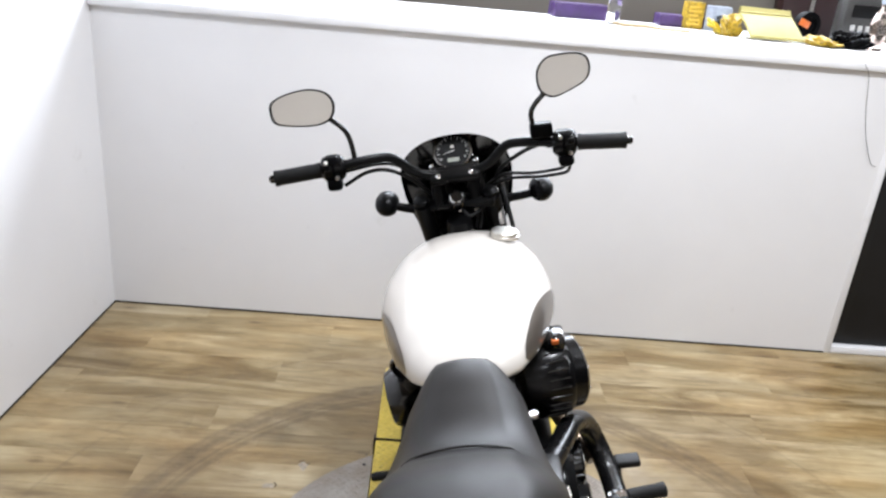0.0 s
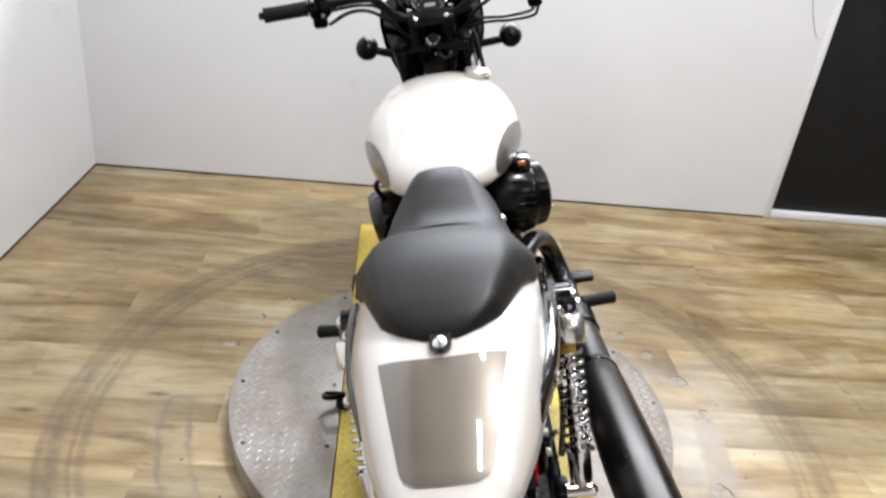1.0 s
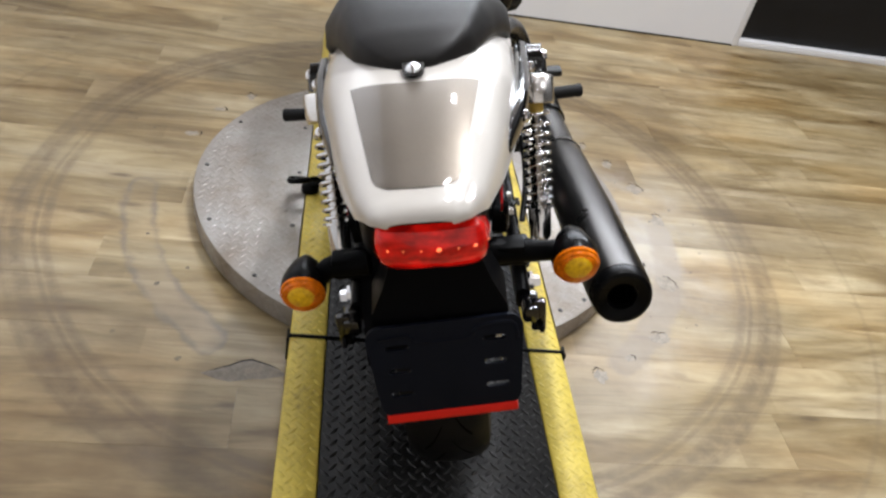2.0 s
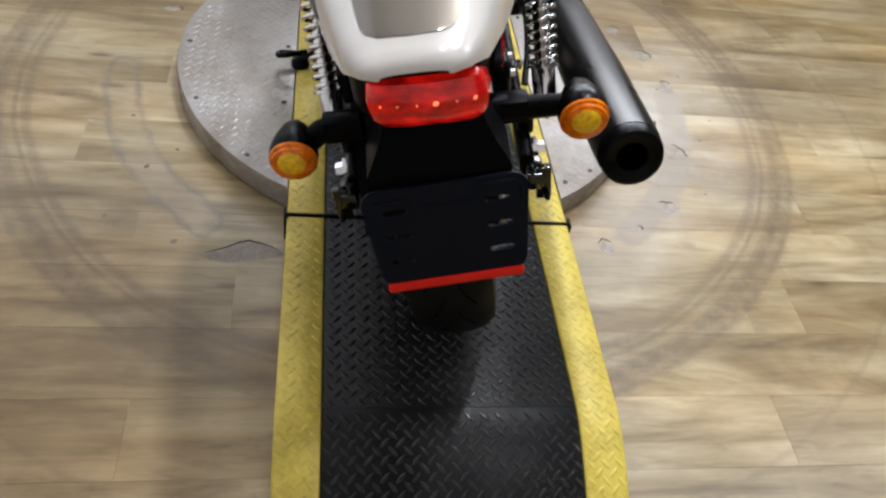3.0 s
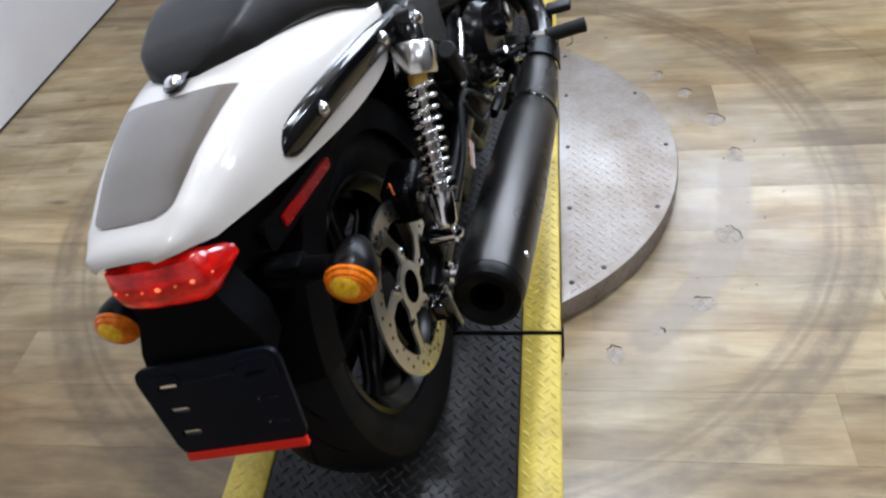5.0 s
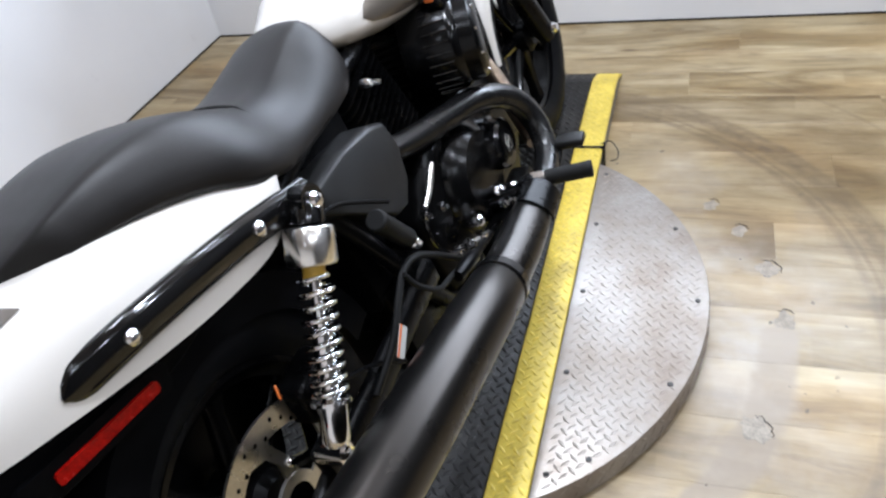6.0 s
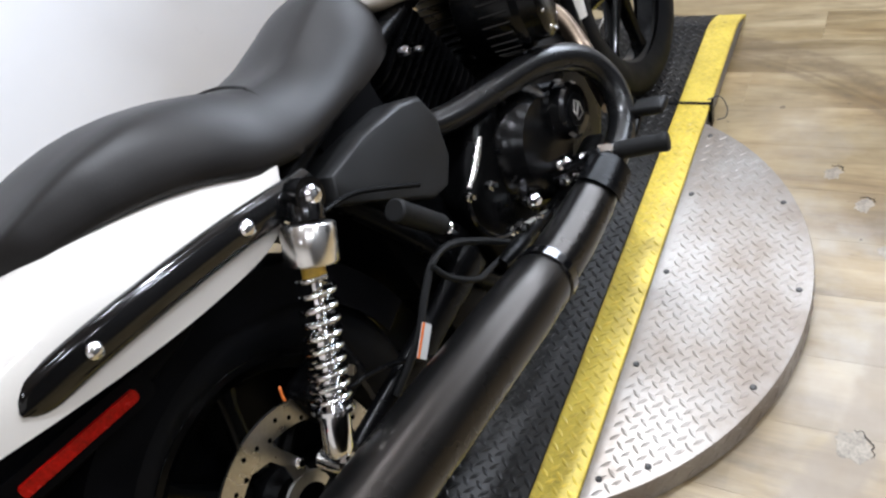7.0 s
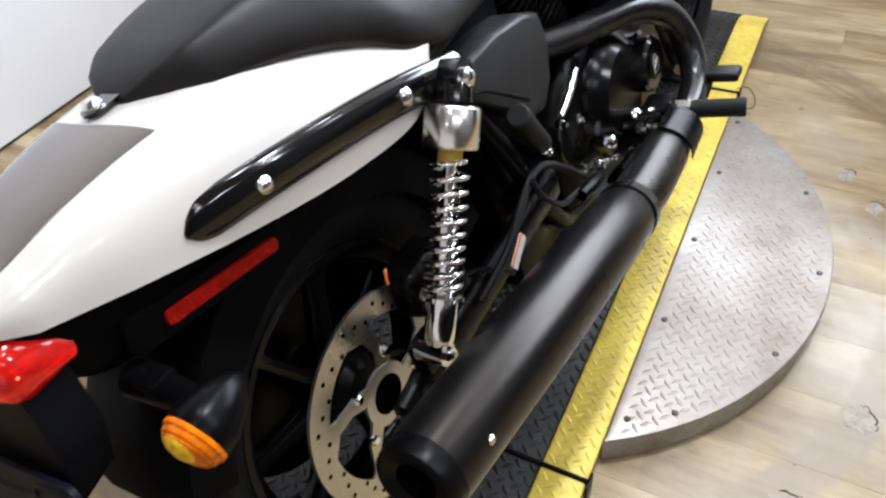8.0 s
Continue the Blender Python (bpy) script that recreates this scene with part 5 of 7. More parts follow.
# ---- rear shocks ----
def shock(s):
    tuck = 0.0 if s > 0 else 0.018
    top, low = Vector((s * (0.199 - tuck), 0.207, 0.645)), Vector((s * (0.190 - tuck), 0.018, 0.368))
    d = (low - top).normalized()
    holder = new("rear_shock")
    holder.parent = bike
    tagged(holder, "chrome rear shock absorber with an open coil spring")
    b = one()
    lathe(b, top - d * 0.004, top + d * 0.028, [(0, 0.018), (0.3, 0.023), (1, 0.024)], 20)
    tube(b, [top + Vector((-s * 0.03, 0, 0)), top + Vector((s * 0.014, 0, 0))], 0.0235, 20, 2)
    part("top_eye", b, M_GLOSS, holder)
    b = one()
    lathe(b, top + Vector((s * 0.012, 0, 0)), top + Vector((s * 0.026, 0, 0)), [(0, 0.0125), (0.5, 0.0125), (0.85, 0.009), (1, 0.003)], 18)
    part("bolt", b, M_CHROME, holder, "chrome dome bolt")
    b = one()
    lathe(b, top + d * 0.031, top + d * 0.083, [(0, 0.026), (0.04, 0.0325), (0.1, 0.0345), (0.93, 0.0345), (1.0, 0.0325)], 32)
    part("cap", b, M_SATINCHROME, holder, "polished chrome spring cap")
    b = one()
    lathe(b, top + d * 0.082, top + d * 0.101, [(0, 0.015), (1, 0.015)], 18)
    part("adjuster_ring", b, M_BRASS, holder, "yellow adjuster ring")
    b = one()
    lathe(b, top + d * 0.09, top + d * 0.30, [(0, 0.008), (0.35, 0.008), (0.36, 0.014), (1, 0.014)], 20)
    part("damper", b, M_CHROME, holder)
    b = one()
    m_s, _ = frame_to(top, low)
    pts = []
    turns = 10.0
    for k in range(int(turns * 18) + 1):
        f = k / (turns * 18)
        pts.append(m_s @ Vector((0.0225 * math.cos(2 * math.pi * turns * f), 0.0225 * math.sin(2 * math.pi * turns * f), 0.096 + 0.168 * (f ** 0.92))))
    tube(b, pts, 0.0037, 8, 1, smooth=False)
    part("spring", b, M_CHROME, holder, "chrome coil spring", 80)
    b = one()
    lathe(b, top + d * 0.262, top + d * 0.325, [(0, 0.028), (0.08, 0.028), (0.1, 0.0205), (0.85, 0.0195), (1, 0.015)], 24)
    part("sleeve", b, M_CHROME, holder)
    b = one()
    lathe(b, low + Vector((-s * 0.028, 0, 0)), low + Vector((s * 0.014, 0, 0)), [(0, 0.016), (1, 0.016)], 20)
    part("lower_eye", b, M_CHROME, holder)
    b = one()
    lathe(b, low + Vector((s * 0.013, 0, 0)), low + Vector((s * 0.026, 0, 0)), [(0, 0.0105), (0.6, 0.0105), (1, 0.004)], 6)
    part("nut", b, M_CHROME, holder)


for s in (-1, 1):
    shock(s)

# ---- swingarm, caliper, belt side ----
for s in (-1, 1):
    b = one()
    loops = []
    for y, h, z in ((-0.045, 0.024, 0.300), (0.0, 0.032, 0.300), (0.06, 0.030, 0.305), (0.30, 0.026, 0.315), (0.44, 0.032, 0.32)):
        loops.append([(s * (0.150 + 0.014 * math.cos(a)), y, z + h * power(math.sin(a), 4)) for a in [2 * math.pi * k / 14 for k in range(14)]])
    loops_to_bm(b, loops)
    arm = part("swingarm", b, M_SATIN, bike, "black square-section swingarm")
    b = one()
    lathe(b, (s * 0.16, 0, 0.298), (s * 0.186, 0, 0.298), [(0, 0.020), (0.5, 0.020), (0.55, 0.014), (1, 0.012)], 6)
    part("axle_nut", b, M_CHROME, arm)
    b = one()
    box(b, s * 0.160, -0.062, 0.296, 0.030, 0.052, 0.036, 0.006)
    box(b, s * 0.174, -0.074, 0.286, 0.026, 0.014, 0.072, 0.004)
    part("axle_adjuster", b, M_GLOSS, arm, "black axle adjuster plate")
    b = one()
    lathe(b, (s * 0.178, -0.080, 0.268), (s * 0.178, -0.096, 0.262), [(0, 0.006), (0.6, 0.006), (1, 0.004)], 6)
    part("adjuster_bolt", b, M_SATIN, arm)
    b = one()
    box(b, s * 0.155, 0.035, 0.345, 0.03, 0.05, 0.05, 0.008)
    part("shock_mount", b, M_SATIN, arm)
b = one()
box(b, 0.108, 0.115, 0.395, 0.062, 0.10, 0.075, 0.016, 3, m=None)
caliper = part("brake_caliper", b, M_SATIN, bike, "black rear brake caliper")
for k in range(2):
    b = one()
    lathe(b, (0.138, 0.085 + 0.05 * k, 0.40), (0.148, 0.085 + 0.05 * k, 0.40), [(0, 0.009), (1, 0.008)], 6)
    part("bolt", b, M_STEEL, caliper)
b = one()
tube(b, [(0.112, 0.058, 0.452), (0.118, 0.056, 0.460), (0.120, 0.050, 0.450), (0.121, 0.048, 0.443)], 0.0018, 6)
part("tag", b, M_ORANGE, caliper, "orange caliper tag")
b = one()
lathe(b, (-0.105, 0, 0.296), (-0.088, 0, 0.296), [(0, 0.165), (0.1, 0.178), (0.9, 0.178), (1, 0.165)], 40)
part("belt_pulley", b, M_SATIN, bike)
b = one()
loops_to_bm(b, [[(-0.11 + x, y, 0.296 + z) for x, z in ((0, 0.116), (0.022, 0.116), (0.022, 0.121), (0, 0.121))] for y in (0.0, 0.3, 0.62)])
part("drive_belt", b, M_RUBBER, bike)
b = one()
loops = []
for k in range(21):
    a = radians(8 + 148 * k / 20)
    loops.append([(x, math.cos(a) * r, 0.296 + math.sin(a) * r) for x, r in ((-0.108, 0.250), (-0.104, 0.318), (-0.04, 0.332), (0.04, 0.332), (0.084, 0.318), (0.088, 0.262), (0.084, 0.262), (0.080, 0.314), (0.04, 0.327), (-0.04, 0.327), (-0.100, 0.314), (-0.104, 0.250))])
loops_to_bm(b, loops)
part("inner_mudguard", b, M_PLASTIC, bike, "black plastic inner mudguard")

b = one()
box(b, -0.128, 0.30, 0.33, 0.010, 0.44, 0.20, 0.004)
part("belt_guard", b, M_PLASTIC, bike, "black belt guard beside the wheel")
b = one()
box(b, 0, 0.435, 0.245, 0.22, 0.17, 0.20, 0.02)
part("oil_sump", b, M_ENGINE, bike)
b = one()
box(b, 0.205, 0.70, 0.235, 0.05, 0.26, 0.05, 0.012)
part("pedal_bracket", b, M_ENGINE, bike, "black pedal bracket under the engine")

# ---- exhaust ----
TIP, CLAMP = Vector((0.292, -0.178, 0.413)), Vector((0.286, 0.415, 0.292))
b = one()
lathe(b, TIP, CLAMP, [(0.03, 0.046), (0.034, 0.0495), (0.06, 0.0505), (0.45, 0.0535), (0.85, 0.0515), (0.965, 0.0495), (0.985, 0.046), (1.0, 0.041)], 48)
muffler = part("muffler", b, M_MUFFLER, bike, "matt black round muffler can")
ax = (CLAMP - TIP).normalized()
b = one()
m_t, _ = frame_to(TIP + ax * 0.02, TIP - ax * 0.03)
rows = [(0.0, 0.0485), (0.014, 0.0485), (0.022, 0.046), (0.024, 0.040), (0.020, 0.030), (0.018, 0.024), (0.0, 0.022)]
verts = [[b.verts.new(m_t @ Vector((r * math.cos(a), r * math.sin(a), z))) for z, r in rows] for a in [2 * math.pi * i / 40 for i in range(40)]]
for i in range(40):
    j = (i + 1) % 40
    for k in range(len(rows) - 1):
        b.faces.new((verts[i][k], verts[j][k], verts[j][k + 1], verts[i][k + 1]))
tip = part("end_cap", b, M_SATIN, muffler, "gloss black stepped muffler end cap")
# dark disc painting the shade inside the muffler outlet
b = one()
lathe(b, TIP + ax * 0.018, TIP + ax * 0.016, [(0, 0.0235), (1, 0.0235)], 24)
part("outlet", b, M_HOLESHADE, tip)
b = one()
p = TIP + ax * 0.075 + Vector((0.047, 0, 0.012))
lathe(b, p, p + Vector((0.006, 0, 0.0015)), [(0, 0.0055), (0.6, 0.0055), (1, 0.003)], 12)
part("screw", b, M_CHROME, muffler)
b = one()
lathe(b, CLAMP - ax * 0.012, CLAMP + ax * 0.012, [(0, 0.0475), (0.1, 0.0505), (0.9, 0.0495), (1, 0.0465)], 40)
part("clamp", b, M_GLOSS, muffler, "black band clamp")
b = one()
tube(b, [CLAMP - ax * 0.01, (0.286, 0.50, 0.280), (0.284, 0.60, 0.272), (0.282, 0.68, 0.268)], [0.043, 0.043, 0.041, 0.031], 28)
part("pipe_shield", b, M_MUFFLER, muffler)
b = one()
tube(b, [(0.105, 0.53, 0.515), (0.135, 0.585, 0.497), (0.170, 0.68, 0.480), (0.200, 0.767, 0.461), (0.231, 0.838, 0.416), (0.255, 0.862, 0.350), (0.273, 0.830, 0.294), (0.282, 0.76, 0.272), (0.283, 0.67, 0.268)], [0.022, 0.0235, 0.0250, 0.0255, 0.0255, 0.0252, 0.0250, 0.0255, 0.0265], 26, 8)
part("header_pipe", b, M_PIPE, bike, "matt black exhaust header bending down", 60)
# front header, tan all over in place of a reflection along its inner side
b = one()
tube(b, [(0.09, 0.97, 0.47), (0.135, 0.985, 0.44), (0.175, 0.955, 0.375), (0.215, 0.90, 0.33), (0.250, 0.85, 0.30)], 0.021, 20, 7)
part("front_header", b, M_TANPIPE, bike, "front header pipe with a tan reflection in its colour")

# ---- engine ----
b = one()
loops = []
for x, sc in ((-0.15, 0.9), (-0.135, 1.0), (0.135, 1.0), (0.155, 0.9)):
    pts = [(0.50, 0.20), (0.95, 0.17), (1.03, 0.25), (1.00, 0.40), (0.86, 0.47), (0.60, 0.47), (0.49, 0.38)]
    cy, cz = 0.76, 0.32
    loops.append([(x, cy + (y - cy) * sc, cz + (z - cz) * sc) for y, z in pts])
loops_to_bm(b, loops)
bmesh.ops.bevel(b, geom=list(b.edges), offset=0.012, segments=2, profile=0.5, affect="EDGES")
engine = part("crankcase", b, M_ENGINE, bike, "black painted engine crankcase")
b = one()
lathe(b, (0.13, 0.70, 0.335), (0.192, 0.70, 0.335), [(0, 0.118), (0.35, 0.118), (0.62, 0.110), (0.86, 0.094), (1, 0.085)], 48)
clutch = part("clutch_cover", b, M_CASE, engine, "gloss black round clutch cover")
for k in range(8):
    a = 2 * math.pi * k / 8 + 0.2
    p = Vector((0.150, 0.70 + 0.113 * math.cos(a), 0.335 + 0.113 * math.sin(a)))
    b = one()
    lathe(b, p, p + Vector((0.014, 0, 0)), [(0, 0.006), (0.7, 0.006), (1, 0.004)], 6)
    part("bolt", b, M_SATIN, clutch)
b = one()
lathe(b, (0.15, 0.785, 0.345), (0.218, 0.785, 0.345), [(0, 0.060), (0.55, 0.060), (0.60, 0.054), (0.92, 0.052), (1, 0.046)], 40)
cover = part("derby_cover", b, M_GLOSS, engine, "round black cover with a plain shield emblem")
b = one()
lathe(b, (0.2175, 0.785, 0.345), (0.2195, 0.785, 0.345), [(0, 0.030), (1, 0.030)], 32)
part("emblem_ground", b, M_SATIN, cover)
b = one()
shield = [(-0.011, -0.016), (0.011, -0.016), (0.013, 0.006), (0.0, 0.019), (-0.013, 0.006)]
for (p, q) in zip(shield, shield[1:] + shield[:1]):
    tube(b, [(0.2205, 0.785 + p[0], 0.345 + p[1]), (0.2205, 0.785 + q[0], 0.345 + q[1])], 0.0014, 6, 1)
tube(b, [(0.2205, 0.775, 0.338), (0.2205, 0.795, 0.352)], 0.0022, 6, 1)
part("emblem", b, M_STEEL, cover, "plain pale shield outline")
CYL = [(Vector((0, 0.66, 0.42)), Vector((0, 0.585, 0.66))), (Vector((0, 0.86, 0.42)), Vector((0, 1.02, 0.60)))]
for a, c in CYL:
    d = (c - a).normalized()
    b = one()
    lathe(b, a, c, [(0, 0.072), (0.7, 0.075), (0.72, 0.082), (1, 0.078)], 28)
    cyl = part("cylinder", b, M_ENGINE, engine, "black finned engine cylinder")
    m_c, ln = frame_to(a, c)
    for k in range(13):
        b = one()
        prism(b, round_outline(0.205, 0.185, 0.035, 4), 0.0035, m_c @ pose(0, 0, ln * (0.12 + 0.064 * k)))
        part("fin", b, M_ENGINE, cyl)
# rear cylinder ducts and bright plugs beside the seat
for k, (px, py, pz, r) in enumerate(((0.108, 0.575, 0.628, 0.009), (0.110, 0.60, 0.615, 0.006))):
    b = one()
    lathe(b, (px, py, pz), (px + 0.02, py, pz), [(0, r), (0.7, r), (1, r * 0.6)], 12)
    part("plug", b, M_CHROME, engine)
# air cleaner on the right
b = one()
lathe(b, (0.09, 0.79, 0.575), (0.232, 0.838, 0.562), [(0, 0.079), (0.25, 0.091), (0.62, 0.094), (0.70, 0.091), (0.74, 0.085), (0.92, 0.083), (0.97, 0.075), (1, 0.047)], 44)
air = part("air_cleaner", b, M_CASE, engine, "gloss black round air cleaner cover")
ax_a = Vector((0.142, 0.048, -0.013)).normalized()
# chrome studs added in place of lamp sparkles on the cover's rim
for k in range(10):
    a = 2 * math.pi * k / 10
    c = Vector((0.2265, 0.836, 0.5625))
    u = ax_a.orthogonal().normalized()
    w = ax_a.cross(u)
    p = c + (u * math.cos(a) + w * math.sin(a)) * 0.0735
    b = one()
    lathe(b, p - ax_a * 0.006, p + ax_a * 0.004, [(0, 0.0034), (0.6, 0.0034), (1, 0.002)], 10)
    part("screw", b, M_CHROME, air)
for k in range(30):
    q = 2 * math.pi * (k + 0.5) / 30
    ray_out = u * math.cos(q) + w * math.sin(q)
    p0 = Vector((0.09, 0.79, 0.575)) + ax_a * 0.046 + ray_out * 0.0915
    p1 = p0 + ax_a * 0.048 + ray_out * 0.0015
    b = one()
    tube(b, [p0, p1], [0.0024, 0.0024], 8, 1)
    part("rib", b, M_GLOSS, air)
b = one()
box(b, 0.185, 0.808, 0.662, 0.05, 0.07, 0.035, 0.01)
duct = part("intake_box", b, M_GLOSS, air)
b = one()
box(b, 0.187, 0.7715, 0.672, 0.016, 0.006, 0.010, 0.001)
part("label", b, M_ORANGE, duct, "small orange warning label")
# horn cover on the left
b = one()
lathe(b, (-0.10, 0.83, 0.56), (-0.205, 0.82, 0.55), [(0, 0.045), (0.3, 0.066), (0.8, 0.070), (0.95, 0.062), (1, 0.03)], 36)
horn = part("horn_cover", b, M_GLOSS, engine, "gloss black horn cover")
b = one()
tube(b, [(-0.15, 0.80, 0.60), (-0.175, 0.79, 0.65), (-0.155, 0.785, 0.675), (-0.125, 0.79, 0.67)], 0.007, 10)
part("horn_bracket", b, M_GLOSS, horn)
# left crankcase cover
b = one()
lathe(b, (-0.13, 0.72, 0.33), (-0.19, 0.72, 0.33), [(0, 0.12), (0.5, 0.115), (0.9, 0.095), (1, 0.07)], 40)
part("alternator_cover", b, M_GLOSS, engine)

# ---- side covers ----
for s in (-1, 1):
    b = one()
    outline = [(0.268, 0.575), (0.284, 0.614), (0.38, 0.614), (0.47, 0.602), (0.515, 0.582), (0.528, 0.535), (0.508, 0.472), (0.472, 0.440), (0.43, 0.447), (0.34, 0.522)]
    loops = []
    for x, sc in ((0.06, 0.96), (0.138, 1.0), (0.150, 0.985), (0.158, 0.93)):
        loops.append([(s * x, 0.40 + (y - 0.40) * sc, 0.54 + (z - 0.54) * sc) for y, z in outline])
    loops_to_bm(b, loops)
    bmesh.ops.bevel(b, geom=[e for e in b.edges if e.calc_length() > 0.02], offset=0.004, segments=2, profile=0.5, affect="EDGES")
    part("side_cover", b, M_SIDECOVER, bike, "grained black plastic side cover")

# ---- frame ----
for s in (-1, 1):
    for name, pts, r in (("frame_rail", [(s * 0.12, 0.24, 0.64), (s * 0.115, 0.36, 0.655), (s * 0.085, 0.55, 0.66), (s * 0.06, 0.85, 0.68), (s * 0.035, 1.15, 0.78)], 0.017),
                         ("down_tube", [(s * 0.045, 1.17, 0.74), (s * 0.09, 1.13, 0.58), (s * 0.11, 1.07, 0.36), (s * 0.11, 1.0, 0.20), (s * 0.11, 0.85, 0.165), (s * 0.12, 0.55, 0.17), (s * 0.13, 0.45, 0.25), (s * 0.125, 0.36, 0.45), (s * 0.12, 0.27, 0.62)], 0.016)):
        b = one()
        tube(b, pts, r, 14)
        part(name, b, M_SATIN, bike, "black steel frame tube")
b = one()
lathe(b, (0, 1.19, 0.70), (0, 1.13, 0.86), [(0, 0.03), (0.1, 0.034), (0.9, 0.034), (1, 0.03)], 24)
part("head_tube", b, M_SATIN, bike)
b = one()
box(b, 0, 1.115, 0.42, 0.20, 0.04, 0.28, 0.008)
radiator = part("radiator", b, M_SATIN, bike, "black radiator behind the front wheel")
for k in range(12):
    b = one()
    box(b, 0, 1.137, 0.30 + 0.022 * k, 0.18, 0.006, 0.004)
    part("slat", b, M_ENGINE, radiator)
b = one()
box(b, 0, 0.425, 0.48, 0.20, 0.16, 0.36, 0.02)
part("battery_box", b, M_PLASTIC, bike)
b = one()
box(b, 0, 0.55, 0.67, 0.12, 0.20, 0.05, 0.015)
part("airbox", b, M_PLASTIC, bike)

# ---- front end ----
LIFT = Matrix.Translation((0.004, 0, 0.012))
RAKE = Vector((-0.064, -math.sin(radians(24)), math.cos(radians(24)))).normalized()
for s in (-1, 1):
    foot = Vector((FRONT.x + s * 0.088, FRONT.y, FRONT.z))
    b = one()
    lathe(b, foot - RAKE * 0.03, foot + RAKE * 0.66, [(0, 0.020), (0.04, 0.029), (0.42, 0.029), (0.43, 0.024), (1, 0.024)], 24)
    leg = part("fork_leg", b, M_SATIN, bike, "black telescopic fork leg")
    b = one()
    rows = []
    for k in range(17):
        rows.append((k / 16, 0.035 if k % 2 else 0.029))
    lathe(b, foot + RAKE * 0.30, foot + RAKE * 0.46, rows, 24)
    part("gaiter", b, M_RUBBER, leg, "ribbed rubber fork gaiter")
    b = one()
    lathe(b, foot + Vector((s * 0.02, 0, 0)), foot + Vector((s * 0.042, 0, 0)), [(0, 0.014), (0.6, 0.014), (1, 0.010)], 6)
    part("axle_nut", b, M_CHROME, leg)
for t_at, name in ((0.655, "upper_clamp"), (0.50, "lower_clamp")):
    b = one()
    c = FRONT + RAKE * t_at
    m_c = Matrix.Translation(c) @ RAKE.to_track_quat("Z", "Y").to_matrix().to_4x4()
    box(b, 0, 0, 0, 0.20, 0.05, 0.020, 0.008, 3, m=m_c)
    clamp = part(name, b, M_SATIN, bike, "black triple clamp")
    for s in (-1, 1):
        b = one()
        c2 = FRONT + Vector((s * 0.088, 0, 0)) + RAKE * (t_at + 0.012)
        lathe(b, c2, c2 + RAKE * 0.012, [(0, 0.020), (0.7, 0.020), (1, 0.014)], 20)
        part("fork_cap", b, M_SATIN, clamp)
# front fender
b = one()
loops = []
for k in range(25):
    a = radians(38 + 131 * k / 24)
    r = 0.318
    rows = []
    for i in range(13):
        q = math.pi * i / 12
        rows.append((0.066 * power(math.cos(q), 3), r + 0.016 * power(math.sin(q), 2.5) - 0.030 * (1 - power(math.sin(q), 1.5))))
    out = [(FRONT.x + x, FRONT.y + math.cos(a) * rr, FRONT.z + math.sin(a) * rr) for x, rr in rows]
    ins = [(FRONT.x + x * 0.94, FRONT.y + math.cos(a) * (rr - 0.004), FRONT.z + math.sin(a) * (rr - 0.004)) for x, rr in reversed(rows)]
    loops.append(out + ins)
loops_to_bm(b, loops)
part("front_fender", b, M_WHITE, bike, "glossy white front fender", 60)
b = one()
box(b, FRONT.x - 0.108, FRONT.y - 0.12, FRONT.z + 0.07, 0.045, 0.06, 0.10, 0.014, 3)
part("front_caliper", b, M_SATIN, bike)
# headlight cowl
b = one()
loops = []
for k in range(9):
    t = k / 8
    sc = math.sqrt(max(0.03, 1 - (0.96 * t) ** 2))
    y = 1.262 + 0.125 * t
    pts = []
    for i in range(40):
        a = 2 * math.pi * i / 40
        hx = 0.148 if math.sin(a) > 0 else 0.148 * (1 - 0.26 * abs(math.sin(a)) ** 2)
        hz = 0.112 if math.sin(a) > 0 else 0.250
        pts.append((hx * sc * power(math.cos(a), 2.2), y + 0.055 * math.sin(a) * (1 - t) * -0.6, 0.927 + hz * sc * power(math.sin(a), 2.2) - 0.02 * t))
    loops.append(pts)
rowsv = [[b.verts.new(p) for p in l] for l in loops]
for a, c in zip(rowsv, rowsv[1:]):
    for i in range(40):
        j = (i + 1) % 40
        b.faces.new((a[i], a[j], c[j], c[i]))
b.faces.new(rowsv[-1])
inner_loop = [b.verts.new(v.co * 1.0 + (Vector((0, 1.31, 0.92)) - v.co) * 0.05 + Vector((0, 0.03, 0))) for v in rowsv[0]]
for i in range(40):
    j = (i + 1) % 40
    b.faces.new((rowsv[0][j], rowsv[0][i], inner_loop[i], inner_loop[j]))
b.faces.new(inner_loop)
cowl = part("headlight_cowl", b, M_GLOSS, bike, "gloss black headlight cowl", 50)
cowl.matrix_basis = LIFT
b = one()
lathe(b, (0, 1.37, 0.86), (0, 1.43, 0.85), [(0, 0.085), (0.7, 0.085), (1, 0.07)], 36)
part("headlight", b, M_CHROME, cowl, "round headlight")
# speedometer
G_AT = Vector((0.002, 1.228, 0.993))
G_N = Vector((0, -0.73, 0.68)).normalized()
b = one()
lathe(b, G_AT - G_N * 0.055, G_AT + G_N * 0.006, [(0, 0.022), (0.35, 0.042), (0.85, 0.048), (0.9, 0.0505), (0.97, 0.0498), (1, 0.0478), (1, 0.0455)], 40)
gauge = part("speedometer", b, M_BEZEL, bike, "round speedometer with a chrome bezel")
gauge.matrix_basis = LIFT
b = one()
lathe(b, G_AT + G_N * 0.006, G_AT + G_N * 0.0072, [(0, 0.0460), (1, 0.0460)], 40)
face = part("dial", b, M_FACE, gauge, "black dial with pale marks")
g_up = (Vector((0, 0, 1)) - G_N * G_N.z).normalized()
g_right = Vector((1, 0, 0))


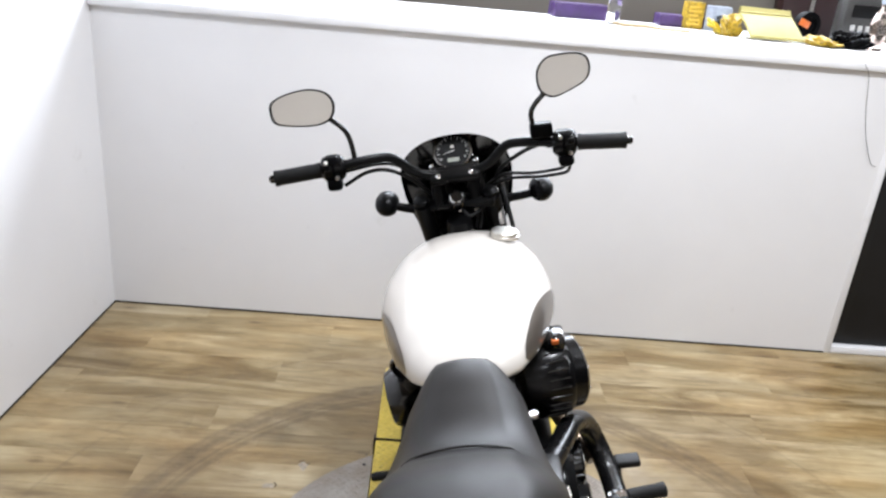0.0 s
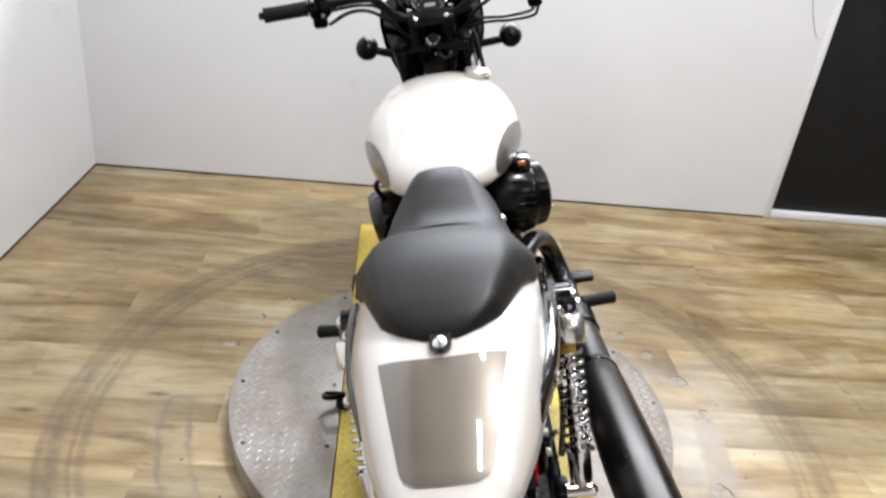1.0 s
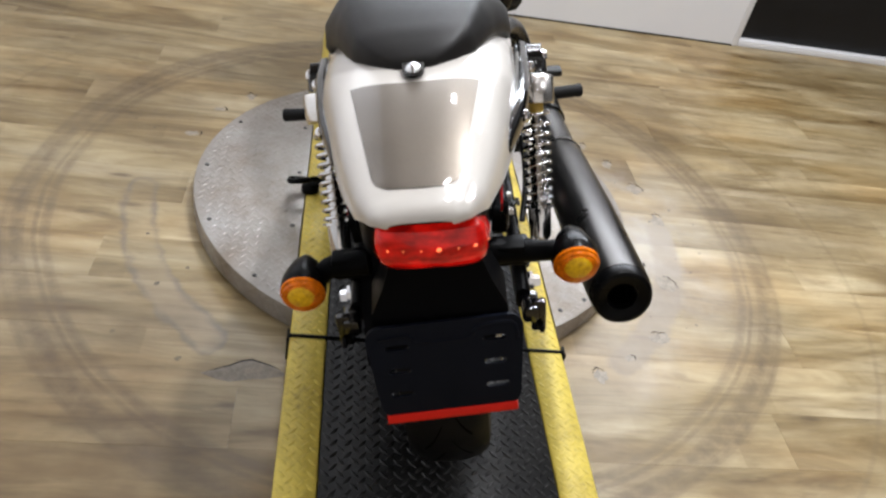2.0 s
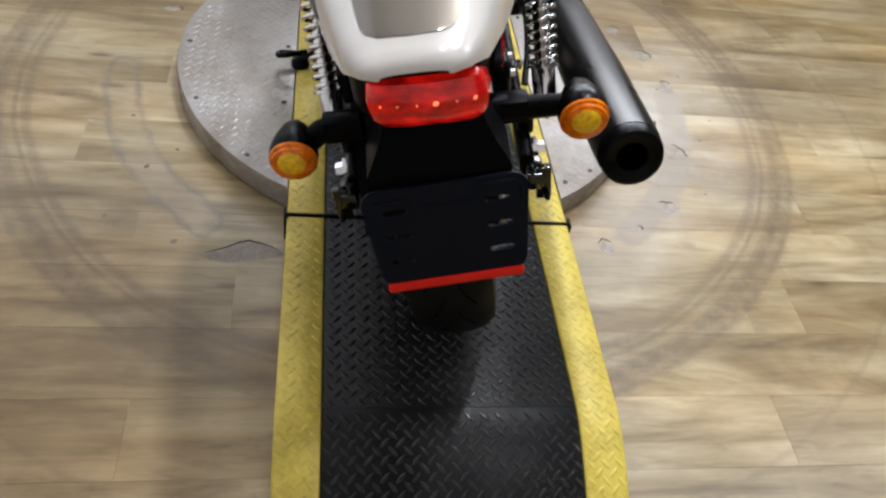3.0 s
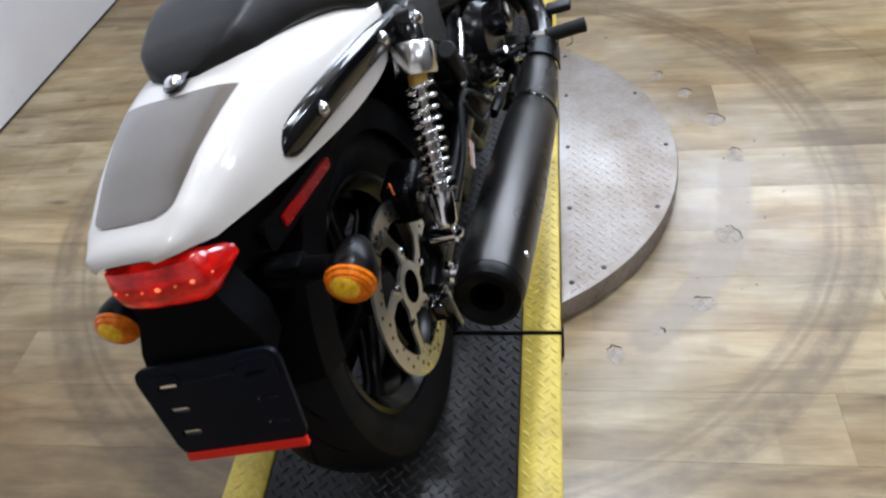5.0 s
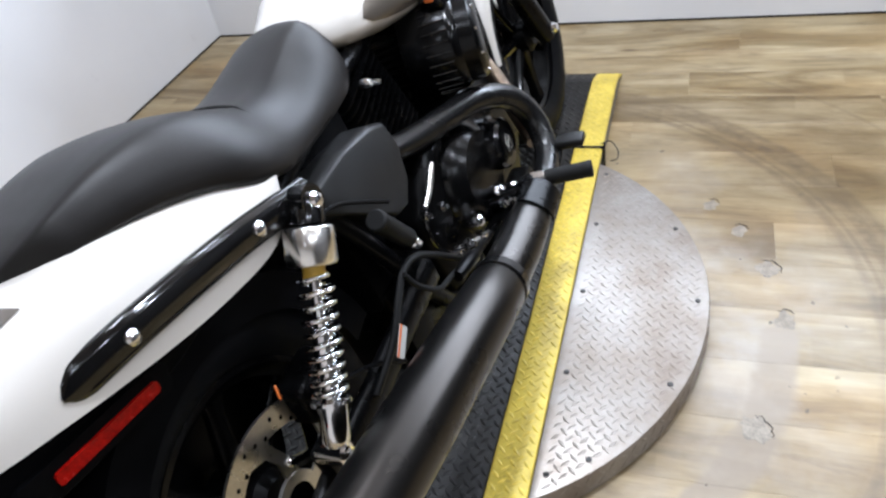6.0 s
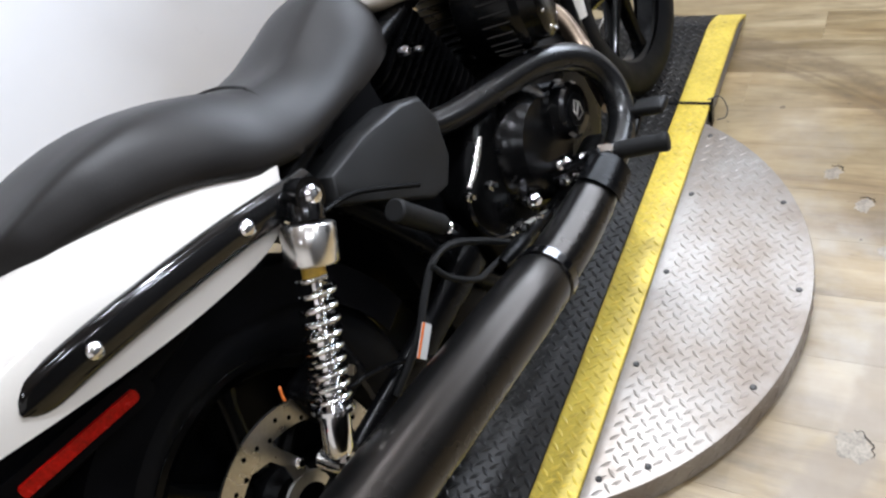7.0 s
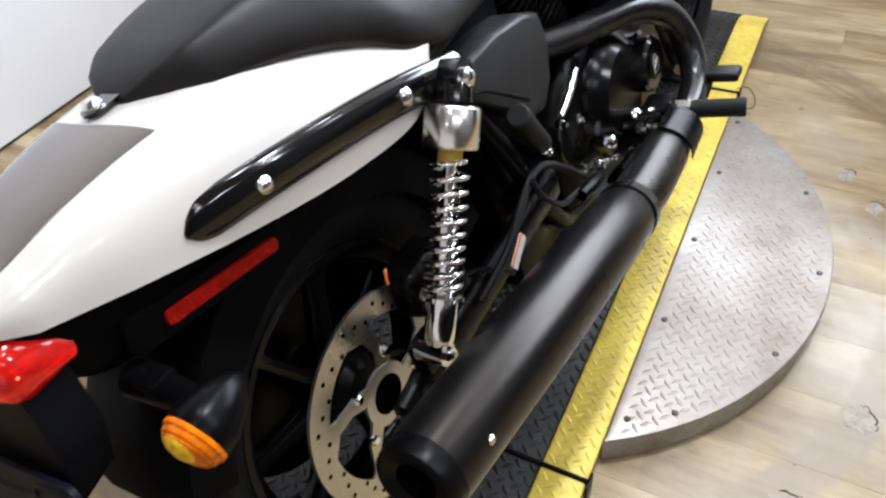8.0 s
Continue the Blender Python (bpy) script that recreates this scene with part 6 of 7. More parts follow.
def on_dial(u, v, h=0.0078):
    return G_AT + g_right * u + g_up * v + G_N * h


marks = one()
for k in range(21):
    a = radians(215 - 250 * k / 20)
    r0 = 0.034 if k % 2 == 0 else 0.038
    p, q = on_dial(r0 * math.cos(a), r0 * math.sin(a)), on_dial(0.0415 * math.cos(a), 0.0415 * math.sin(a))
    tube(marks, [p, q], 0.0006 if k % 2 else 0.0009, 5, 1)
tagged(part("scale_marks", marks, M_PRINT, face), kind="stuff")
b = one()
tube(b, [on_dial(0.004, 0.0, 0.009), on_dial(-0.026, -0.008, 0.009)], [0.0018, 0.0008], 6, 2)
part("needle", b, M_PRINT, face)
b = one()
m_l = Matrix.Translation(on_dial(0, -0.026, 0.0072)) @ Matrix((g_right, g_up, G_N)).transposed().to_4x4()
prism(b, round_outline(0.030, 0.011, 0.002), 0.0012, m_l)
part("display", b, M_LCD, face, "small grey digital display")
b = one()
prism(b, round_outline(0.009, 0.008, 0.002), 0.001, Matrix.Translation(on_dial(0, 0.012, 0.0072)) @ Matrix((g_right, g_up, G_N)).transposed().to_4x4())
part("emblem", b, M_STEEL, face)

# handlebar
b = one()
half_bar = [(0.0, 1.165, 0.935), (0.055, 1.163, 0.938), (0.095, 1.155, 0.955), (0.135, 1.130, 0.998), (0.165, 1.110, 1.010), (0.225, 1.080, 1.012), (0.30, 1.058, 1.008), (0.41, 1.045, 1.003)]
tube(b, [(-x, y, z) for x, y, z in reversed(half_bar)] + half_bar[1:], 0.0118, 16, 6)
bars = part("handlebar", b, M_SATIN, bike, "black bent handlebar", 60)
bars.matrix_basis = Matrix.Translation((0.004, 1.06, 1.032)) @ pose(0, 0, 0, 0, 2.4, 0.6) @ Matrix.Translation((0, -1.065, -1.0))
b = one()
box(b, 0, 0, 0, 0.128, 0.052, 0.024, 0.008, 3, m=Matrix.Translation((0.003, 1.158, 0.954)) @ pose(0, 0, 0, 22, 0, 0))
riser = part("bar_clamp", b, M_SATIN, bike, "black handlebar clamp")
riser.matrix_basis = LIFT
for sx in (-1, 1):
    for dx, dy, dz in ((0.041, -0.018, 0.955), (0.056, 0.019, 0.973)):
        b = one()
        p = Vector((0.003 + sx * dx, 1.158 + dy, dz))
        lathe(b, p, p + Vector((0, -0.002, 0.008)), [(0, 0.0068), (0.7, 0.0068), (1, 0.004)], 12)
        part("bolt", b, M_CHROME, riser)
    b = one()
    lathe(b, (sx * 0.045, 1.165, 0.88), (sx * 0.045, 1.164, 0.945), [(0, 0.02), (1, 0.017)], 18)
    part("riser", b, M_SATIN, riser)
b = one()
lathe(b, (0, 1.145, 0.885), (0, 1.118, 0.906), [(0, 0.020), (0.8, 0.020), (0.85, 0.016), (1, 0.014)], 24)
key = part("ignition_switch", b, M_GLOSS, bike)
key.matrix_basis = LIFT
b = one()
lathe(b, (0, 1.121, 0.904), (0, 1.116, 0.908), [(0, 0.0165), (0.7, 0.0165), (1, 0.0140)], 24)
part("key_ring", b, M_CHROME, key)
b = one()
lathe(b, (0, 1.1165, 0.9075), (0, 1.1150, 0.9087), [(0, 0.0145), (1, 0.0140)], 24)
part("key_face", b, M_GLOSS, key)
for s in (-1, 1):
    b = one()
    a, c = Vector((s * 0.302, 1.058, 1.008)), Vector((s * 0.412, 1.045, 1.003))
    rows = [(0, 0.019), (0.05, 0.0195)]
    for k in range(14):
        rows += [(0.08 + 0.062 * k, 0.0182), (0.10 + 0.062 * k, 0.0187)]
    rows += [(0.965, 0.0195), (1.0, 0.019)]
    lathe(b, a, c, rows, 22)
    grip = part("grip", b, M_RUBBER, bars, "ribbed black rubber grip")
    b = one()
    lathe(b, c, c + (c - a).normalized() * 0.014, [(0, 0.009), (0.7, 0.010), (1, 0.006)], 14)
    part("bar_end", b, M_GLOSS, grip)
    b = one()
    box(b, s * 0.273, 1.064, 1.008, 0.048, 0.050, 0.062, 0.014, 3)
    sw = part("switch_housing", b, M_PLASTIC, bars, "black switch housing")
    b = one()
    lathe(b, (s * 0.246, 1.068, 1.009), (s * 0.300, 1.060, 1.008), [(0, 0.022), (0.12, 0.029), (0.45, 0.030), (0.5, 0.027), (0.55, 0.030), (0.9, 0.029), (1, 0.022)], 22)
    part("switch_collar", b, M_CASE, sw)
    for dx, dz in ((-0.012, 0.020), (0.010, -0.018)):
        b = one()
        lathe(b, (s * 0.273 + dx, 1.046, 1.008 + dz), (s * 0.273 + dx, 1.030, 1.008 + dz), [(0, 0.0055), (0.6, 0.0055), (1, 0.003)], 10)
        part("screw", b, M_STEEL, sw)
    b = one()
    box(b, s * 0.273, 1.050, 0.972, 0.036, 0.034, 0.028, 0.009, 2)
    part("switch", b, M_PLASTIC, sw)
    b = one()
    box(b, s * 0.285, 1.036, 1.018, 0.016, 0.012, 0.012, 0.003, 2)
    part("button", b, M_SATIN, sw)
    b = one()
    tube(b, [(s * 0.235, 1.088, 1.002), (s * 0.28, 1.112, 0.996), (s * 0.35, 1.112, 0.990), (s * 0.41, 1.100, 0.986)], [0.008, 0.0075, 0.006, 0.0065], 12)
    part("lever", b, M_SATIN, bars, "black hand lever")
b = one()
box(b, 0.222, 1.078, 1.042, 0.052, 0.042, 0.034, 0.008, 3)
part("brake_reservoir", b, M_PLASTIC, bars, "black brake fluid reservoir")


def mirror(s, center, w, h, tilt, base_at, bend, corners):
    n = Vector((-s * 0.10, -0.965, 0.10)).normalized()
    m_m = Matrix.Translation(center) @ n.to_track_quat("Z", "Y").to_matrix().to_4x4() @ pose(0, 0, 0, 0, 0, tilt)
    ring = corners[-2:] + corners + corners[:2]
    bent = smooth_line([(w * x, h * y, 0) for x, y in ring], 6)[12:12 + 6 * len(corners)]
    out = [(p.x, p.y) for p in bent]
    b = one()
    loops = []
    for sc, z in ((0.55, -0.018), (0.88, -0.014), (1.0, -0.004), (1.0, 0.003), (0.93, 0.004), (0.92, 0.001)):
        loops.append([m_m @ Vector((x * sc, y * sc, z)) for x, y in out])
    loops_to_bm(b, loops)
    shell = part("mirror", b, M_GLOSS, bike, "black-rimmed rear-view mirror on a bent stem", 50)
    shell.matrix_basis = Matrix.Translation((0.004, 0, 0.019))
    b = one()
    prism(b, [(x * 0.918, y * 0.918) for x, y in out], 0.0012, m_m @ pose(0, 0, 0.0016))
    part("mirror_glass", b, M_MIRROR, shell, "silvered mirror glass")
    b = one()
    tube(b, [base_at, bend, Vector(center) - n * 0.012 + Vector((-s * w * 0.62, 0, -h * 0.55))], 0.0062, 12)
    part("stem", b, M_GLOSS, shell)


mirror(-1, (-0.312, 1.045, 1.184), 0.075, 0.0425, -3, Vector((-0.222, 1.080, 1.02)), Vector((-0.228, 1.076, 1.105)),
       [(1.0, 0.05), (0.80, 0.70), (0.25, 1.0), (-0.45, 0.86), (-0.92, 0.50), (-1.0, -0.05), (-0.90, -0.62), (-0.50, -0.86), (0.35, -1.0), (0.85, -0.70)])
mirror(1, (0.284, 1.045, 1.168), 0.060, 0.0475, -3, Vector((0.212, 1.083, 1.03)), Vector((0.206, 1.080, 1.09)),
       [(1.0, 0.15), (0.92, 0.70), (0.60, 0.96), (0.0, 1.0), (-0.60, 0.88), (-0.95, 0.40), (-1.0, -0.20), (-0.86, -0.72), (-0.42, -1.0), (0.15, -0.78), (0.80, -0.35)])

# front signals
for s in (-1, 1):
    b = one()
    c = Vector((0.015 + s * 0.204, 1.220, 0.881 - 0.009 * s))
    lathe(b, c - Vector((0, 0.030, 0)), c + Vector((0, 0.034, 0)), [(0, 0.006), (0.08, 0.016), (0.25, 0.0255), (0.5, 0.031), (0.8, 0.0325), (1, 0.031)], 28)
    sig = part("front_signal", b, M_SATIN, bike, "black bullet front turn signal on an arm")
    b = one()
    lathe(b, c + Vector((0, 0.033, 0)), c + Vector((0, 0.046, 0)), [(0, 0.031), (0.6, 0.026), (1, 0.008)], 24)
    part("lens", b, M_REFLECT, sig)
    b = one()
    tube(b, [(s * 0.09, 1.222, 0.862), (s * 0.14, 1.222, 0.870 - 0.006 * s), (0.015 + s * 0.182, 1.222, 0.877 - 0.009 * s)], [0.0125, 0.0115, 0.011], 14)
    part("arm", b, M_SATIN, sig)

b = one()
lathe(b, (0.108, 1.168, 0.815), (0.098, 1.185, 0.912), [(0, 0.0105), (0.9, 0.0105), (1, 0.007)], 16)
part("fork_stem", b, M_CHROME, bike, "short chrome stem beside the filler cap")

# cables and hoses
def cable(name, r, material, *points):
    b = one()
    tube(b, points, r, 8, 6)
    part(name, b, material, bike)


cable("clutch_cable", 0.0042, M_RUBBER, (-0.25, 1.085, 1.032), (-0.17, 1.118, 1.030), (-0.12, 1.150, 1.005), (-0.085, 1.22, 0.93), (-0.07, 1.24, 0.88), (-0.09, 1.19, 0.72), (-0.1, 1.05, 0.6))
cable("switch_wire", 0.0048, M_RUBBER, (-0.255, 1.075, 1.000), (-0.20, 1.092, 1.020), (-0.15, 1.115, 1.012), (-0.10, 1.16, 0.965), (-0.05, 1.19, 0.90))
cable("brake_hose", 0.0052, M_RUBBER, (0.235, 1.095, 1.03), (0.17, 1.13, 1.0), (0.11, 1.19, 0.94), (0.10, 1.235, 0.84), (0.115, 1.25, 0.72), (0.13, 1.26, 0.62))
cable("throttle_cable", 0.0042, M_RUBBER, (0.275, 1.07, 0.972), (0.262, 1.10, 0.958), (0.20, 1.14, 0.945), (0.13, 1.18, 0.94), (0.07, 1.2, 0.9), (0.04, 1.15, 0.82))
cable("throttle_cable", 0.0042, M_RUBBER, (0.285, 1.07, 0.970), (0.275, 1.095, 0.948), (0.22, 1.13, 0.936), (0.14, 1.17, 0.93), (0.08, 1.19, 0.9), (0.05, 1.14, 0.82))
cable("head_wire", 0.006, M_RUBBER, (0.118, 1.21, 0.90), (0.128, 1.19, 0.84), (0.135, 1.17, 0.78), (0.14, 1.15, 0.72))
cable("key_wire", 0.005, M_RUBBER, (0.01, 1.15, 0.88), (0.03, 1.13, 0.86), (0.07, 1.15, 0.875), (0.10, 1.17, 0.90))
cable("sensor_hose", 0.0062, M_RUBBER, (0.170, 0.15, 0.325), (0.186, 0.225, 0.360), (0.190, 0.279, 0.396), (0.190, 0.326, 0.416), (0.190, 0.371, 0.405), (0.190, 0.424, 0.361), (0.190, 0.483, 0.301))
cable("loop_hose", 0.0048, M_RUBBER, (0.197, 0.312, 0.418), (0.20, 0.327, 0.380), (0.20, 0.372, 0.330), (0.20, 0.42, 0.314), (0.20, 0.505, 0.286))
cable("shock_wire", 0.0036, M_SATIN, (0.185, 0.22, 0.605), (0.178, 0.28, 0.585), (0.172, 0.34, 0.545), (0.172, 0.40, 0.50))
cable("brake_line", 0.0042, M_SATIN, (0.145, 0.10, 0.40), (0.150, 0.12, 0.385), (0.155, 0.14, 0.380), (0.165, 0.19, 0.350), (0.172, 0.24, 0.30))
cable("brake_line", 0.0042, M_GLOSS, (0.170, 0.474, 0.410), (0.171, 0.462, 0.380), (0.171, 0.464, 0.350), (0.172, 0.485, 0.315), (0.174, 0.51, 0.296), (0.18, 0.55, 0.29))
# small steel studs added to stand in for glints round the steering head
for px, py, pz, r in ((-0.083, 1.150, 0.905, 0.0055), (0.044, 1.150, 0.935, 0.0045), (0.082, 1.150, 0.905, 0.006), (0.099, 1.150, 0.903, 0.0045), (0.048, 1.150, 0.865, 0.006), (0.006, 1.150, 0.868, 0.0045), (0.014, 1.150, 0.843, 0.005)):
    b = one()
    lathe(b, (px, py + 0.012, pz), (px, py, pz + 0.002), [(0, r), (0.7, r), (1, r * 0.6)], 8)
    part("glint_stud", b, M_STEEL, bike)
# master cylinder and rods behind the brake pedal
b = one()
lathe(b, (0.208, 0.425, 0.308), (0.212, 0.585, 0.272), [(0, 0.010), (0.2, 0.013), (0.45, 0.013), (0.5, 0.009), (0.9, 0.008), (1, 0.005)], 16)
master = part("master_cylinder", b, M_SATIN, bike, "small black rear master cylinder")
b = one()
lathe(b, (0.212, 0.585, 0.272), (0.214, 0.63, 0.262), [(0, 0.007), (1, 0.006)], 6)
part("push_rod", b, M_CHROME, master)
for k, (px, py, pz) in enumerate(((0.165, 0.475, 0.408), (0.168, 0.530, 0.385), (0.168, 0.520, 0.292), (0.205, 0.552, 0.326), (0.226, 0.640, 0.296), (0.238, 0.662, 0.288))):
    b = one()
    lathe(b, (px, py, pz), (px + 0.018, py, pz), [(0, 0.009), (0.5, 0.009), (0.55, 0.006), (1, 0.005)], 6)
    part("fitting", b, M_CHROME, bike)
b = one()
tube(b, [(0.168, 0.572, 0.454), (0.169, 0.545, 0.440), (0.169, 0.515, 0.424), (0.168, 0.49, 0.416)], [0.004, 0.006, 0.006, 0.004], 10)
part("clutch_arm", b, M_STEEL, bike, "chrome clutch release arm")
b = one()
TAG_AT = Matrix(((0, 0, 1, 0.208), (0.5, 0.866, 0, 0.2165), (-0.866, 0.5, 0, 0.368), (0, 0, 0, 1)))
prism(b, round_outline(0.020, 0.050, 0.002), 0.0012, TAG_AT)
tag = part("paper_tag", b, M_PRINT, bike, "white paper tag with an orange edge")
b = one()
box(b, -0.0075, 0, 0.0018, 0.004, 0.050, 0.001, m=TAG_AT)
part("tag_edge", b, M_ORANGE, tag)

# ---- pegs, pedal, stand ----
def foot_peg(a, c, r, parent, ribs=9):
    b = one()
    rows = [(0, r * 0.8), (0.04, r)]
    for k in range(ribs):
        rows += [(0.08 + 0.8 * k / ribs, r * 0.96), (0.11 + 0.8 * k / ribs, r)]
    rows += [(0.93, r * 1.04), (0.98, r * 1.02), (1.0, r * 0.85)]
    lathe(b, a, c, rows, 20)
    return part("foot_peg", b, M_RUBBER, parent, "ribbed black rubber foot peg")


for s in (-1, 1):
    peg = foot_peg((s * 0.300, 0.712, 0.293), (s * 0.390, 0.732, 0.286), 0.0165, bike)
    b = one()
    lathe(b, (s * 0.268, 0.705, 0.296), (s * 0.302, 0.713, 0.293), [(0, 0.013), (0.2, 0.0185), (0.8, 0.0175), (1, 0.012)], 8)
    part("clevis", b, M_CHROME, peg)
    for dy, dz, r in ((-0.012, -0.012, 0.007), (0.012, 0.010, 0.006), (-0.022, 0.006, 0.0055)):
        b = one()
        lathe(b, (s * 0.262, 0.700 + dy, 0.290 + dz), (s * 0.286, 0.702 + dy, 0.290 + dz), [(0, r), (0.6, r), (0.65, r * 0.7), (1, r * 0.6)], 6)
        part("peg_bolt", b, M_CHROME, peg)
    b = one()
    tube(b, [(s * 0.13, 0.66, 0.27), (s * 0.20, 0.68, 0.28), (s * 0.275, 0.705, 0.288)], [0.022, 0.017, 0.013], 12)
    part("peg_mount", b, M_SATIN, peg)
    tuck = 0.0 if s > 0 else 0.018
    pil = foot_peg((s * (0.187 - tuck), 0.380, 0.436), (s * (0.208 - tuck), 0.304, 0.534), 0.0168, bike)
    b = one()
    lathe(b, (s * (0.180 - tuck), 0.402, 0.408), (s * (0.187 - tuck), 0.379, 0.437), [(0, 0.011), (0.5, 0.011), (0.55, 0.008), (1, 0.008)], 10)
    part("clevis", b, M_CHROME, pil)
    b = one()
    tube(b, [(s * 0.10, 0.44, 0.39), (s * 0.15, 0.42, 0.395), (s * (0.180 - tuck), 0.402, 0.408)], 0.012, 10)
    part("peg_mount", b, M_SATIN, pil)
b = one()
saddle = []
for k in range(13):
    a = radians(105 - 125 * k / 12)
    ca, sa = math.cos(a), math.sin(a)
    flare = 0.006 * math.sin(math.pi * k / 12)
    saddle.append([(0.283 + r * ca, y, 0.270 + r * sa) for r, y in ((0.0435, 0.618 - flare), (0.0470, 0.618 - flare), (0.0440, 0.688), (0.0405, 0.688))])
loops_to_bm(b, saddle)
peg_bracket = part("peg_bracket", b, M_SATIN, bike, "black folded peg bracket over the pipe")
b = one()
box(b, 0.270, 0.690, 0.302, 0.026, 0.030, 0.020, 0.004, 2)
part("bracket_tab", b, M_SATIN, peg_bracket)
# brake linkage between the engine and the pipe
b = one()
tube(b, [(0.200, 0.512, 0.305), (0.202, 0.58, 0.274), (0.204, 0.645, 0.240)], 0.0048, 10)
brake_link = part("brake_linkage", b, M_STEEL, bike, "short bright brake linkage rod")
for px, py, pz, r in ((0.204, 0.516, 0.304, 0.010), (0.206, 0.560, 0.285, 0.008), (0.206, 0.640, 0.243, 0.010)):
    b = one()
    lathe(b, (px - 0.010, py, pz), (px + 0.010, py, pz), [(0, r), (0.5, r), (0.55, r * 0.7), (1, r * 0.6)], 6)
    part("joint_nut", b, M_CHROME, brake_link)
for px, py, pz, r in ((0.205, 0.575, 0.312, 0.011), (0.205, 0.700, 0.287, 0.012), (0.214, 0.668, 0.310, 0.009), (0.215, 0.742, 0.268, 0.010)):
    b = one()
    lathe(b, (px - 0.045, py + 0.02, pz - 0.02), (px + 0.006, py, pz), [(0, r * 0.8), (0.8, r), (0.92, r * 0.95), (1, r * 0.4)], 12)
    part("mount_bolt", b, M_CHROME, brake_link)
b = one()
tube(b, [(0.24, 0.66, 0.275), (0.285, 0.72, 0.258), (0.298, 0.79, 0.265), (0.302, 0.832, 0.282)], [0.009, 0.007, 0.0065, 0.0065], 10)
pedal = part("brake_pedal", b, M_SATIN, bike, "black brake pedal with a rubber pad")
b = one()
box(b, 0.325, 0.838, 0.292, 0.060, 0.040, 0.018, 0.006, 3, m=None)
part("pad", b, M_RUBBER, pedal)
b = one()
tube(b, [(-0.20, 0.70, 0.28), (-0.235, 0.78, 0.275), (-0.25, 0.85, 0.29), (-0.25, 0.875, 0.295)], 0.007, 10)
shifter = part("shift_lever", b, M_SATIN, bike, "black gear shift lever")
b = one()
lathe(b, (-0.245, 0.878, 0.296), (-0.305, 0.884, 0.290), [(0, 0.011), (0.9, 0.0115), (1, 0.009)], 14)
part("toe_peg", b, M_RUBBER, shifter)
b = one()
foot = Vector((-0.352, 0.668, 0.098))
tube(b, [(-0.12, 0.64, 0.20), (-0.20, 0.655, 0.165), (-0.29, 0.668, 0.122), foot], [0.014, 0.012, 0.011, 0.012], 12)
stand = part("side_stand", b, M_SATIN, bike, "black side stand swung out to the plate")
b = one()
lathe(b, foot + Vector((-0.006, 0, -0.026)), foot + Vector((0.002, 0, 0.004)), [(0, 0.022), (0.2, 0.024), (0.8, 0.024), (1, 0.014)], 20)
part("foot_plate", b, M_SATIN, stand)
b = one()
tube(b, [(-0.32, 0.655, 0.13), (-0.365, 0.628, 0.145), (-0.395, 0.640, 0.14), (-0.392, 0.668, 0.128), (-0.35, 0.675, 0.115)], 0.0075, 8)
part("tang", b, M_SATIN, stand)

# ---- floor: scuffs and planks ----
SCUFFS = [(0.600, 1.032, 0.024, 0.017), (0.667, 0.931, 0.026, 0.019), (0.730, 0.800, 0.024, 0.030), (0.757, 0.638, 0.030, 0.022), (0.697, 0.344, 0.026, 0.030), (0.610, 0.130, 0.022, 0.026), (0.510, 0.055, 0.014, 0.010), (0.417, -0.005, 0.022, 0.018),
          (-0.60, 1.02, 0.020, 0.014), (-0.52, 1.12, 0.024, 0.014), (-0.66, 0.86, 0.026, 0.014)]
for k, (x, y, rx, ry) in enumerate(SCUFFS):
    turned = 60 + 50 * math.sin(3 * k)
    b = one()
    grow = 1.02 if k < 8 else 0.9
    edge = []
    for i in range(30):
        a = 2 * math.pi * i / 30
        wob = grow * (0.92 + 0.45 * noise.noise(Vector((1.9 * math.cos(a), 1.9 * math.sin(a), 3.7 * k))) + 0.25 * noise.noise(Vector((5.0 * math.cos(a), 5.0 * math.sin(a), 1.3 * k))))
        edge.append((rx * wob * math.cos(a) - 0.004, ry * wob * math.sin(a)))
    loops_to_bm(b, [[(px, py, -0.0004) for px, py in edge], [(px * 0.97, py * 0.97, 0.0003) for px, py in edge]])
    bare = base("floor_tear", "small worn patch with a dark crescent tear in the vinyl", "tear", pose(x, y, 0.0, 0, 0, turned), "floor tears", "structure")
    part("bare_patch", b, M_SCUFF, bare, "grey bare backing")
    b = one()
    span = 2.2 + 0.9 * noise.noise(Vector((3.1 * k, 0.5, 0)))
    inner, outer = [], []
    for i in range(28):
        t = i / 27
        a = -span / 2 + span * t
        wob = 1 + 0.22 * noise.noise(Vector((2.5 * math.cos(a), 2.5 * math.sin(a), 3.7 * k))) + 0.10 * noise.noise(Vector((9.0 * a, 1.3 * k, 0)))
        w = 0.0042 * math.sin(math.pi * t) ** 0.7 * (0.55 + 0.9 * abs(noise.noise(Vector((7.0 * a, 2.0, k)))))
        c, q = math.cos(a), math.sin(a)
        outer.append(((rx * wob) * c, (ry * wob) * q))
        inner.append(((rx * wob - w) * c, (ry * wob - w) * q))
    lo = [b.verts.new((px, py, 0.0008)) for px, py in outer]
    hi = [b.verts.new((px, py, 0.0008)) for px, py in inner]
    low_o = [b.verts.new((px, py, -0.0004)) for px, py in outer]
    low_i = [b.verts.new((px, py, -0.0004)) for px, py in inner]
    for i in range(27):
        b.faces.new((lo[i], lo[i + 1], hi[i + 1], hi[i]))
        b.faces.new((low_o[i], low_o[i + 1], lo[i + 1], lo[i]))
        b.faces.new((hi[i], hi[i + 1], low_i[i + 1], low_i[i]))
    part("torn_edge", b, M_TEAR, bare, "dark torn edge")



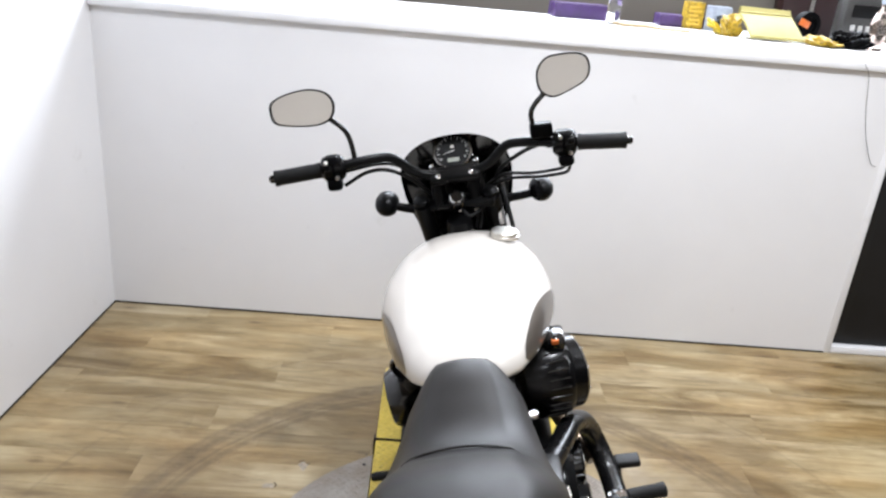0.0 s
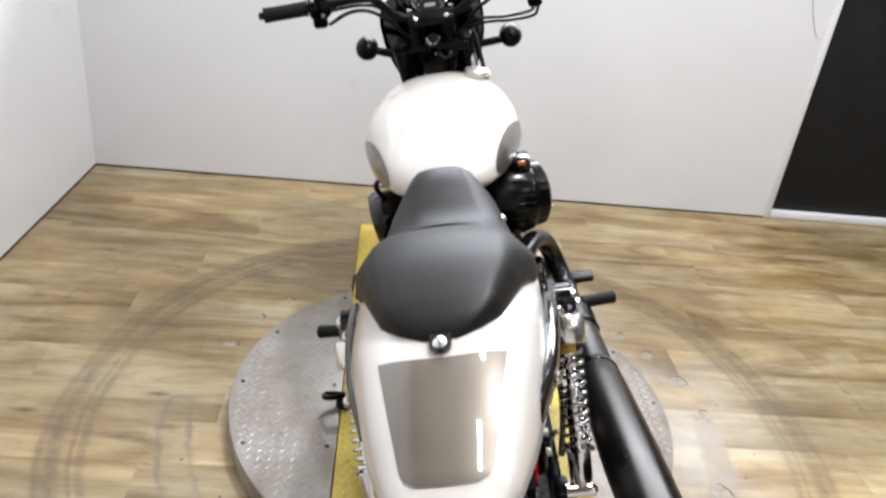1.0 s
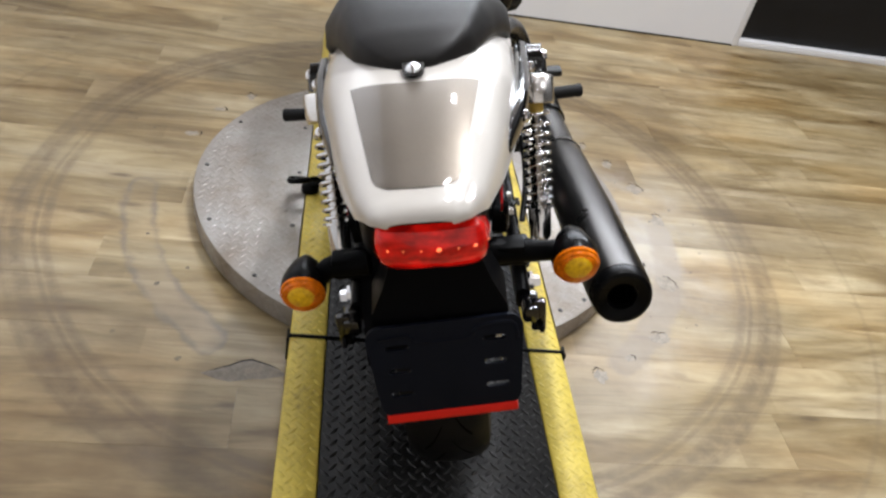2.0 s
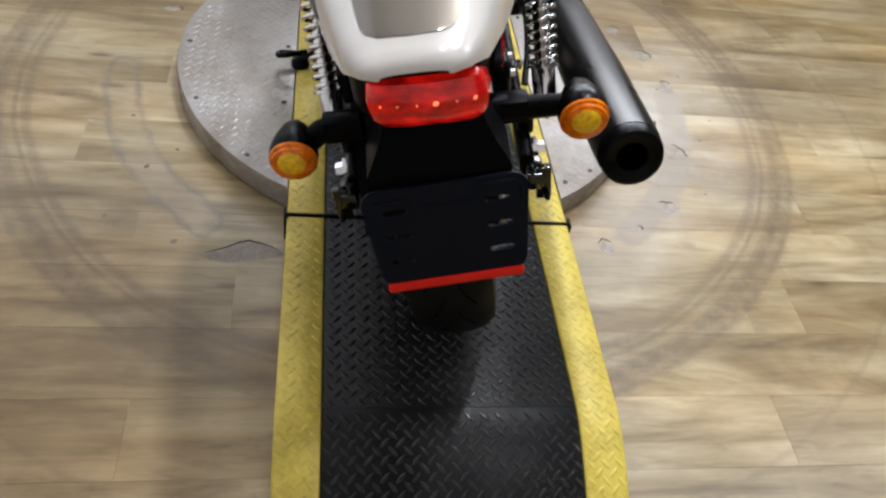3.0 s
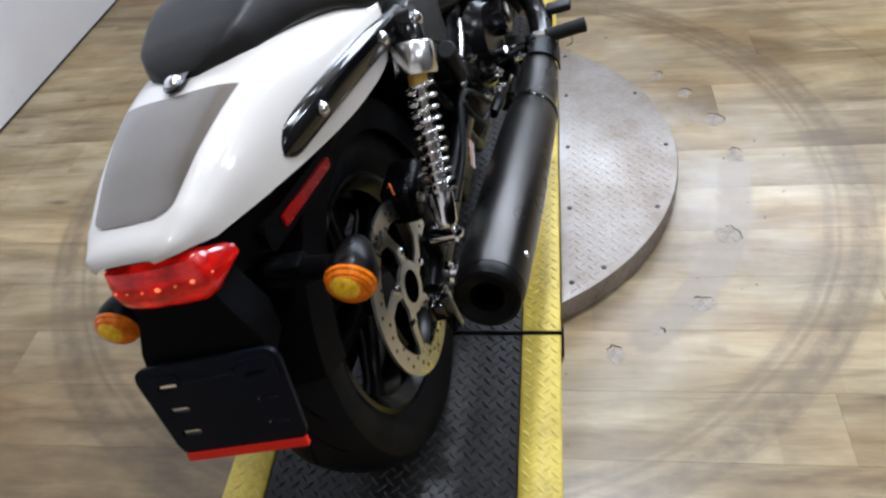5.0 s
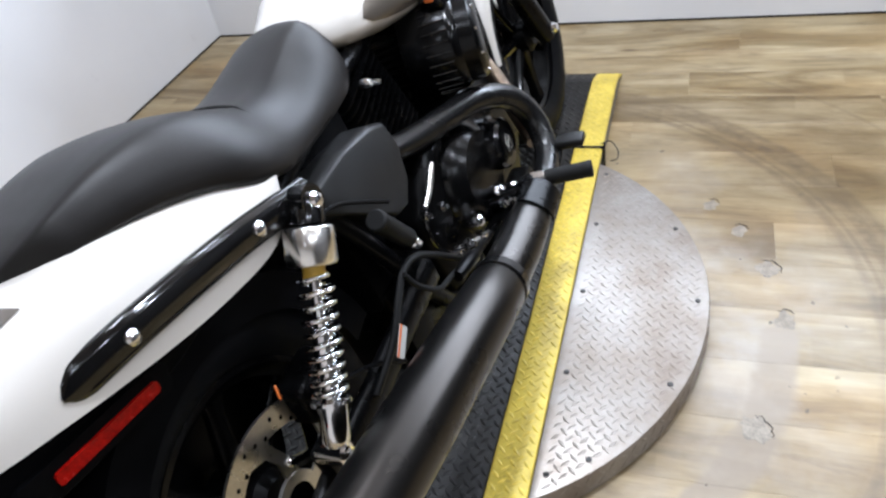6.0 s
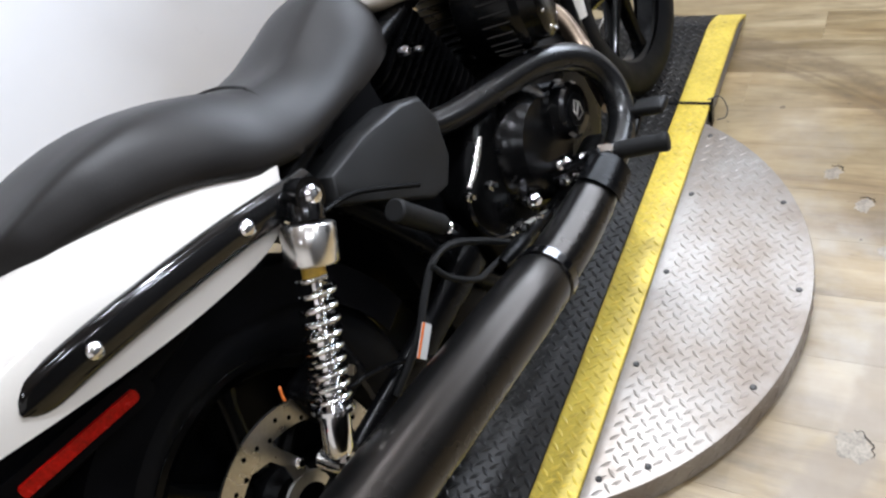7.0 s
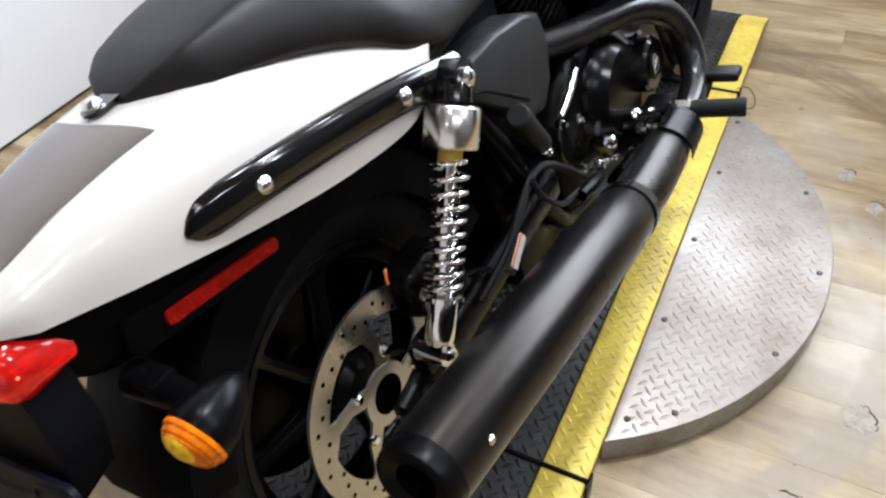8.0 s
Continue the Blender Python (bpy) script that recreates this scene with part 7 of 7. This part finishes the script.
def torn_flap(x, y, turn):
    """A long split in the vinyl whose near lip has lifted, with a ragged dark gap."""
    far = [(-0.088, -0.020), (-0.060, -0.006), (-0.034, 0.006), (-0.012, 0.020), (0.010, 0.026), (0.034, 0.018), (0.058, 0.008), (0.082, -0.010)]
    gap, lip = one(), one()
    rows_g, rows_l = [], []
    for k, (px, py) in enumerate(far):
        t = k / (len(far) - 1)
        wide = 0.0060 * math.sin(math.pi * t) ** 0.8 + 0.0008 + 0.0014 * abs(noise.noise(Vector((k * 1.7, 3.3, 0))))
        deep = 0.046 * math.sin(math.pi * t) ** 0.9 + 0.004
        rows_g.append([(px, py, 0.0005), (px, py - wide, 0.0005)])
        rows_l.append([(px, py - wide, 0.0022), (px, py - wide - 0.004, 0.0026), (px + 0.004, py - wide - deep * 0.5, 0.0014), (px + 0.006, py - wide - deep, 0.0003)])
    loops_to_bm(gap, rows_g, closed=False, caps=False)
    loops_to_bm(lip, rows_l, closed=False, caps=False)
    at = base("floor_tear", "long ragged split with a lifted grey flap in the vinyl", "tear", pose(x, y, 0, 0, 0, turn), "floor tears", "structure")
    part("gap", gap, M_TEAR, at)
    part("flap", lip, M_LIP, at)


torn_flap(-0.392, -0.043, 0)

floor = base("floor", "worn wood-look vinyl plank floor with tyre rings", "floor", pose(0, 0, 0), kind="structure")
PLANK_W, PLANK_L = 0.152, 1.22
PLANKS = []
for row in range(int(7.6 / PLANK_W)):
    y = -4.2 + row * PLANK_W
    offset = (row * 0.437) % 1.0 * PLANK_L
    for col in range(6):
        PLANKS.append((-2.4 - offset + col * PLANK_L + PLANK_L / 2, y + PLANK_W / 2))
g = 0.0001
b = one()
hx, hy = PLANK_L / 2 - g, PLANK_W / 2 - g
loops_to_bm(b, [[(-hx, -hy, -0.006), (hx, -hy, -0.006), (hx, hy, -0.006), (-hx, hy, -0.006)], [(-hx, -hy, -0.0003), (hx, -hy, -0.0003), (hx, hy, -0.0003), (-hx, hy, -0.0003)],
                [(-hx + 0.0003, -hy + 0.0003, 0), (hx - 0.0003, -hy + 0.0003, 0), (hx - 0.0003, hy - 0.0003, 0), (-hx + 0.0003, hy - 0.0003, 0)]])
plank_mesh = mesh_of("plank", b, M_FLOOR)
for x, y in PLANKS:
    # cut the planks off just inside the side walls
    x0 = max(x - PLANK_L / 2, -1.53 - 0.0227 * (2.112 - y))
    x1 = min(x + PLANK_L / 2, 3.44 - 0.0017 * (2.112 - y))
    if x1 - x0 < 0.03:
        continue
    ob = new("plank", plank_mesh)
    ob.location = ((x0 + x1) / 2, y, 0)
    ob.scale = ((x1 - x0) / PLANK_L, 1, 1)
    ob.parent = floor
